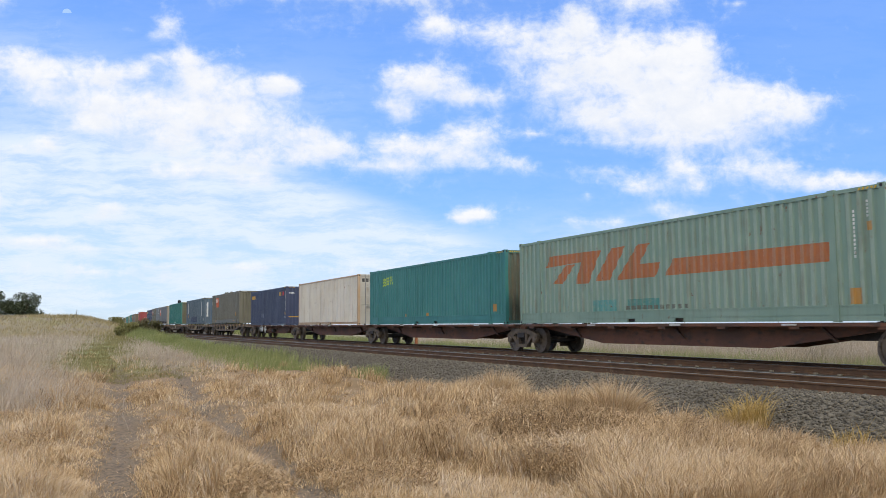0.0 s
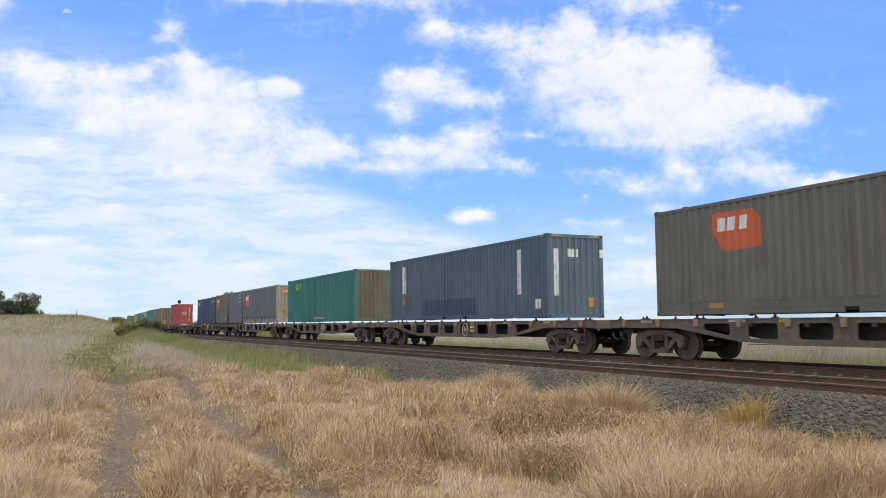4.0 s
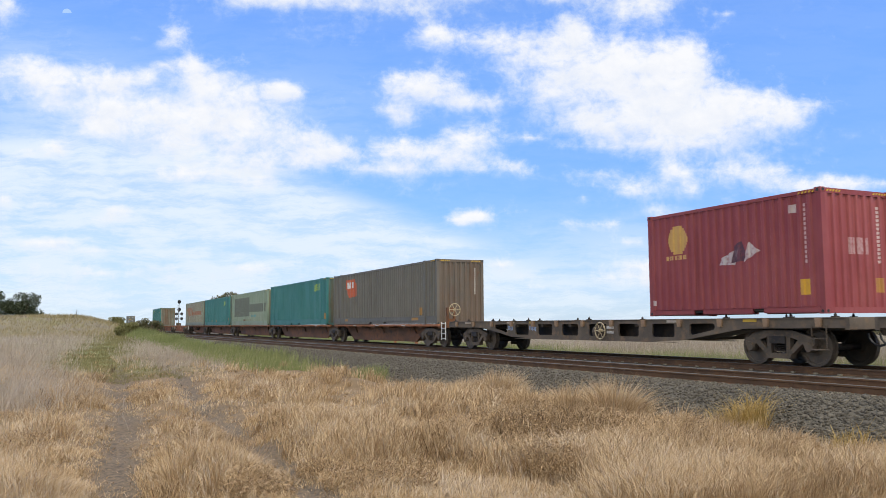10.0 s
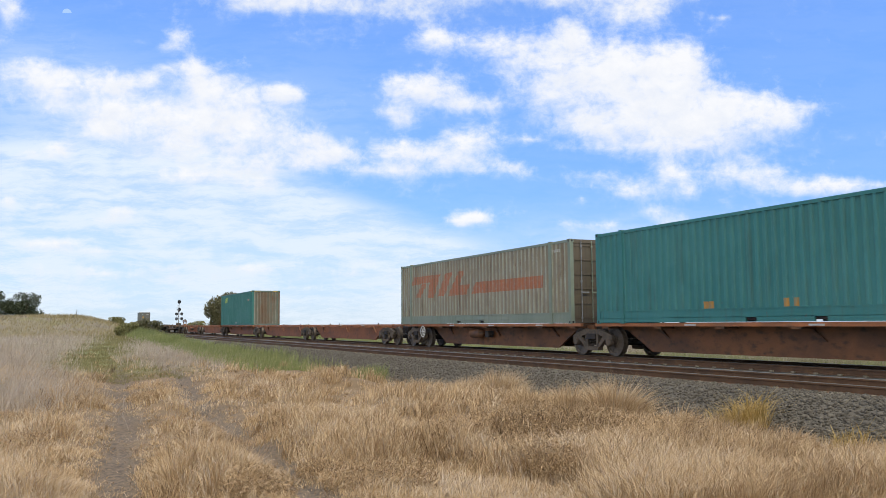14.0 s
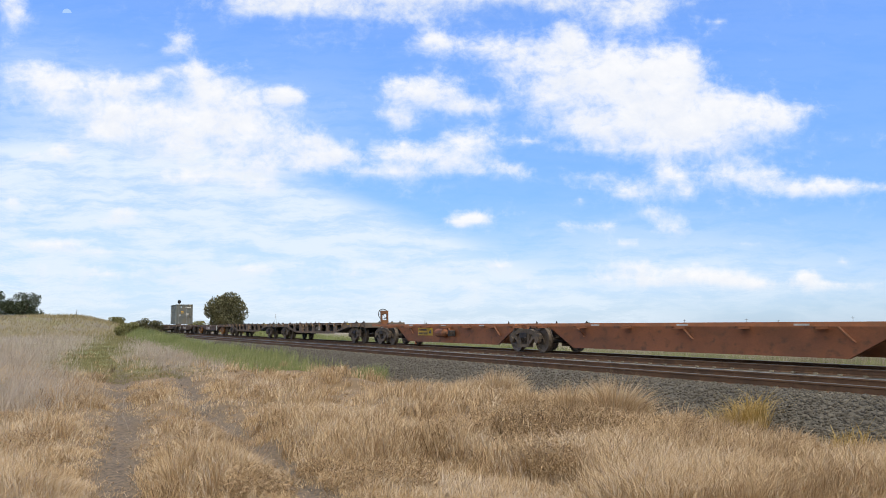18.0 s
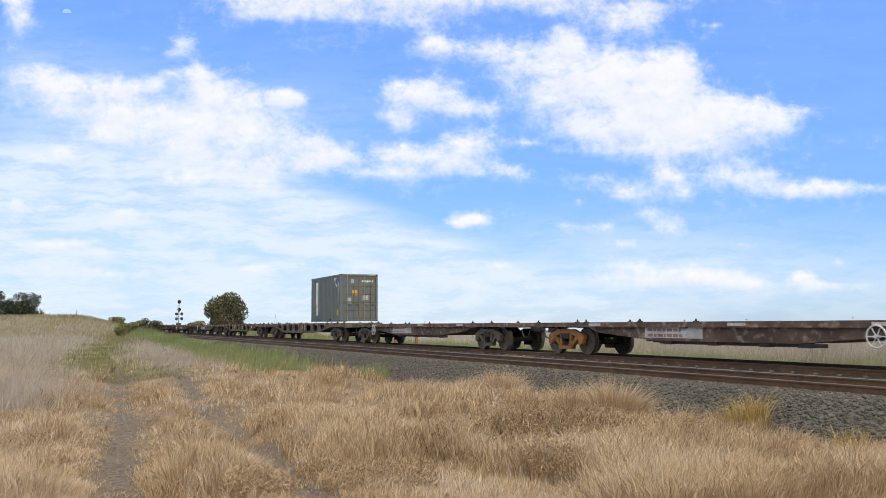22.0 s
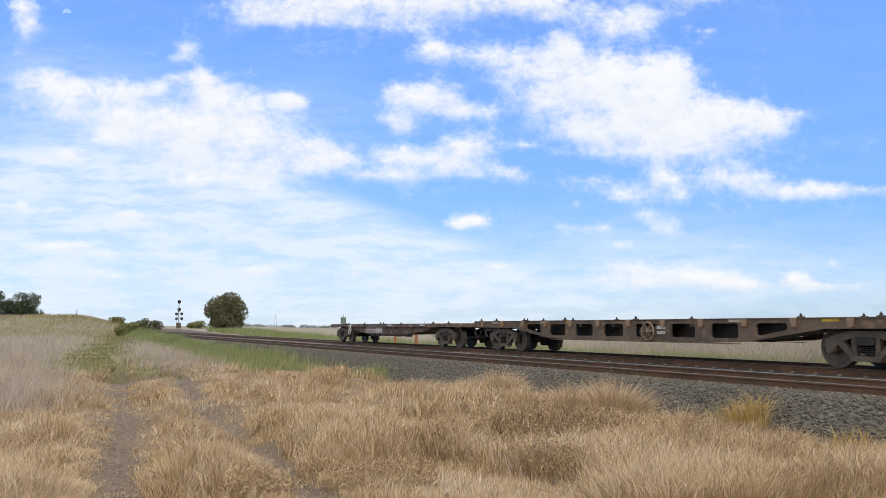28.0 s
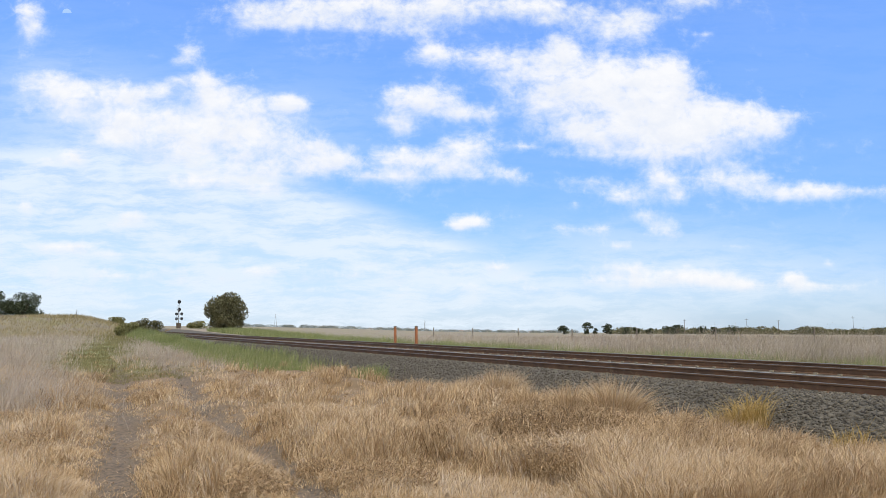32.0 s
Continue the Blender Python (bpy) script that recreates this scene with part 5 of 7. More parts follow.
def light_skeletal(span, label, orange_bogie=False, marker=False, panel=True):
    """A low skeletal wagon with a narrow spine. x = 0 midway."""
    w = thing("skeletal_wagon", label, "railway wagon", "wagons of the train")
    h, L = span / 2, span / 2 + 1.75
    add_bogie(w, -h, BOGIE_ORANGE if orange_bogie else BOGIE_STEEL, WHEEL_STEEL)
    add_bogie(w, h, BOGIE_ORANGE if orange_bogie else BOGIE_STEEL, WHEEL_STEEL)
    st = MOTTLED_STEEL
    prof = [(-L, .93), (-h + 1.35, .93), (-h + 1.9, .76), (-h + 4.6, .54), (h - 4.6, .54), (h - 1.9, .76), (h - 1.35, .93), (L, .93), (L, 1.05), (-L, 1.05)]
    part("spine", cached("spine%.2f" % span, lambda: Build().prism(prof, -1.08, 1.08).mesh("spine", st)), w, "brown mottled steel spine")
    for sy in (-1, 1):
        part("side_rail", cached("srail%.2f" % span, lambda: Build().box(-L, L, -.05, .05, .93, 1.09, .01).mesh("side_rail", st)), w, "", pose(0, sy * 1.15, 0))
    outr = cached("coutr", lambda: Build().prism([(-.14, .90), (.14, .90), (.14, 1.08), (-.14, 1.08)], -1.18, 1.18).mesh("outrigger", st))
    for k in range(8):
        x = -L + .3 + (2 * L - .6) * k / 7
        part("outrigger", outr, w, "", pose(x, 0, 0))
    for x in (-6.40, -5.90, -3.15, 6.01, 7.65):
        for sy in (-1, 1):
            part("twistlock", cached("pin", pin_mesh), w, "", pose(x, sy * 1.1, 1.08))
    rods = Build()
    for k in range(3):
        rods.bar((-3 + k * .3, -1.0, .53 - .03 * k), (3.4, -1.02, .53 - .03 * k), .018)
    for x in (-2.2, -.4, 1.4, 2.6):
        rods.box(x, x + .35, -1.06, -.9, .44, .56)
    part("brake_rigging", cached("rig", lambda: rods.mesh("brake_rigging", DARK_STEEL)), w)
    part("handwheel", cached("hww", lambda: handwheel_mesh(HANDWHEEL_WHITE, .24)), w, "white spoked handbrake wheel", pose(4.8 if orange_bogie else -5.4, -1.22, .74))
    if panel:
        plate(w, "sign_panel", -2.95, -.55, .62, .93, -1.08, LABEL_WHITE, "dirty white panel with worn lettering", 2, LABEL_RUST)
    for x in (-h + 1.9, 0.8, h - 2.2):
        part("reflector", Build().box(-.3, .3, -1.215, -1.2, .97, 1.05).mesh("reflector", LABEL_WHITE), w, "", pose(x, 0, 0))
    coupler(w, L, 1)
    coupler(w, -L, -1)
    if marker:
        part("end_marker", Build().box(-.1, .1, -.14, .14, 1.05, 1.52, .02).bar((0, 0, 1.5), (0, 0, 1.7), .015).mesh("end_marker", surface("grey_green_paint", (0.10, 0.13, 0.11), (0.16, 0.2, 0.17), None)), w, "end-of-train device box", pose(-L + .1, -.45, 0))
    return w


def brake_stand(w, x, sgn=-1):
    b = Build()
    b.prism([(-.28, 1.0), (-.10, 1.0), (-.16, 1.75), (-.30, 1.75)], -.2, -.14)
    b.prism([(-.28, 1.0), (-.10, 1.0), (-.16, 1.75), (-.30, 1.75)], .14, .2)
    b.box(-.32, -.14, -.2, .2, 1.62, 1.80)
    b.box(-.16, -.08, -.14, .14, 1.05, 1.3)
    g = part("brake_stand", b.mesh("brake_stand", ORANGE_STEEL), w, "orange handbrake stand", pose(x, -.75, 0))
    part("handwheel", handwheel_mesh(HANDWHEEL_CREAM if x > 5 else DARK_STEEL, .27), g, "", pose(.2 if sgn > 0 else -.42, 0, 1.70 if sgn > 0 else 1.62, 0, 0, 90))


TRAIN = []     # (thing, its train place, its height)

# articulated packs: bogie places from front to rear
for packs, steel, deep, taper, words, rear in (
        ([324.1, 308.1, 292.2, 276.3, 262.1], BROWN_STEEL, .40, 3.2, "dark red-brown skeletal container platform of an articulated wagon", True),
        ([113.1, 98.6, 82.5, 66.1, 49.4, 35.1], ORANGE_STEEL, .19, 1.2, "faded orange skeletal container platform of an articulated wagon", True),
        ([31.2, 15.8, 0.3, -15.8, -32.1, -46.7], LIT_ORANGE, .21, 1.3, "orange fish-bellied skeletal platform of an articulated wagon", True)):
    for i in range(len(packs) - 1):
        f, r = packs[i], packs[i + 1]
        w = skeletal_platform(f - r, steel, deep, taper, words, i == 0, i == len(packs) - 2)
        TRAIN.append((w, r, 0.0))
        last = i == len(packs) - 2
        if i == 0:
            coupler(w, f - r + 1.2, 1)
        if last:
            coupler(w, -1.2, -1)
            if r > 0:
                part("handwheel", handwheel_mesh(HANDWHEEL_WHITE, .25), w, "white spoked handbrake wheel", pose(5.5 if steel is BROWN_STEEL else 1.1, -1.2, .72))
            if r < 0:
                brake_stand(w, -.2)
                plate(w, "sign_panel", 3.95, 5.65, .52, .88, -.67, LABEL_YELLOW, "yellow sign panel with dark lettering and a triangle", 2, BOGIE_STEEL)
                part("triangle_sign", Build().prism([(5.28, .62), (5.54, .62), (5.41, .82)], -.70, -.68).mesh("triangle_sign", LABEL_INK), w)
            if steel is BROWN_STEEL:
                plate(w, "sign_panel", 3.45, 4.7, .55, .93, -1.19, LABEL_WHITE, "white sign panel with dark lettering", 2)
        if steel is ORANGE_STEEL and packs[0] > 100 and i == 0:
            part("end_platform", Build().box(f - r + 1.1, f - r + 2.05, -1.17, 1.17, .90, .99, .01).mesh("end_platform", steel), w)
            brake_stand(w, f - r + 1.75, 1)
            lad = Build()
            for sx in (0, .42):
                lad.bar((sx, 0, .35), (sx, 0, 1.15), .025)
            for k in range(4):
                lad.bar((0, 0, .42 + k * .22), (.42, 0, .42 + k * .22), .02)
            part("step_ladder", lad.mesh("step_ladder", HANDWHEEL_WHITE), w, "white step ladder", pose(f - r + 1.5, -1.2, 0))

for f, r, x in ((257.7, 241.8, .97), (236.8, 220.9, 1.0), (216.2, 200.4, 1.32), (195.6, 179.9, -1.55), (175.0, 159.0, -1.55), (154.1, 138.4, .96), (133.5, 117.4, 1.04),
                (-51.0, -67.0, -2.13), (-71.9, -88.0, 1.14), (-132.7, -148.5, 1.0), (-153.4, -169.7, -1.8), (-214.8, -230.5, .97)):
    TRAIN.append((flat_wagon(15.9, "grimy grey-brown flat wagon with pierced side sills", x, GREY_STEEL if f > 0 else RUSTY_GREY, (RUST if f == 154.1 else HANDWHEEL_CREAM) if f > 0 else STAKE_TAN), (f + r) / 2, 0.0))

GRAFFITI_BLUE = surface("pale_blue_spray_paint", (0.20, 0.27, 0.42), (0.30, 0.36, 0.50), None, 6.0, 60, 0.6)
for place, paint_mat, rows in ((125.45, GRAFFITI_BLUE, ((-4.92, 4), (-3.36, 5))), (-161.55, LABEL_WHITE, ((5.26, 5),))):
    scrawled = next(w for w, u, z in TRAIN if abs(u - place) < .1)
    for x0, n in rows:
        for k in range(n):
            part("lettering", Build().box(-.028, .028, -.003, .003, -.08 + .02 * (k % 2), .08).mesh("lettering", paint_mat), scrawled, "", pose(x0 + .1 * k, -1.204, .9 - .01 * k))

for f, r, o, mk in ((-93.0, -107.5, True, False), (-113.0, -127.5, False, False), (-174.9, -188.9, False, False), (-194.8, -209.6, False, False), (-236.1, -250.0, False, True)):
    TRAIN.append((light_skeletal(14.4, "low brown skeletal wagon with mottled paint" + (", orange-painted bogies" if o else "") + (", last of the train" if mk else ""), o, mk), (f + r) / 2, 0.0))


# ---------------------------------------------------------------- the containers on the train
def logo_panel(x, z, s, base=ORANGE):
    """An orange panel with two cut corners and white blocks; s across, its foot at z."""
    h = .62 * s
    out = [([(x, z + .5 * h), (x + .24 * s, z), (x + s, z + .06 * h), (x + s, z + .74 * h), (x + .82 * s, z + h), (x, z + h)], base, .1)]
    for a, b in ((.08, .25), (.31, .47), (.54, .69)):
        out.append((x + a * s, x + b * s, z + .52 * h, z + .86 * h, .12, WHITE, .1))
    return out


def wave_logo(x, z, s, colour=(0.50, 0.62, 0.05)):
    """Three wavy stripes beside three rows of blocks, all yellow-green."""
    out, h = [], .10 * s
    for k in range(3):
        out.append((x, x + .47 * s, z + h * k, h * .6, colour, .15))
        out.append((x + .52 * s, x + (.98 - .07 * (k > 0)) * s, z + .05 * s + h * k, z + .05 * s + h * k + h * .72, 5 - (k > 0), True, colour, .25))
    return out


def stripe_logo(x, z, wear, colour=(0.42, 0.14, 0.04)):
    """A long orange stripe behind slanted blocks; x, z: the stripe's lower near corner."""
    shapes = (((-6.27, .61), (-4.1, .68), (-3.88, 1.0), (-6.0, 1.0)), ((-5.82, .02), (-5.22, 0), (-4.48, .63), (-5.02, .63)), ((-4.44, -.04), (-3.73, -.05), (-3.02, .99), (-4.0, 1.0)),
              ((-3.36, 0), (-2.6, 0), (-1.77, 1.02), (-2.48, 1.0)), ((-2.24, -.02), (-1.49, -.02), (-.63, 1.01), (-1.18, 1.01)), ((-1.6, -.01), (-.42, -.01), (-.16, .41), (-1.3, .41)), ((0, 0), (5.56, .02), (5.58, .47), (.38, .47)))
    return [([(x + a, z + b) for a, b in q], colour, wear) for q in shapes]


def writing(x, z, w, h, n, colour, vertical=False, wear=.2):
    """A row of blocks for lettering that cannot be read."""
    return [(x, x + w, z, z + h, n, not vertical, colour, wear)]


A_FLOOR, B_FLOOR = 1.045, 1.25
TEAL, TEAL2 = (0.034, 0.185, 0.176), (0.052, 0.22, 0.208)
GREENISH, GREENISH2 = (0.021, 0.155, 0.132), (0.033, 0.185, 0.16)
PALE, PALE2 = (0.26, 0.335, 0.235), (0.31, 0.365, 0.27)
OLIVE_GREY, OLIVE_GREY2 = (0.12, 0.112, 0.076), (0.15, 0.14, 0.10)
NAVY, NAVY2 = (0.036, 0.048, 0.098), (0.046, 0.06, 0.115)
LETTER_YELLOW = (0.70, 0.40, 0.03)
RUSTY_END = paint("grimy_teal_end", (0.045, 0.15, 0.13), (0.085, 0.18, 0.15), .6, (0.10, 0.06, 0.03), .8, soot=.95)
RUSTY_PALE_END = paint("grimy_pale_green_end", (0.20, 0.23, 0.15), (0.26, 0.28, 0.19), .6, (0.12, 0.07, 0.035), .8, soot=.85)
YELLOW_SQUARE = (0.46, 0.23, 0.045)


def load(u0, u1, floor, label, side, trim, end=None, front="plain", kind="steel", posts=False, height=2.896, rear=None):
    TRAIN.append((make_container(u1 - u0, height, label, side, trim, end, front, kind, posts, rear), (u0 + u1) / 2, floor))


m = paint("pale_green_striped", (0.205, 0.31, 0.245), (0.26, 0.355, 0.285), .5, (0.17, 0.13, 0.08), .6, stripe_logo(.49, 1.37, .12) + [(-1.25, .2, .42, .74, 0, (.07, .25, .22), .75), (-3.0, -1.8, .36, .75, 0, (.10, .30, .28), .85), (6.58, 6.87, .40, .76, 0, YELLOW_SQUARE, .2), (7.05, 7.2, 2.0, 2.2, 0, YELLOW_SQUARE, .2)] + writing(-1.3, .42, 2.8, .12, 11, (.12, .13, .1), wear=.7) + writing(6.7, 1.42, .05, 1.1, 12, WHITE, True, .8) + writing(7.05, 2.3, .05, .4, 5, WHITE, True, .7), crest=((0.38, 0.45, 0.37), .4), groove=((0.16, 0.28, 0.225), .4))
load(308.3, 323.4, A_FLOOR, "faded pale-green corrugated container with orange stripe and blocks", m, paint("pale_green_frame", (0.20, 0.305, 0.24), (0.25, 0.345, 0.275), .5), posts=True, height=3.0)
m = paint("teal_a", TEAL, TEAL2, .1, (0.06, 0.08, 0.07), .3, wave_logo(-5.52, 2.0, 1.5) + [(-2.6, -2.4, .35, .52, 0, YELLOW_SQUARE, .3), (.0, .3, .36, .54, 0, YELLOW_SQUARE, .3), (6.4, 6.7, .5, .8, 0, YELLOW_SQUARE, .2)])
TEAL_FRAME = paint("teal_frame", TEAL, TEAL2, .3)
load(292.25, 307.2, A_FLOOR, "teal corrugated container with a small yellow-green emblem", m, TEAL_FRAME, RUSTY_END, posts=True)
m = paint("dirty_white", (0.66, 0.60, 0.51), (0.72, 0.67, 0.59), .6, (0.36, 0.28, 0.20), .6)
load(277.8, 290.3, A_FLOOR, "dirty white corrugated container streaked with rust", m, paint("white_frame", (0.50, 0.37, 0.25), (0.44, 0.27, 0.14), .8, (0.34, 0.17, 0.07), .8), paint("white_end", (0.46, 0.43, 0.37), (0.52, 0.49, 0.43), .5, (0.2, 0.14, 0.1), .8, writing(-.95, 2.45, .7, .22, 3, (.05, .05, .05))), front="doors")
seaco = writing(-5.7, 2.2, 1.6, .3, 5, LETTER_YELLOW, wear=.05)
seapc = writing(3.95, 2.25, .7, .28, 3, LETTER_YELLOW, wear=.05) + writing(4.68, 2.25, .7, .28, 3, (.6, .04, .03), wear=.05)
tail = writing(5.76, 1.15, .05, 1.4, 16, WHITE, True) + writing(5.98, 2.0, .04, .6, 8, WHITE, True) + [([(5.55, .8), (5.85, .8), (5.7, 1.04)], LETTER_YELLOW, .1), (5.95, 6.05, 1.75, 1.9, 0, LETTER_YELLOW, .2)] + writing(5.55, .58, .3, .1, 5, WHITE)
m = paint("navy", NAVY, NAVY2, .05, (0.05, 0.05, 0.06), .25, seaco + seapc + tail + writing(-1.95, .62, .95, .3, 5, (.16, .18, .25), wear=.75))
NAVY_FRAME = paint("navy_frame", NAVY, NAVY2, .15)
NAVY_END = paint("navy_end", NAVY, NAVY2, .05, (0.05, 0.05, 0.06), .25, [(-1.0, 1.0, .60, .65, 0, LETTER_YELLOW, .1), (-.12, .12, .53, .72, 0, LETTER_YELLOW, .1), ([(-.12, .95), (.12, .95), (0, 1.15)], LETTER_YELLOW, .1)] + writing(.45, 1.5, .08, 1.1, 12, WHITE, True) + writing(-.95, 2.35, .4, .12, 4, WHITE))
load(262.1, 274.25, A_FLOOR, "navy blue corrugated container with yellow and red lettering", m, NAVY_FRAME, NAVY_END)
m = paint("olive_grey_a", (0.135, 0.127, 0.095), (0.165, 0.155, 0.12), .1, (0.07, 0.06, 0.05), .4, logo_panel(-5.2, 1.67, 1.68) + writing(6.0, 1.54, .05, .9, 12, WHITE, True, .3) + writing(5.72, 2.0, .05, .6, 8, WHITE, True, .5) + [(5.78, 5.92, .7, 1.05, 0, YELLOW_SQUARE, .3), (5.62, 5.72, .7, 1.05, 0, YELLOW_SQUARE, .4)])
OLIVE_FRAME = paint("olive_grey_frame", OLIVE_GREY, OLIVE_GREY2, .25)
OLIVE_END = paint("olive_grey_end", OLIVE_GREY, OLIVE_GREY2, .1, (0.07, 0.06, 0.05), .5, [(.0, .3, .42, .78, 0, YELLOW_SQUARE, .2)] + writing(.6, 1.3, .05, 1.3, 14, WHITE, True, .4))
load(241.95, 256.95, B_FLOOR, "olive-grey corrugated container with an orange cut-corner panel", m, paint("olive_sill_frame", (0.13, 0.122, 0.09), (0.16, 0.15, 0.115), .25, marks=[(4.4, 5.2, .2, .33, 0, YELLOW_SQUARE, .3), (-5.4, -4.9, .2, .33, 0, YELLOW_SQUARE, .3)]), OLIVE_END, posts=True, height=3.04)
m = paint("slate_blue", (0.07, 0.108, 0.14), (0.10, 0.138, 0.165), .3, (0.06, 0.05, 0.045), .5, [(-5.85, -5.5, 1.3, 2.65, 0, WHITE, .55), (5.3, 5.62, .9, 2.6, 0, WHITE, .5), (-3.5, 2.0, .2, .9, 0, (.035, .05, .10), .5), (6.6, 6.95, .35, .7, 0, WHITE, .4), (-5.85, -5.55, .75, 1.15, 0, YELLOW_SQUARE, .4)])
load(221.2, 236.15, B_FLOOR, "slate-blue weathered corrugated container with worn white marks", m, paint("slate_frame", (0.065, 0.10, 0.13), (0.095, 0.13, 0.155), .5), paint("slate_end", (0.07, 0.108, 0.15), (0.10, 0.138, 0.175), .4, (0.06, 0.05, 0.045), .5, writing(-.3, 2.2, .5, .3, 3, WHITE) + [(-.9, -.72, .8, 2.5, 0, WHITE, .6), (.55, .8, .4, .75, 0, YELLOW_SQUARE, .2)]), height=3.03)
m = paint("green_teal_a", GREENISH, GREENISH2, .05, (0.05, 0.07, 0.05), .3, wave_logo(-5.45, 2.22, 1.52) + [(-.79, 1.27, .12, .30, 0, (.35, .38, .33), .3)])
GREEN_FRAME = paint("green_teal_frame", GREENISH, GREENISH2, .2)
load(200.75, 215.65, B_FLOOR, "dark green-teal container with dented side and yellow-green emblem", m, GREEN_FRAME, paint("rusty_green_end", (0.075, 0.12, 0.085), (0.13, 0.15, 0.10), .6, (0.10, 0.05, 0.025), .9, soot=.7), height=3.03)
m = paint("grey_curtain", (0.120, 0.121, 0.118), (0.142, 0.142, 0.137), .0, (0.05, 0.045, 0.04), .3, logo_panel(-5.3, 1.46, 1.7), rough=.6)
load(184.65, 197.25, B_FLOOR, "curtain-sided container, grey vinyl sides with rust-stained cream end", m, paint("cream_frame", (0.25, 0.225, 0.18), (0.31, 0.28, 0.225), .5, (0.17, 0.09, 0.04), .6), paint("cream_end", (0.32, 0.29, 0.24), (0.38, 0.345, 0.285), .6, (0.25, 0.12, 0.05), .9, logo_panel(-.72, 2.1, .8) + [(-.75, -.4, .6, 1.05, 0, YELLOW_SQUARE, .8), (-.4, -.1, .12, .3, 0, WHITE, .3)], soot=.35), kind="curtain", rear=paint("cream_rear", (0.33, 0.28, 0.2), (0.40, 0.34, 0.25), .4), height=2.95)
GREY, GREY2 = (0.128, 0.133, 0.125), (0.153, 0.155, 0.145)
m = paint("grey_side_doors", GREY, GREY2, .1, (0.07, 0.065, 0.06), .4)
load(177.75, 184.15, B_FLOOR, "grey side-opening container with ribbed doors and lock rods", m, paint("grey_frame", GREY, GREY2, .3), paint("grey_end", GREY, GREY2, .2, (0.05, 0.045, 0.04), .4, logo_panel(-.9, 1.9, .8) + [(-.9, -.4, .85, 1.1, 0, YELLOW_SQUARE, .1)]), kind="side_door", height=2.96)
m = paint("olive_grey_b", (0.122, 0.128, 0.098), (0.148, 0.153, 0.12), .1, (0.07, 0.06, 0.05), .4, logo_panel(-2.55, 1.65, 1.6) + [(-.1, .2, .72, .84, 0, WHITE, .1)] + writing(2.35, 1.6, .08, 1.0, 10, WHITE, True) + [(2.4, 2.6, .3, .5, 0, WHITE, .2)])
load(170.3, 176.55, B_FLOOR, "olive-grey short container with an orange cut-corner panel", m, OLIVE_FRAME, paint("olive_door", OLIVE_GREY, OLIVE_GREY2, .2, (0.07, 0.06, 0.05), .4, logo_panel(-.9, 2.1, .6)), front="doors", height=2.95)
m = paint("navy_b", NAVY, NAVY2, .05, (0.05, 0.05, 0.06), .25, seaco + seapc + tail)
load(157.05, 169.7, B_FLOOR, "navy blue corrugated container with yellow lettering, beside empty wagon", m, NAVY_FRAME, NAVY_END)
MAROON, MAROON2 = (0.26, 0.043, 0.047), (0.32, 0.07, 0.068)
disc = [(-1.82 - math.sqrt(.16 - (k * .08 - .36) ** 2), -1.82 + math.sqrt(.16 - (k * .08 - .36) ** 2), 1.74 + k * .08, 1.821 + k * .08, 0, (.62, .38, .10), .1) for k in range(10) if abs(k * .08 - .36) < .4]
m = paint("maroon", MAROON, MAROON2, .15, (0.12, 0.04, 0.03), .35, disc + writing(-2.28, 1.58, .85, .12, 8, (.6, .36, .12)) + [([(-.25, 1.32), (.3, 1.3), (.5, 1.75), (-.15, 1.5)], (.55, .5, .5), .75), ([(.2, 1.35), (.75, 1.4), (.55, 1.9), (.3, 1.8)], (.08, .03, .05), .5), ([(.6, 1.35), (1.15, 1.6), (.8, 1.85)], (.6, .52, .5), .8), (2.34, 2.63, .45, .82, 0, LETTER_YELLOW, .2), (2.1, 2.3, 2.42, 2.62, 0, (.6, .5, .45), .3), (-2.9, -2.8, .3, .45, 0, (.6, .5, .48), .1)] + writing(2.5, 1.2, .06, 1.45, 13, (.6, .4, .38), True))
load(128.85, 134.95, B_FLOOR, "maroon red short container with a yellow disc emblem", m, paint("maroon_frame", MAROON, MAROON2, .3), paint("maroon_end", MAROON, MAROON2, .15, (0.12, 0.04, 0.03), .4, [(.55, .85, .5, .85, 0, YELLOW_SQUARE, .2)] + writing(.72, 1.2, .07, 1.4, 14, (.65, .5, .48), True) + writing(-.3, 1.4, .7, .4, 5, (.5, .3, .3), wear=.8)), height=2.94)
m = paint("brown_grey", (0.148, 0.133, 0.098), (0.178, 0.16, 0.122), .12, (0.08, 0.06, 0.045), .45, logo_panel(-5.2, 1.57, 1.72) + writing(5.76, 1.37, .05, 1.25, 12, WHITE, True, .25) + writing(6.08, 2.05, .05, .55, 7, WHITE, True, .4) + [(5.57, 5.92, .44, .80, 0, YELLOW_SQUARE, .3), (6.05, 6.15, 1.72, 1.88, 0, WHITE, .3)])
load(99.0, 114.1, A_FLOOR, "brown-grey corrugated container with an orange cut-corner panel and deep sill", m, paint("brown_grey_frame", (0.14, 0.126, 0.10), (0.165, 0.148, 0.12), .3, marks=[(4.6, 5.4, .2, .33, 0, YELLOW_SQUARE, .3), (-5.4, -4.9, .2, .33, 0, YELLOW_SQUARE, .3)]), paint("brown_grey_end", (0.115, 0.10, 0.08), (0.15, 0.105, 0.07), .5, (0.12, 0.06, 0.03), .8, writing(.75, 1.4, .05, 1.25, 12, WHITE, True, .3)), posts=True, height=3.0)
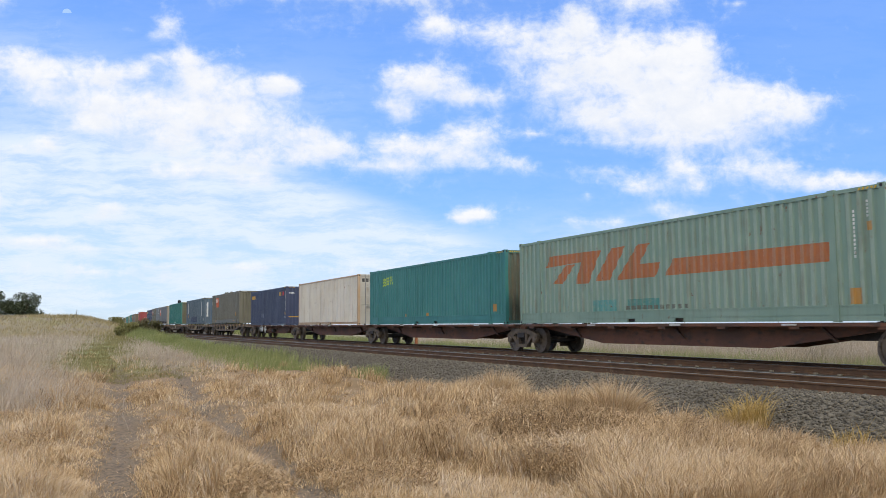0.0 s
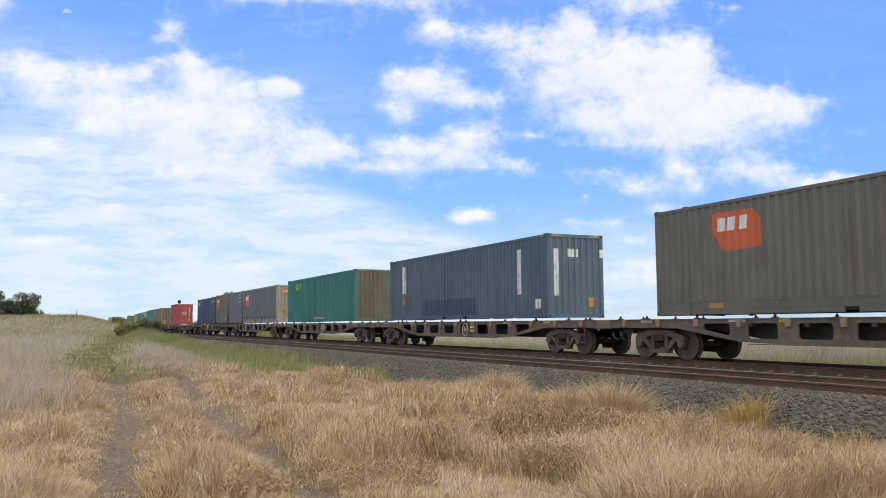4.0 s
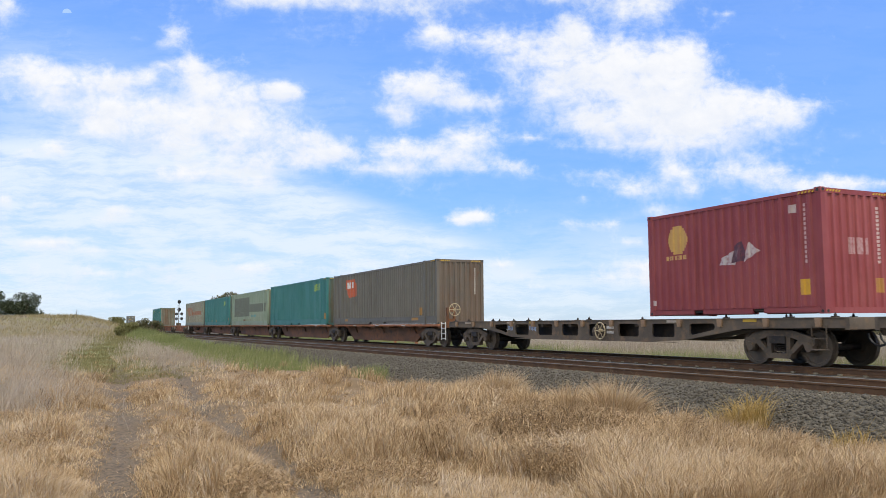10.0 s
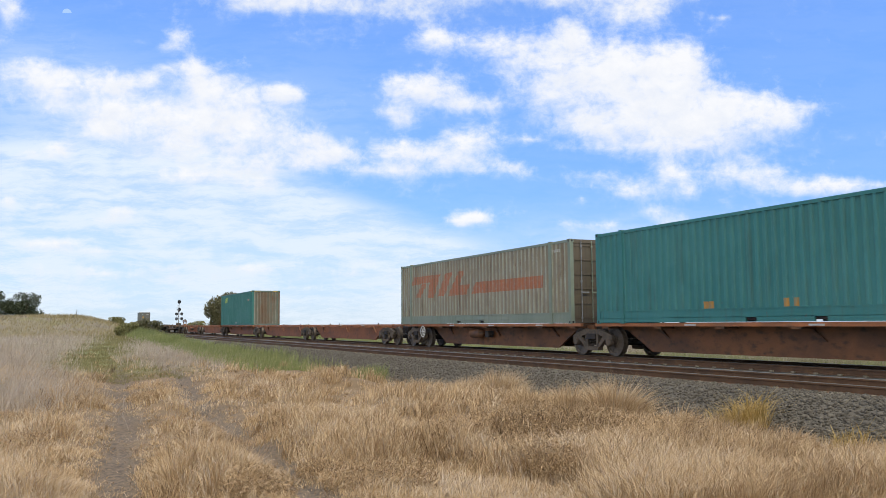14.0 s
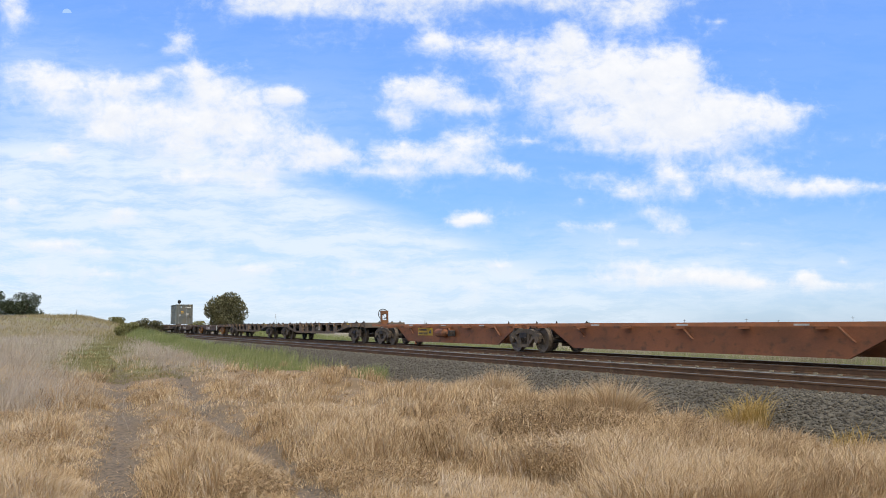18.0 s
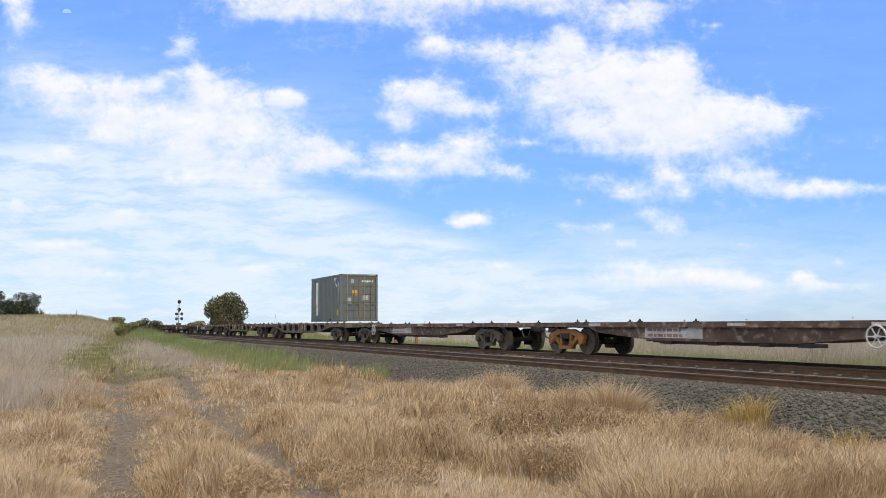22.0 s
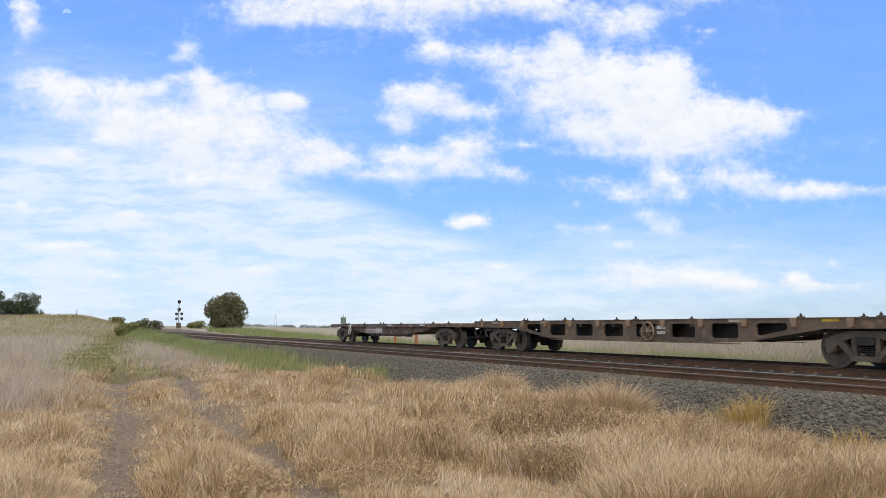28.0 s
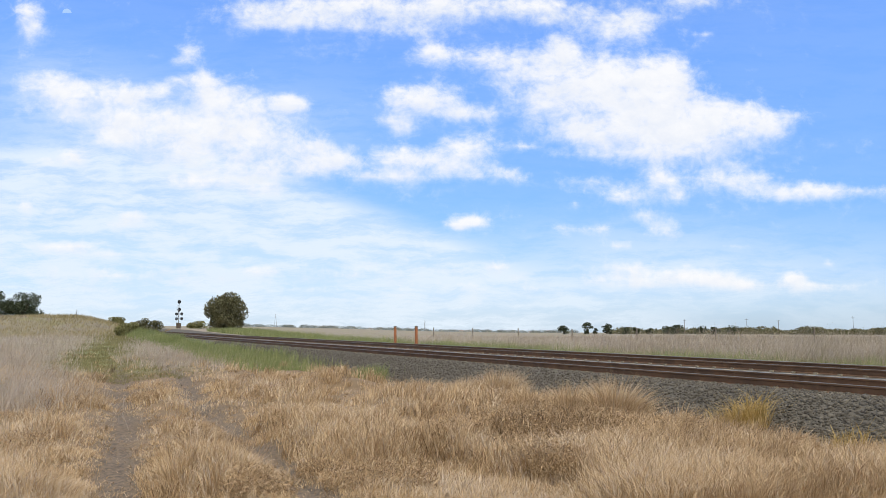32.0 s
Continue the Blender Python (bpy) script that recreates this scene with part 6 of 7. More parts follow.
m = paint("teal_b", TEAL, TEAL2, .08, (0.06, 0.08, 0.07), .25, wave_logo(4.6, 2.2, 1.52) + [(6.9, 7.21, .39, .76, 0, YELLOW_SQUARE, .2), (6.98, 7.03, 1.42, 2.57, 0, (.55, .58, .56), .3), (7.33, 7.37, 2.12, 2.58, 0, (.55, .58, .56), .3)])
load(82.55, 97.5, A_FLOOR, "teal corrugated container with yellow-green emblem and streaks", m, TEAL_FRAME, RUSTY_END, posts=True, height=3.035)
m = paint("pale_green_b", PALE, PALE2, .2, (0.17, 0.15, 0.10), .5, [(-6.1, .4, .8, 2.5, 0, (.135, .15, .115), .1), (.4, 6.7, 1.15, 1.85, 0, (.145, .16, .122), .1)] + writing(1.3, .72, 2.2, .2, 6, (.13, .35, .36), wear=.4) + writing(-2, .4, 3.2, .16, 12, (.16, .10, .06), wear=.6))
load(66.45, 81.45, A_FLOOR, "faded pale-green container with dark overpainted patches", m, paint("pale_green_frame_b", PALE, PALE2, .3), RUSTY_PALE_END, posts=True, height=2.93)
m = paint("teal_c", TEAL, TEAL2, .18, (0.07, 0.09, 0.08), .4, wave_logo(4.54, 2.02, 1.42) + [(-2.7, -2.55, .36, .58, 0, YELLOW_SQUARE, .4), (-2.5, -2.36, .36, .58, 0, YELLOW_SQUARE, .4), (.0, .13, .36, .6, 0, YELLOW_SQUARE, .45), (.3, .42, .36, .6, 0, YELLOW_SQUARE, .45), (7.1, 7.35, .4, .75, 0, YELLOW_SQUARE, .2)] + writing(7.28, 1.4, .06, 1.1, 10, WHITE, True, .5))
load(49.95, 64.95, A_FLOOR, "scuffed teal container with yellow-green emblem and orange squares", m, TEAL_FRAME, RUSTY_END, posts=True)
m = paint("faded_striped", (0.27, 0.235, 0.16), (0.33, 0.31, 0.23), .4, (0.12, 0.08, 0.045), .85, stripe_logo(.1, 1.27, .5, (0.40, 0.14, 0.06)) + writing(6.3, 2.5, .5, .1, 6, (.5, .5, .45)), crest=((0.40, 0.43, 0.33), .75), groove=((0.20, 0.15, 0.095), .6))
load(33.6, 48.5, A_FLOOR, "brown-stained pale-green container with faded orange stripe and dark doors", m, paint("faded_frame", (0.20, 0.25, 0.19), (0.26, 0.29, 0.22), .4), paint("brown_doors", (0.105, 0.085, 0.055), (0.14, 0.11, 0.075), .4, (0.05, 0.04, 0.03), .6), front="doors", posts=True)
m = paint("teal_d", GREENISH, (0.05, 0.20, 0.185), .06, (0.06, 0.08, 0.07), .25, wave_logo(-5.4, 2.24, 1.5) + [(-.05, .7, .19, .29, 0, (.4, .42, .4), .3), (-.1, .72, .03, .12, 0, (.4, .42, .4), .3)] + writing(5.5, 2.2, .8, .14, 6, (.45, .25, .2)))
# the crest tint paints in the end's strong corrugation shading
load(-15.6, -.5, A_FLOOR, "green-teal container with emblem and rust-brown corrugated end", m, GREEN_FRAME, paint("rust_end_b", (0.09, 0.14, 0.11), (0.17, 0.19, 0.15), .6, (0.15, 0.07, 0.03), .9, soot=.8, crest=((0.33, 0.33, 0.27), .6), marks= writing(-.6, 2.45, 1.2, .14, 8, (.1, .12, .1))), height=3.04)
GREYBLUE, GREYBLUE2 = (0.125, 0.15, 0.15), (0.155, 0.168, 0.15)
# grooves darker than the paint: recess shade put into the colour
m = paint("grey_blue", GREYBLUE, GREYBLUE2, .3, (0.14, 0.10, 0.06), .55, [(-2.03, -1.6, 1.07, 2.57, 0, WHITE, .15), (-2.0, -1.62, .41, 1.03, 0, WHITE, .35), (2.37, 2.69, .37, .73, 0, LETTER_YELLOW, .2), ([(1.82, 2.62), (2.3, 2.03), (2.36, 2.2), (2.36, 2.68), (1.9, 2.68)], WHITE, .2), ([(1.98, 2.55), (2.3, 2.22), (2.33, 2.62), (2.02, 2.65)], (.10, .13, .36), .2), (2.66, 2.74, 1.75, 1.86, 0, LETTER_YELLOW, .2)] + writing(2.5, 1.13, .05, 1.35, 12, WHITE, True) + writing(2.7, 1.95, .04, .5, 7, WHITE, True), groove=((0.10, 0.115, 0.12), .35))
load(-137.55, -131.4, B_FLOOR, "weathered grey-blue short container with rusty doors and labels", m, paint("grey_blue_frame", GREYBLUE, GREYBLUE2, .6), paint("grey_blue_doors", (0.115, 0.128, 0.12), (0.15, 0.145, 0.115), .5, (0.16, 0.10, 0.055), .7, [(-.45, -.1, 1.6, 1.9, 0, LETTER_YELLOW, .1), (-.75, -.5, 1.15, 1.45, 0, (.4, .42, .42), .2), (-.5, -.3, 2.35, 2.6, 0, (.35, .45, .5), .2)] + writing(.2, 2.4, .75, .12, 7, WHITE) + writing(.25, 1.3, .4, .3, 4, (.5, .48, .42))), front="doors")


# ---------------------------------------------------------------- lineside things
def stand(ob, s, c, turn=0.0, sink=0.0):
    z = float(ground_height(np.array([s]), np.array([c]))[0]) - sink
    ob.matrix_basis = pose(*at(s, c, z), 0, 0, turn)
    return ob


def make_signal():
    w = thing("railway_signal", "tall railway light signal mast with black round heads", "signal", )
    part("mast", Build().turned([(.09, 0), (.09, .5), (.065, .52), (.06, 5.3), (.02, 5.32)], 10, "z").mesh("mast", BOGIE_STEEL), w)

    def head():
        b = Build().turned([(.05, -.08), (.40, -.08), (.40, -.05), (.31, -.03), (.31, .10), (.1, .16)], 20, "x")
        return b.turned([(.17, -.36), (.17, -.08), (.14, -.08), (.14, -.36)], 14, "x")
    for z, y in ((5.3, 0), (3.75, 0)):
        part("signal_head", cached("head", lambda: head().mesh("signal_head", SIGNAL_BLACK)), w, "", pose(-.1, y, z, 0, 0, 180))
    for z in (1.95, 2.9):
        part("bracket", cached("bracket", lambda: Build().box(-.05, .05, -.6, .6, -.04, .04).mesh("bracket", GALVANISED)), w, "", pose(0, 0, z))
        for y in (-.62, .62):
            part("marker_head", cached("mhead", lambda: Build().turned([(.05, -.06), (.29, -.06), (.29, .12), (.1, .16)], 16, "x").mesh("marker_head", SIGNAL_BLACK)), w, "", pose(-.05, y, z, 0, 0, 180))
    lad = Build()
    for y in (-.18, .18):
        lad.bar((.4, y, 0), (.4, y, 4.6), .02)
    for k in range(14):
        lad.bar((.4, -.18, .3 + k * .3), (.4, .18, .3 + k * .3), .015)
    part("ladder", lad.mesh("ladder", GALVANISED), w)
    part("equipment_box", Build().box(-.3, .3, -.35, .35, 0, 1.1, .03).mesh("equipment_box", BOGIE_STEEL), w, "", pose(.8, .6, 0))
    return w


sig = make_signal()
sig.matrix_basis = pose(-52.6, 165.0, 0.45, 0, 0, 250)
pad = thing("signal_pad", "low earth bank under the signal", "earth bank", kind="structure")
part("bank", Build().turned([(3.4, -1.6), (2.4, .25), (1.2, .46), (.2, .46)], 18, "z").mesh("bank", ground_material()), pad)
pad.matrix_basis = pose(-52.6, 165.0, 0.0)

for s, c in ((-16.6, 3.2), (-13.4, 3.3)):
    p = thing("marker_post", "square orange-brown timber post beyond the track", "post", "timber posts")
    part("post", cached("tpost", lambda: Build().box(-.07, .07, -.07, .07, -.3, 1.65, .012).mesh("post", POST_WOOD)), p)
    part("cap", cached("tcap", lambda: Build().box(-.078, .078, -.078, .078, 1.6, 1.68).mesh("cap", GREY_WOOD)), p)
    stand(p, s, c, 20)

for i in range(9):
    p = thing("fence_post", "weathered grey timber fence post in the field", "post", "field fence posts")
    part("post", cached("fpost", lambda: Build().turned([(.07, -.3), (.065, 1.3), (.03, 1.33)], 8, "z").mesh("post", GREY_WOOD)), p)
    stand(p, -70 + i * 9.5, 30 + i * 1.2)


# ---------------------------------------------------------------- trees and bushes
def leaves(rng, lumps, n, size):
    """Leaf quads scattered in the shells of rounded lumps (x, y, z, rx, ry, rz)."""
    lp = np.array(lumps, float)
    vol = (lp[:, 3] * lp[:, 4] * lp[:, 5]) ** .7
    i = rng.choice(len(lp), n, p=vol / vol.sum())
    d = rng.normal(0, 1, (n, 3))
    d /= np.linalg.norm(d, axis=1)[:, None]
    r = rng.uniform(0.55, 1.06, n) ** .6
    c = lp[i, :3] + d * lp[i, 3:] * r[:, None]
    a = rng.normal(0, 1, (n, 3))
    a /= np.linalg.norm(a, axis=1)[:, None]
    b = np.cross(a, rng.normal(0, 1, (n, 3)))
    b /= np.linalg.norm(b, axis=1)[:, None]
    sz = size * rng.uniform(.5, 1.3, n)[:, None]
    V = np.stack([c - a * sz, c + b * sz * .5, c + a * sz, c - b * sz * .5], 1).reshape(-1, 3)
    return V, np.arange(n * 4).reshape(n, 4)


def make_tree(name, label, height, width, material, seed, n=2600, size=.16, lift=.3, flat=False, stem=True, lumps_n=26):
    rng = np.random.default_rng(seed)
    t = thing(name, label, "bush" if name == "bush" else "tree", "far trees" if height < 20 and not stem else "")
    lumps = []
    for k in range(lumps_n):
        a, q = rng.uniform(0, 6.283), math.sqrt(rng.random())
        zz = rng.uniform(0, 1)
        env = math.sqrt(max(0.05, 1 - (2 * zz - 1) ** 2)) if not flat else (0.55 + .45 * math.sin(zz * 3.1))
        rr = width / 2 * .72 * q * env
        lr = width * rng.uniform(.13, .22)
        lumps.append((rr * math.cos(a), rr * math.sin(a), height * (lift + (1 - lift) * zz * .86 + .03), lr, lr, lr * (.55 if flat else .8)))
    V, Fc = leaves(rng, lumps, n, size)
    V[:, 2] = np.clip(V[:, 2], 0.02, height * 1.04)
    part("crown", array_mesh("crown", V, Fc, material), t)
    if stem:
        b = Build()
        top = Vector((0, 0, height * .45))
        b.turned([(width * .045, -.3), (width * .032, height * .2), (width * .025, height * .45)], 10, "z")
        for k in range(9):
            lx, ly, lz = lumps[k][:3]
            b.bar((0, 0, height * (.15 + .03 * k)), (lx, ly, lz), width * .010, 6)
        part("trunk", b.mesh("trunk", BARK), t)
    return t


def put(ob, px_t, dist, z):
    """Set a far thing at the direction x/y = px_t, dist ahead, base at z."""
    ob.matrix_basis = pose(px_t * dist, dist, z, 0, 0, 37 * px_t * 10)
    return ob


def land(px_t, dist):
    s, c = track_place(np.array([px_t * dist]), np.array([float(dist)]))
    return float(ground_height(s, c)[0])


def tree_at(px_t, dist, *args, **kw):
    return put(make_tree(*args, **kw), px_t, dist, land(px_t, dist) - .05)


tree_at(-.262, 150, "gum_tree", "round dense olive-green gum tree beyond the railway", 6.6, 8.3, GUM_LEAF, 3, n=24000, size=.17, lift=.0, lumps_n=80)
tree_at(-.553, 150, "cypress_tree", "dark spreading cypress tree behind the mound", 7.4, 10.5, DARK_LEAF, 4, n=9000, size=.2, lift=.12, flat=True, lumps_n=36)
tree_at(-.507, 152, "cypress_tree", "dark spreading cypress tree behind the mound", 7.0, 8.6, DARK_LEAF, 5, n=7000, size=.2, lift=.12, flat=True, lumps_n=30)
for t, d, h, w, mt, sd in ((-.384, 96, 1.45, 2.6, BUSH_LEAF, 11), (-.374, 100, 1.5, 2.2, BUSH_LEAF, 12), (-.361, 130, 2.4, 3.0, GUM_LEAF, 13), (-.347, 135, 2.1, 2.9, GUM_LEAF, 14), (-.394, 118, 1.3, 2.4, BUSH_LEAF, 15), (-.293, 170, 1.6, 4.0, BUSH_LEAF, 16), (-.303, 172, 1.3, 2.6, BUSH_LEAF, 17)):
    tree_at(t, d, "bush", "rounded scrubby green bush beside the line", h, w, mt, sd, n=2600, size=.11, lift=.03, lumps_n=30, stem=False)
for t, d, h, w, sd in ((.144, 420, 4.4, 8.0, 21), (.173, 420, 6.6, 6.5, 22), (.183, 425, 3.4, 3.0, 24), (.196, 425, 5.6, 7.5, 23), (.221, 440, 3.8, 8.0, 25), (.232, 440, 4.4, 5.0, 26), (.247, 450, 3.4, 5.0, 32), (.270, 440, 4.8, 8.0, 27), (.282, 445, 5.2, 8.0, 28), (.311, 450, 4.8, 9.0, 29), (.325, 450, 4.2, 7.0, 30), (.347, 460, 5.0, 10.0, 31)):
    tree_at(t, d, "far_tree", "dark tree standing on the flat plain far off", h, w, DARK_LEAF, sd, n=1500, size=.3, lift=-.04, flat=True, lumps_n=15)


def make_woods():
    """Low belts of trees and scrub along the horizon."""
    rng = np.random.default_rng(77)
    lumps = []
    for k in range(330):
        t = rng.uniform(.2, .56)
        d = rng.uniform(520, 640)
        x, y = t * d, d
        z = land(t, d)
        r = rng.uniform(1.5, 3.4) * (0.7 + 0.7 * float(value_noise(t * 900, 0.0, 22, 79)))
        lumps.append((x, y, z + r * .55, r * 1.5, r * 1.5, r * rng.uniform(.6, 1.0)))
    V, Fc = leaves(rng, lumps, 40000, .62)
    tagged(new("far_woods", array_mesh("far_woods", V, Fc, GUM_LEAF)), "low belt of scrub and trees along the horizon", "woods", kind="stuff")
    lumps = []
    for k in range(240):
        t = rng.uniform(-.26, .16)
        d = rng.uniform(1500, 1900)
        z = land(t, d)
        r = rng.uniform(2.5, 5)
        lumps.append((t * d, d, z + r * .5 - 1, r * 2.2, r * 2.2, r))
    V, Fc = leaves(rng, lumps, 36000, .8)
    tagged(new("distant_treeline", array_mesh("distant_treeline", V, Fc, HAZY_LEAF)), "grey-green tree line round a distant suburb, coloured pale for haze", "woods", kind="stuff")


make_woods()


# ---------------------------------------------------------------- far houses, towers and poles
def make_house(w, d, h, seed):
    hs = thing("house", "small pale house in the distant suburb", "house", "distant houses")
    part("wall", Build().box(-w / 2, w / 2, -d / 2, d / 2, -1, h).mesh("wall", HOUSE_WALL), hs)
    e = .5
    rf = Build().add([(-w / 2 - e, -d / 2 - e, h), (w / 2 + e, -d / 2 - e, h), (w / 2 + e, d / 2 + e, h), (-w / 2 - e, d / 2 + e, h), (-w / 4, 0, h + 1.9), (w / 4, 0, h + 1.9)], [(0, 1, 5, 4), (1, 2, 5), (2, 3, 4, 5), (3, 0, 4), (3, 2, 1, 0)])
    part("roof", rf.mesh("roof", HOUSE_ROOF), hs)
    for k in (-.3, .25):
        part("window", Build().box(k * w, k * w + 1.6, -d / 2 - .05, -d / 2 + .02, .9, 2.1).mesh("window", GLASS_DARK), hs)
    return hs


rg = random.Random(9)
for i in range(16):
    t = -.145 + i * .018 + rg.uniform(-.006, .006)
    d = rg.uniform(1850, 2300)
    put(make_house(rg.uniform(7, 17), 9, rg.uniform(2.5, 3.6), i), t, d, land(t, d))


def make_tower(h, w):
    tw = thing("lattice_tower", "slender steel lattice tower far off", "tower")
    b = Build()
    lev = [(0, w), (.35, w * .55), (.7, w * .25), (1.0, w * .08)]
    for k in range(3):
        (z0, a), (z1, c) = lev[k], lev[k + 1]
        for sx, sy in ((-1, -1), (1, -1), (1, 1), (-1, 1)):
            b.bar((sx * a / 2, sy * a / 2, z0 * h), (sx * c / 2, sy * c / 2, z1 * h), .11, 4)
            b.bar((sx * a / 2, sy * a / 2, z0 * h), (-sx * c / 2, sy * c / 2, z1 * h), .07, 4)
            b.bar((-c / 2, sy * c / 2, z1 * h), (c / 2, sy * c / 2, z1 * h), .07, 4)
    for z in (.72, .82, .92):
        b.bar((-w * .45, 0, z * h), (w * .45, 0, z * h), .09, 4)
    part("lattice", b.mesh("lattice", GALVANISED), tw)
    return tw


put(make_tower(11.5, 2.6), -.2022, 700, land(-.2022, 700))
put(make_tower(17, 3.0), -.442, 800, land(-.442, 800))
put(make_tower(16, 2.0), -.0225, 1200, land(-.0225, 1200))
for t, d, h in ((.365, 500, 9.5), (.403, 520, 9), (.493, 540, 12), (.29, 480, 8.5)):
    pl = thing("power_pole", "thin timber power pole far across the plain", "pole", "power poles")
    part("pole", Build().turned([(.16, -.5), (.11, h), (.05, h + .05)], 8, "z").mesh("pole", GREY_WOOD), pl)
    part("crossarm", Build().box(-1.1, 1.1, -.06, .06, h - .6, h - .45).mesh("crossarm", GREY_WOOD), pl)
    put(pl, t, d, land(t, d))


# ---------------------------------------------------------------- clouds: a thin sheet high up that curves down to the horizon
# each puff: its place and half sizes on the sheet, and how thick it is
BANK_RIGHT = [(855, 78, 75, 26, .6), (955, 92, 70, 46, .8), (1008, 62, 34, 30, .9), (1000, 150, 92, 48, .85), (1110, 118, 105, 56, 1), (1190, 145, 62, 66, 1), (1130, 198, 120, 50, .95), (1235, 222, 108, 50, .95), (1310, 200, 66, 44, .95), (1375, 208, 58, 34, .85), (1432, 190, 26, 11, .6), (1175, 258, 80, 20, .8), (1050, 225, 60, 26, .7), (1225, 115, 26, 30, .9)]
BANK_TOP = [(455, 6, 70, 15, .6), (600, 10, 100, 17, .7), (705, 26, 44, 14, .5), (765, 66, 42, 26, .7), (800, 20, 60, 18, .4), (1118, 22, 72, 24, .75), (1160, -6, 90, 22, .6), (985, 0, 60, 14, .5), (1276, 30, 22, 7, .55), (1235, 25, 7, 7, .5), (312, 62, 34, 21, .65), (300, 84, 30, 12, .4), (10, 72, 16, 18, .4)]
BANK_ABOVE = [(440, -16, 90, 26, .7), (590, -26, 130, 34, .9), (760, -24, 90, 34, .85), (900, -26, 100, 28, .75), (1010, -22, 80, 24, .7), (18, 16, 26, 30, .8), (4, -12, 26, 26, .8), (1240, -40, 90, 22, .5)]
BANK_MID = [(702, 150, 32, 28, .8), (762, 158, 56, 38, .95), (828, 182, 50, 20, .8), (690, 196, 42, 11, .6), (716, 212, 28, 15, .6), (870, 185, 26, 14, .5), (618, 250, 14, 9, .5), (690, 272, 60, 26, .85), (770, 276, 66, 28, .95), (832, 252, 46, 30, .95), (700, 302, 90, 11, .7), (608, 184, 8, 7, .4)]
BANK_EDGE = [(930, 247, 26, 9, .65), (990, 260, 18, 7, .5), (1050, 262, 44, 9, .5), (900, 300, 46, 19, .65), (848, 300, 26, 8, .4), (935, 312, 20, 13, .5), (836, 386, 40, 14, .95), (815, 394, 20, 8, .8), (740, 374, 16, 9, .4)]
BANK_WEST = [(52, 132, 66, 27, .75), (112, 152, 56, 36, .9), (30, 112, 40, 13, .5), (190, 150, 58, 30, .8), (250, 142, 46, 21, .7), (305, 118, 36, 10, .5), (342, 128, 25, 25, 1), (362, 160, 48, 38, .95), (432, 165, 58, 26, .9), (500, 168, 32, 20, .8), (530, 170, 14, 9, .6), (180, 190, 112, 17, .7), (300, 200, 120, 28, .75), (400, 214, 96, 32, .8)]
BANK_HEAP = [(188, 225, 56, 31, .85), (300, 242, 76, 38, .8), (450, 242, 66, 38, .75), (542, 250, 46, 34, .8), (590, 274, 36, 20, .8), (505, 290, 90, 20, .7), (330, 311, 82, 13, .85), (470, 326, 40, 15, .7), (400, 286, 80, 28, .65), (102, 264, 27, 19, .8), (60, 272, 34, 12, .5), (20, 175, 30, 14, .5), (15, 355, 17, 18, .75), (82, 366, 32, 18, .55), (212, 376, 30, 16, .65), (180, 390, 34, 8, .5)]
BANK_EAST = [(1192, 308, 44, 26, .85), (1132, 336, 58, 21, .75), (1222, 342, 22, 15, .5), (1062, 308, 40, 12, .45), (1030, 352, 12, 8, .5), (1150, 374, 34, 11, .55), (1288, 308, 42, 22, .75), (1362, 308, 52, 18, .75), (1400, 332, 96, 16, .75), (1505, 326, 110, 16, .8), (1330, 280, 24, 8, .4), (1288, 356, 20, 7, .4), (1014, 396, 30, 11, .6), (1070, 400, 40, 10, .5)]
BANK_FAR = [(1190, 398, 46, 19, .6), (1112, 427, 34, 10, .65), (1322, 430, 36, 7, .5), (1405, 388, 26, 9, .3), (1120, 474, 50, 17, .85), (1150, 498, 50, 12, .75), (1225, 484, 60, 16, .85), (1290, 494, 76, 15, .9), (1350, 503, 46, 11, .8), (1432, 490, 32, 16, .95), (1485, 505, 54, 11, .75), (1060, 492, 40, 12, .6), (1500, 460, 11, 9, .6), (1545, 505, 30, 7, .5)]
BANK_LOW = [(90, 431, 66, 11, .85), (170, 444, 38, 9, .7), (172, 484, 56, 8, .75), (70, 475, 20, 6, .7), (290, 474, 40, 9, .7), (452, 475, 44, 10, .7), (612, 482, 62, 9, .7), (880, 470, 30, 11, .65), (828, 508, 40, 12, .55), (540, 512, 60, 8, .5), (945, 512, 30, 6, .5), (700, 456, 56, 7, .4), (380, 430, 80, 9, .4)]


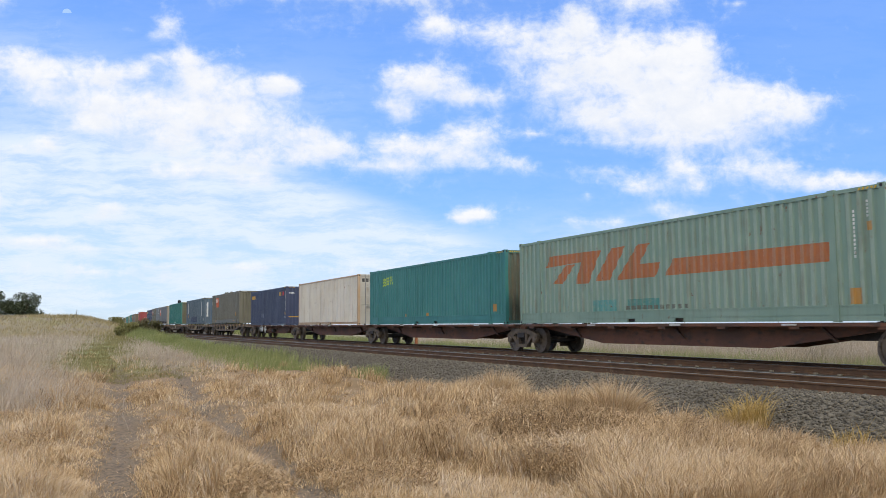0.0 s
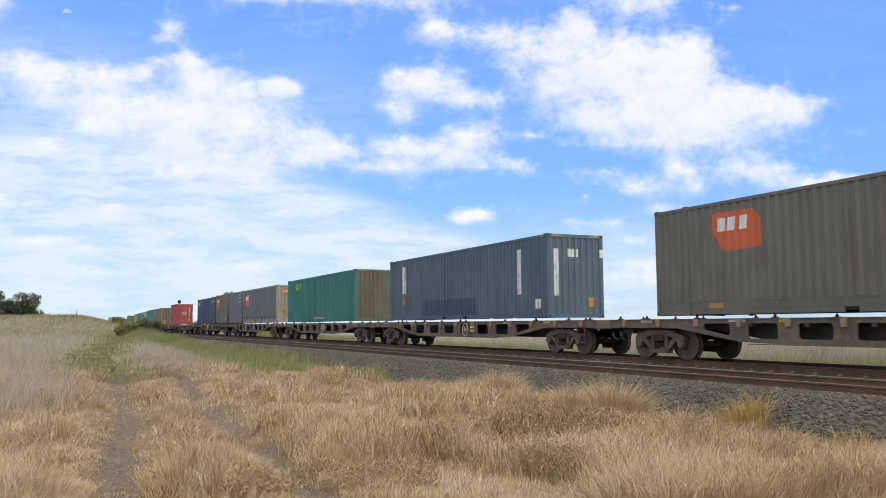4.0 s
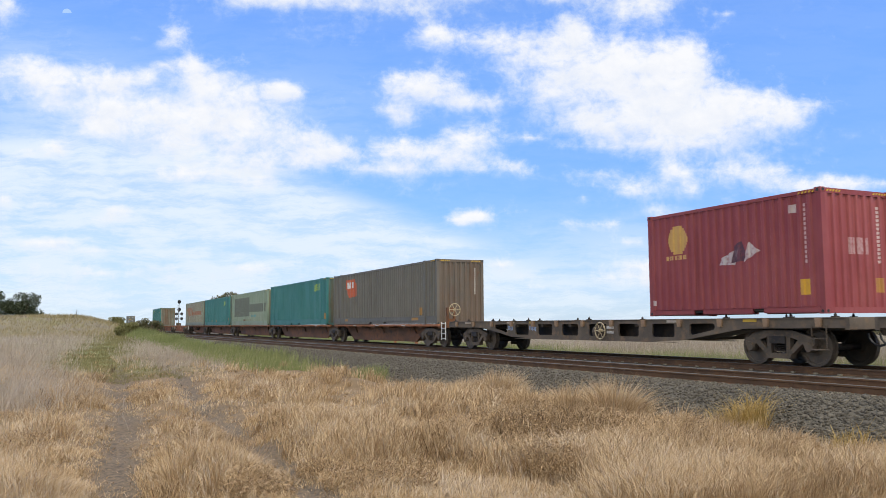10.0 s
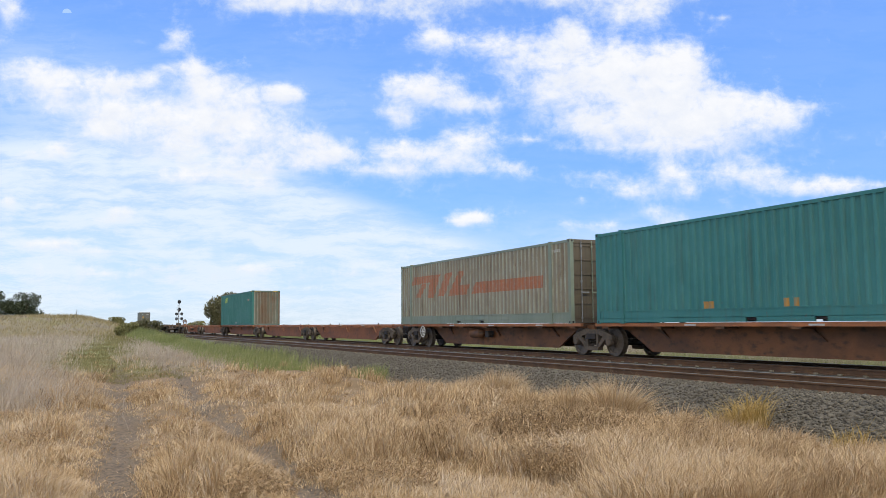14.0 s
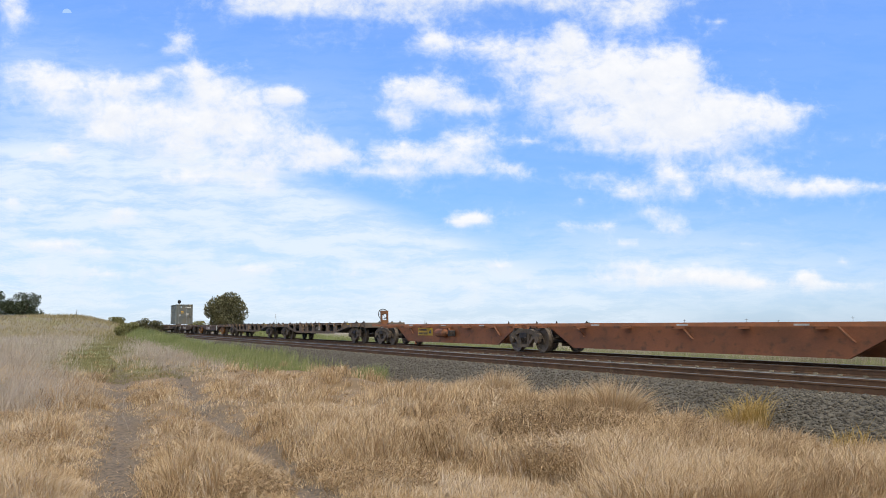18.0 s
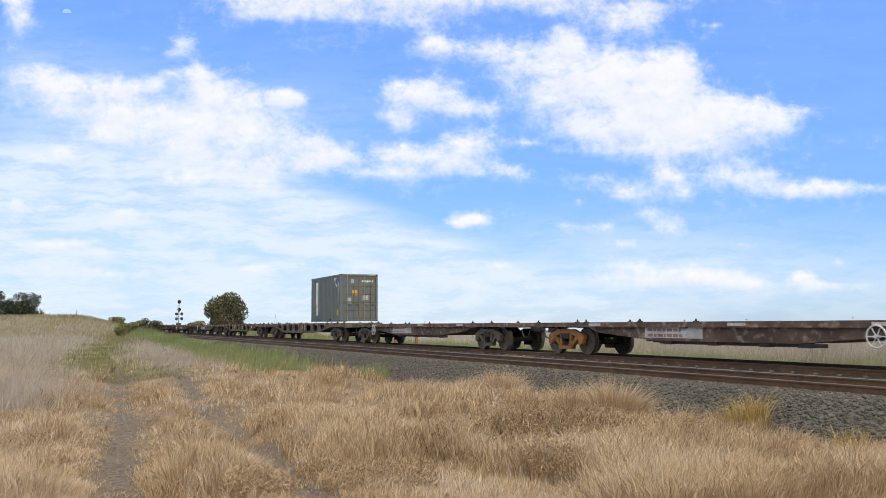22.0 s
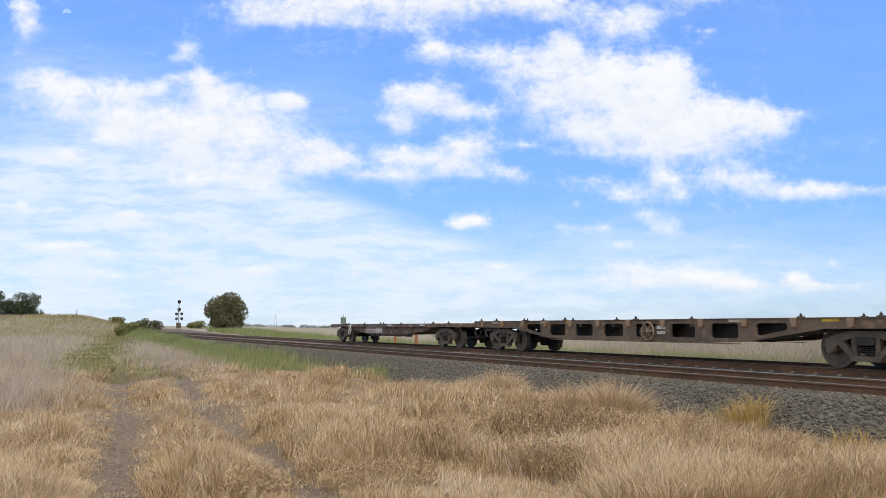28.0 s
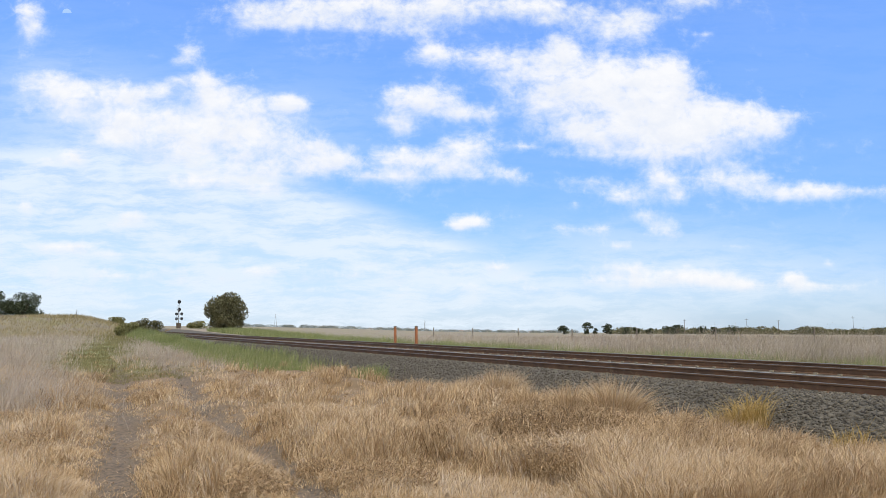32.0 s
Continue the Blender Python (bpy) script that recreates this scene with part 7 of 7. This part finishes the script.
def cloud_material():
    m = bpy.data.materials.new("cloud_vapour")
    m.use_nodes = True
    t = m.node_tree
    for n in list(t.nodes):
        t.nodes.remove(n)
    out = t.nodes.new("ShaderNodeOutputMaterial")
    uv = t.nodes.new("ShaderNodeAttribute")
    uv.attribute_name = "sheet"
    vec = uv.outputs["Vector"]
    cover, veil = attribute(t, "cover"), attribute(t, "veil")
    under = attribute(t, "under")
    warp = t.nodes.new("ShaderNodeTexNoise")
    t.links.new(vec, warp.inputs["Vector"])
    warp.inputs["Scale"].default_value, warp.inputs["Detail"].default_value = 3.0, 4.0
    push = t.nodes.new("ShaderNodeVectorMath")
    push.operation = "MULTIPLY_ADD"
    t.links.new(warp.outputs["Color"], push.inputs[0])
    push.inputs[1].default_value = (0.16, 0.12, 0.0)
    t.links.new(vec, push.inputs[2])
    vec = push.outputs[0]
    n1 = noise_at(t, vec, 3.2, 8, (1.0, 1.2, 1.0), .58)
    n2 = noise_at(t, vec, 11.0, 8, (1.0, 1.25, 1.0), .62)
    n3 = noise_at(t, vec, 1.6, 10, (0.75, 3.6, 1.0), .66)
    n4 = noise_at(t, vec, 4.2, 8, (1.0, 1.4, 1.0), .62)
    e = mth(t, "ADD", cover, mth(t, "MULTIPLY", mth(t, "SUBTRACT", n1, 0.5), 1.2))
    e = mth(t, "ADD", e, mth(t, "MULTIPLY", mth(t, "SUBTRACT", n2, 0.5), 0.66))
    crisp, wisp = ramp(t, e, 0.17, 0.92), ramp(t, e, 0.04, 1.1)
    puff = mth(t, "ADD", mth(t, "MULTIPLY", crisp, mth(t, "SUBTRACT", 1.0, under)), mth(t, "MULTIPLY", wisp, under))
    thin = mth(t, "MULTIPLY", veil, mth(t, "MULTIPLY_ADD", ramp(t, n3, 0.36, 0.60), 0.45, 0.55))
    dens = mth(t, "SUBTRACT", 1.0, mth(t, "MULTIPLY", mth(t, "SUBTRACT", 1.0, mth(t, "MULTIPLY", puff, 0.96)), mth(t, "SUBTRACT", 1.0, thin, clamp=True)), clamp=True)
    # sunlit heads are white, the undersides a soft grey-blue
    lit = mth(t, "SUBTRACT", mth(t, "ADD", 0.85, mth(t, "MULTIPLY", mth(t, "SUBTRACT", n4, 0.5), 2.2)), mth(t, "MULTIPLY", under, 0.75), clamp=True)
    shade = mix(t, lit, (0.83, 0.87, 0.955), (0.99, 0.99, 1.0))
    col = mix(t, puff, (0.80, 0.90, 1.0), shade)
    em = t.nodes.new("ShaderNodeEmission")
    t.links.new(col, em.inputs[0])
    em.inputs[1].default_value = 1.0
    tr = t.nodes.new("ShaderNodeBsdfTransparent")
    ms = t.nodes.new("ShaderNodeMixShader")
    t.links.new(dens, ms.inputs[0])
    t.links.new(tr.outputs[0], ms.inputs[1])
    t.links.new(em.outputs[0], ms.inputs[2])
    t.links.new(ms.outputs[0], out.inputs[0])
    return m


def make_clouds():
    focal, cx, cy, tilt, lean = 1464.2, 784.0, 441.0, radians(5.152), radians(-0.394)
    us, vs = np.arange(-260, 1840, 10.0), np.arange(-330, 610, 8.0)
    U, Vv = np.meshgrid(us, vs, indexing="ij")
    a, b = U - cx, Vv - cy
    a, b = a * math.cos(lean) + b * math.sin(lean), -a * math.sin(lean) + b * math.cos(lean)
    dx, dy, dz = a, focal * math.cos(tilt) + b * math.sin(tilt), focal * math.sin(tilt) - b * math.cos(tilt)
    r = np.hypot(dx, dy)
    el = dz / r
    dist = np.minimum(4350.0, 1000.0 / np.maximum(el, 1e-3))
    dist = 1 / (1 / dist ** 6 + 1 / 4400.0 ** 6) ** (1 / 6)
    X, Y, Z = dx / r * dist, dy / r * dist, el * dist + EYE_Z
    n, m = U.shape
    i = np.arange(n * m).reshape(n, m)
    Fc = np.stack([i[:-1, :-1], i[1:, :-1], i[1:, 1:], i[:-1, 1:]], -1).reshape(-1, 4)
    me = array_mesh("clouds", np.stack([X, Y, Z], -1).reshape(-1, 3), Fc, cloud_material(), True)
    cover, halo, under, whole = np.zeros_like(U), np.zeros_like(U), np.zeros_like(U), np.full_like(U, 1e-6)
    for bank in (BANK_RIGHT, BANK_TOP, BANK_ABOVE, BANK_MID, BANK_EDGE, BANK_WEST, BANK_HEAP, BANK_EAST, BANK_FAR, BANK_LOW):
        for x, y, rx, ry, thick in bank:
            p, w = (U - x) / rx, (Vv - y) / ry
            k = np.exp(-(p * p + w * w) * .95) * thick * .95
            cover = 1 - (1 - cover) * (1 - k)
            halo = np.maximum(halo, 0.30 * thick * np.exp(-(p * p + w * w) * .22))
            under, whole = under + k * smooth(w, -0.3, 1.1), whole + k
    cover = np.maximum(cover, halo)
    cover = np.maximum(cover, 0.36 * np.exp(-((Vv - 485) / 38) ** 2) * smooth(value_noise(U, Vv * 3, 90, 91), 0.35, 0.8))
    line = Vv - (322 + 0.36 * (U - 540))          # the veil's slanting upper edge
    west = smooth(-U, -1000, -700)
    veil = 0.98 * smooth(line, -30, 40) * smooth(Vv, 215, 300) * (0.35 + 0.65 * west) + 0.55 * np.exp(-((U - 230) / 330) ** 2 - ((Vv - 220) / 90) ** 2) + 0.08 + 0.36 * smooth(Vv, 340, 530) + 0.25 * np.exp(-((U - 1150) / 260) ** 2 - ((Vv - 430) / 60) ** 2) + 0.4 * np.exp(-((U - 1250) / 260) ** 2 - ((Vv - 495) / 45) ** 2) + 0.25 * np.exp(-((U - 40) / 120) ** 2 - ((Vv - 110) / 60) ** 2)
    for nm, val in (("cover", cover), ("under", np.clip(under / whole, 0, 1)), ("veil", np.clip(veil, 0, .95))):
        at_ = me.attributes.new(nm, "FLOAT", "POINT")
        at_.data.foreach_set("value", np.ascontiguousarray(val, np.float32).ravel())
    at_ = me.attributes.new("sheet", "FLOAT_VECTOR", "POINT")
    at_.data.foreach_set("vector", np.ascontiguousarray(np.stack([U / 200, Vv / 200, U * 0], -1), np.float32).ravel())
    return tagged(new("cloud_backdrop", me), "drifting white cumulus clouds and thin high cloud", "sky", kind="structure")


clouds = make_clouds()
moon_paint, moon_tree, moon_surf = node_material("pale_day_moon")
moon_surf.inputs["Base Color"].default_value = (0, 0, 0, 1)
moon_surf.inputs["Roughness"].default_value = 1.0
moon_surf.inputs["Emission Color"].default_value = (0.38, 0.60, 1.0, 1)
moon_surf.inputs["Emission Strength"].default_value = 1.0
moon = tagged(new("moon", Build().prism([(17 * math.cos(math.pi * k / 14), 17 * math.sin(math.pi * k / 14)) for k in range(15)], -4, 4).mesh("moon", moon_paint)), "pale half moon in the daytime sky", "moon", kind="structure")
moon.matrix_basis = pose(-1513, 3245, 1262, 20, -10, 24)


# ---------------------------------------------------------------- what moves
def motions():
    times = [0, 4, 8, 12, 16, 20, 24, 28, 32]
    for ob, place, z in TRAIN:
        rows = []
        for t in times:
            s = place + travelled(t)
            rows.append((t, pose(*at(s, 0.0, z), 0, 0, heading(s))))
        walk(ob, rows)
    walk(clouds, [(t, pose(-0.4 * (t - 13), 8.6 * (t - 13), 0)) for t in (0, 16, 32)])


motions()
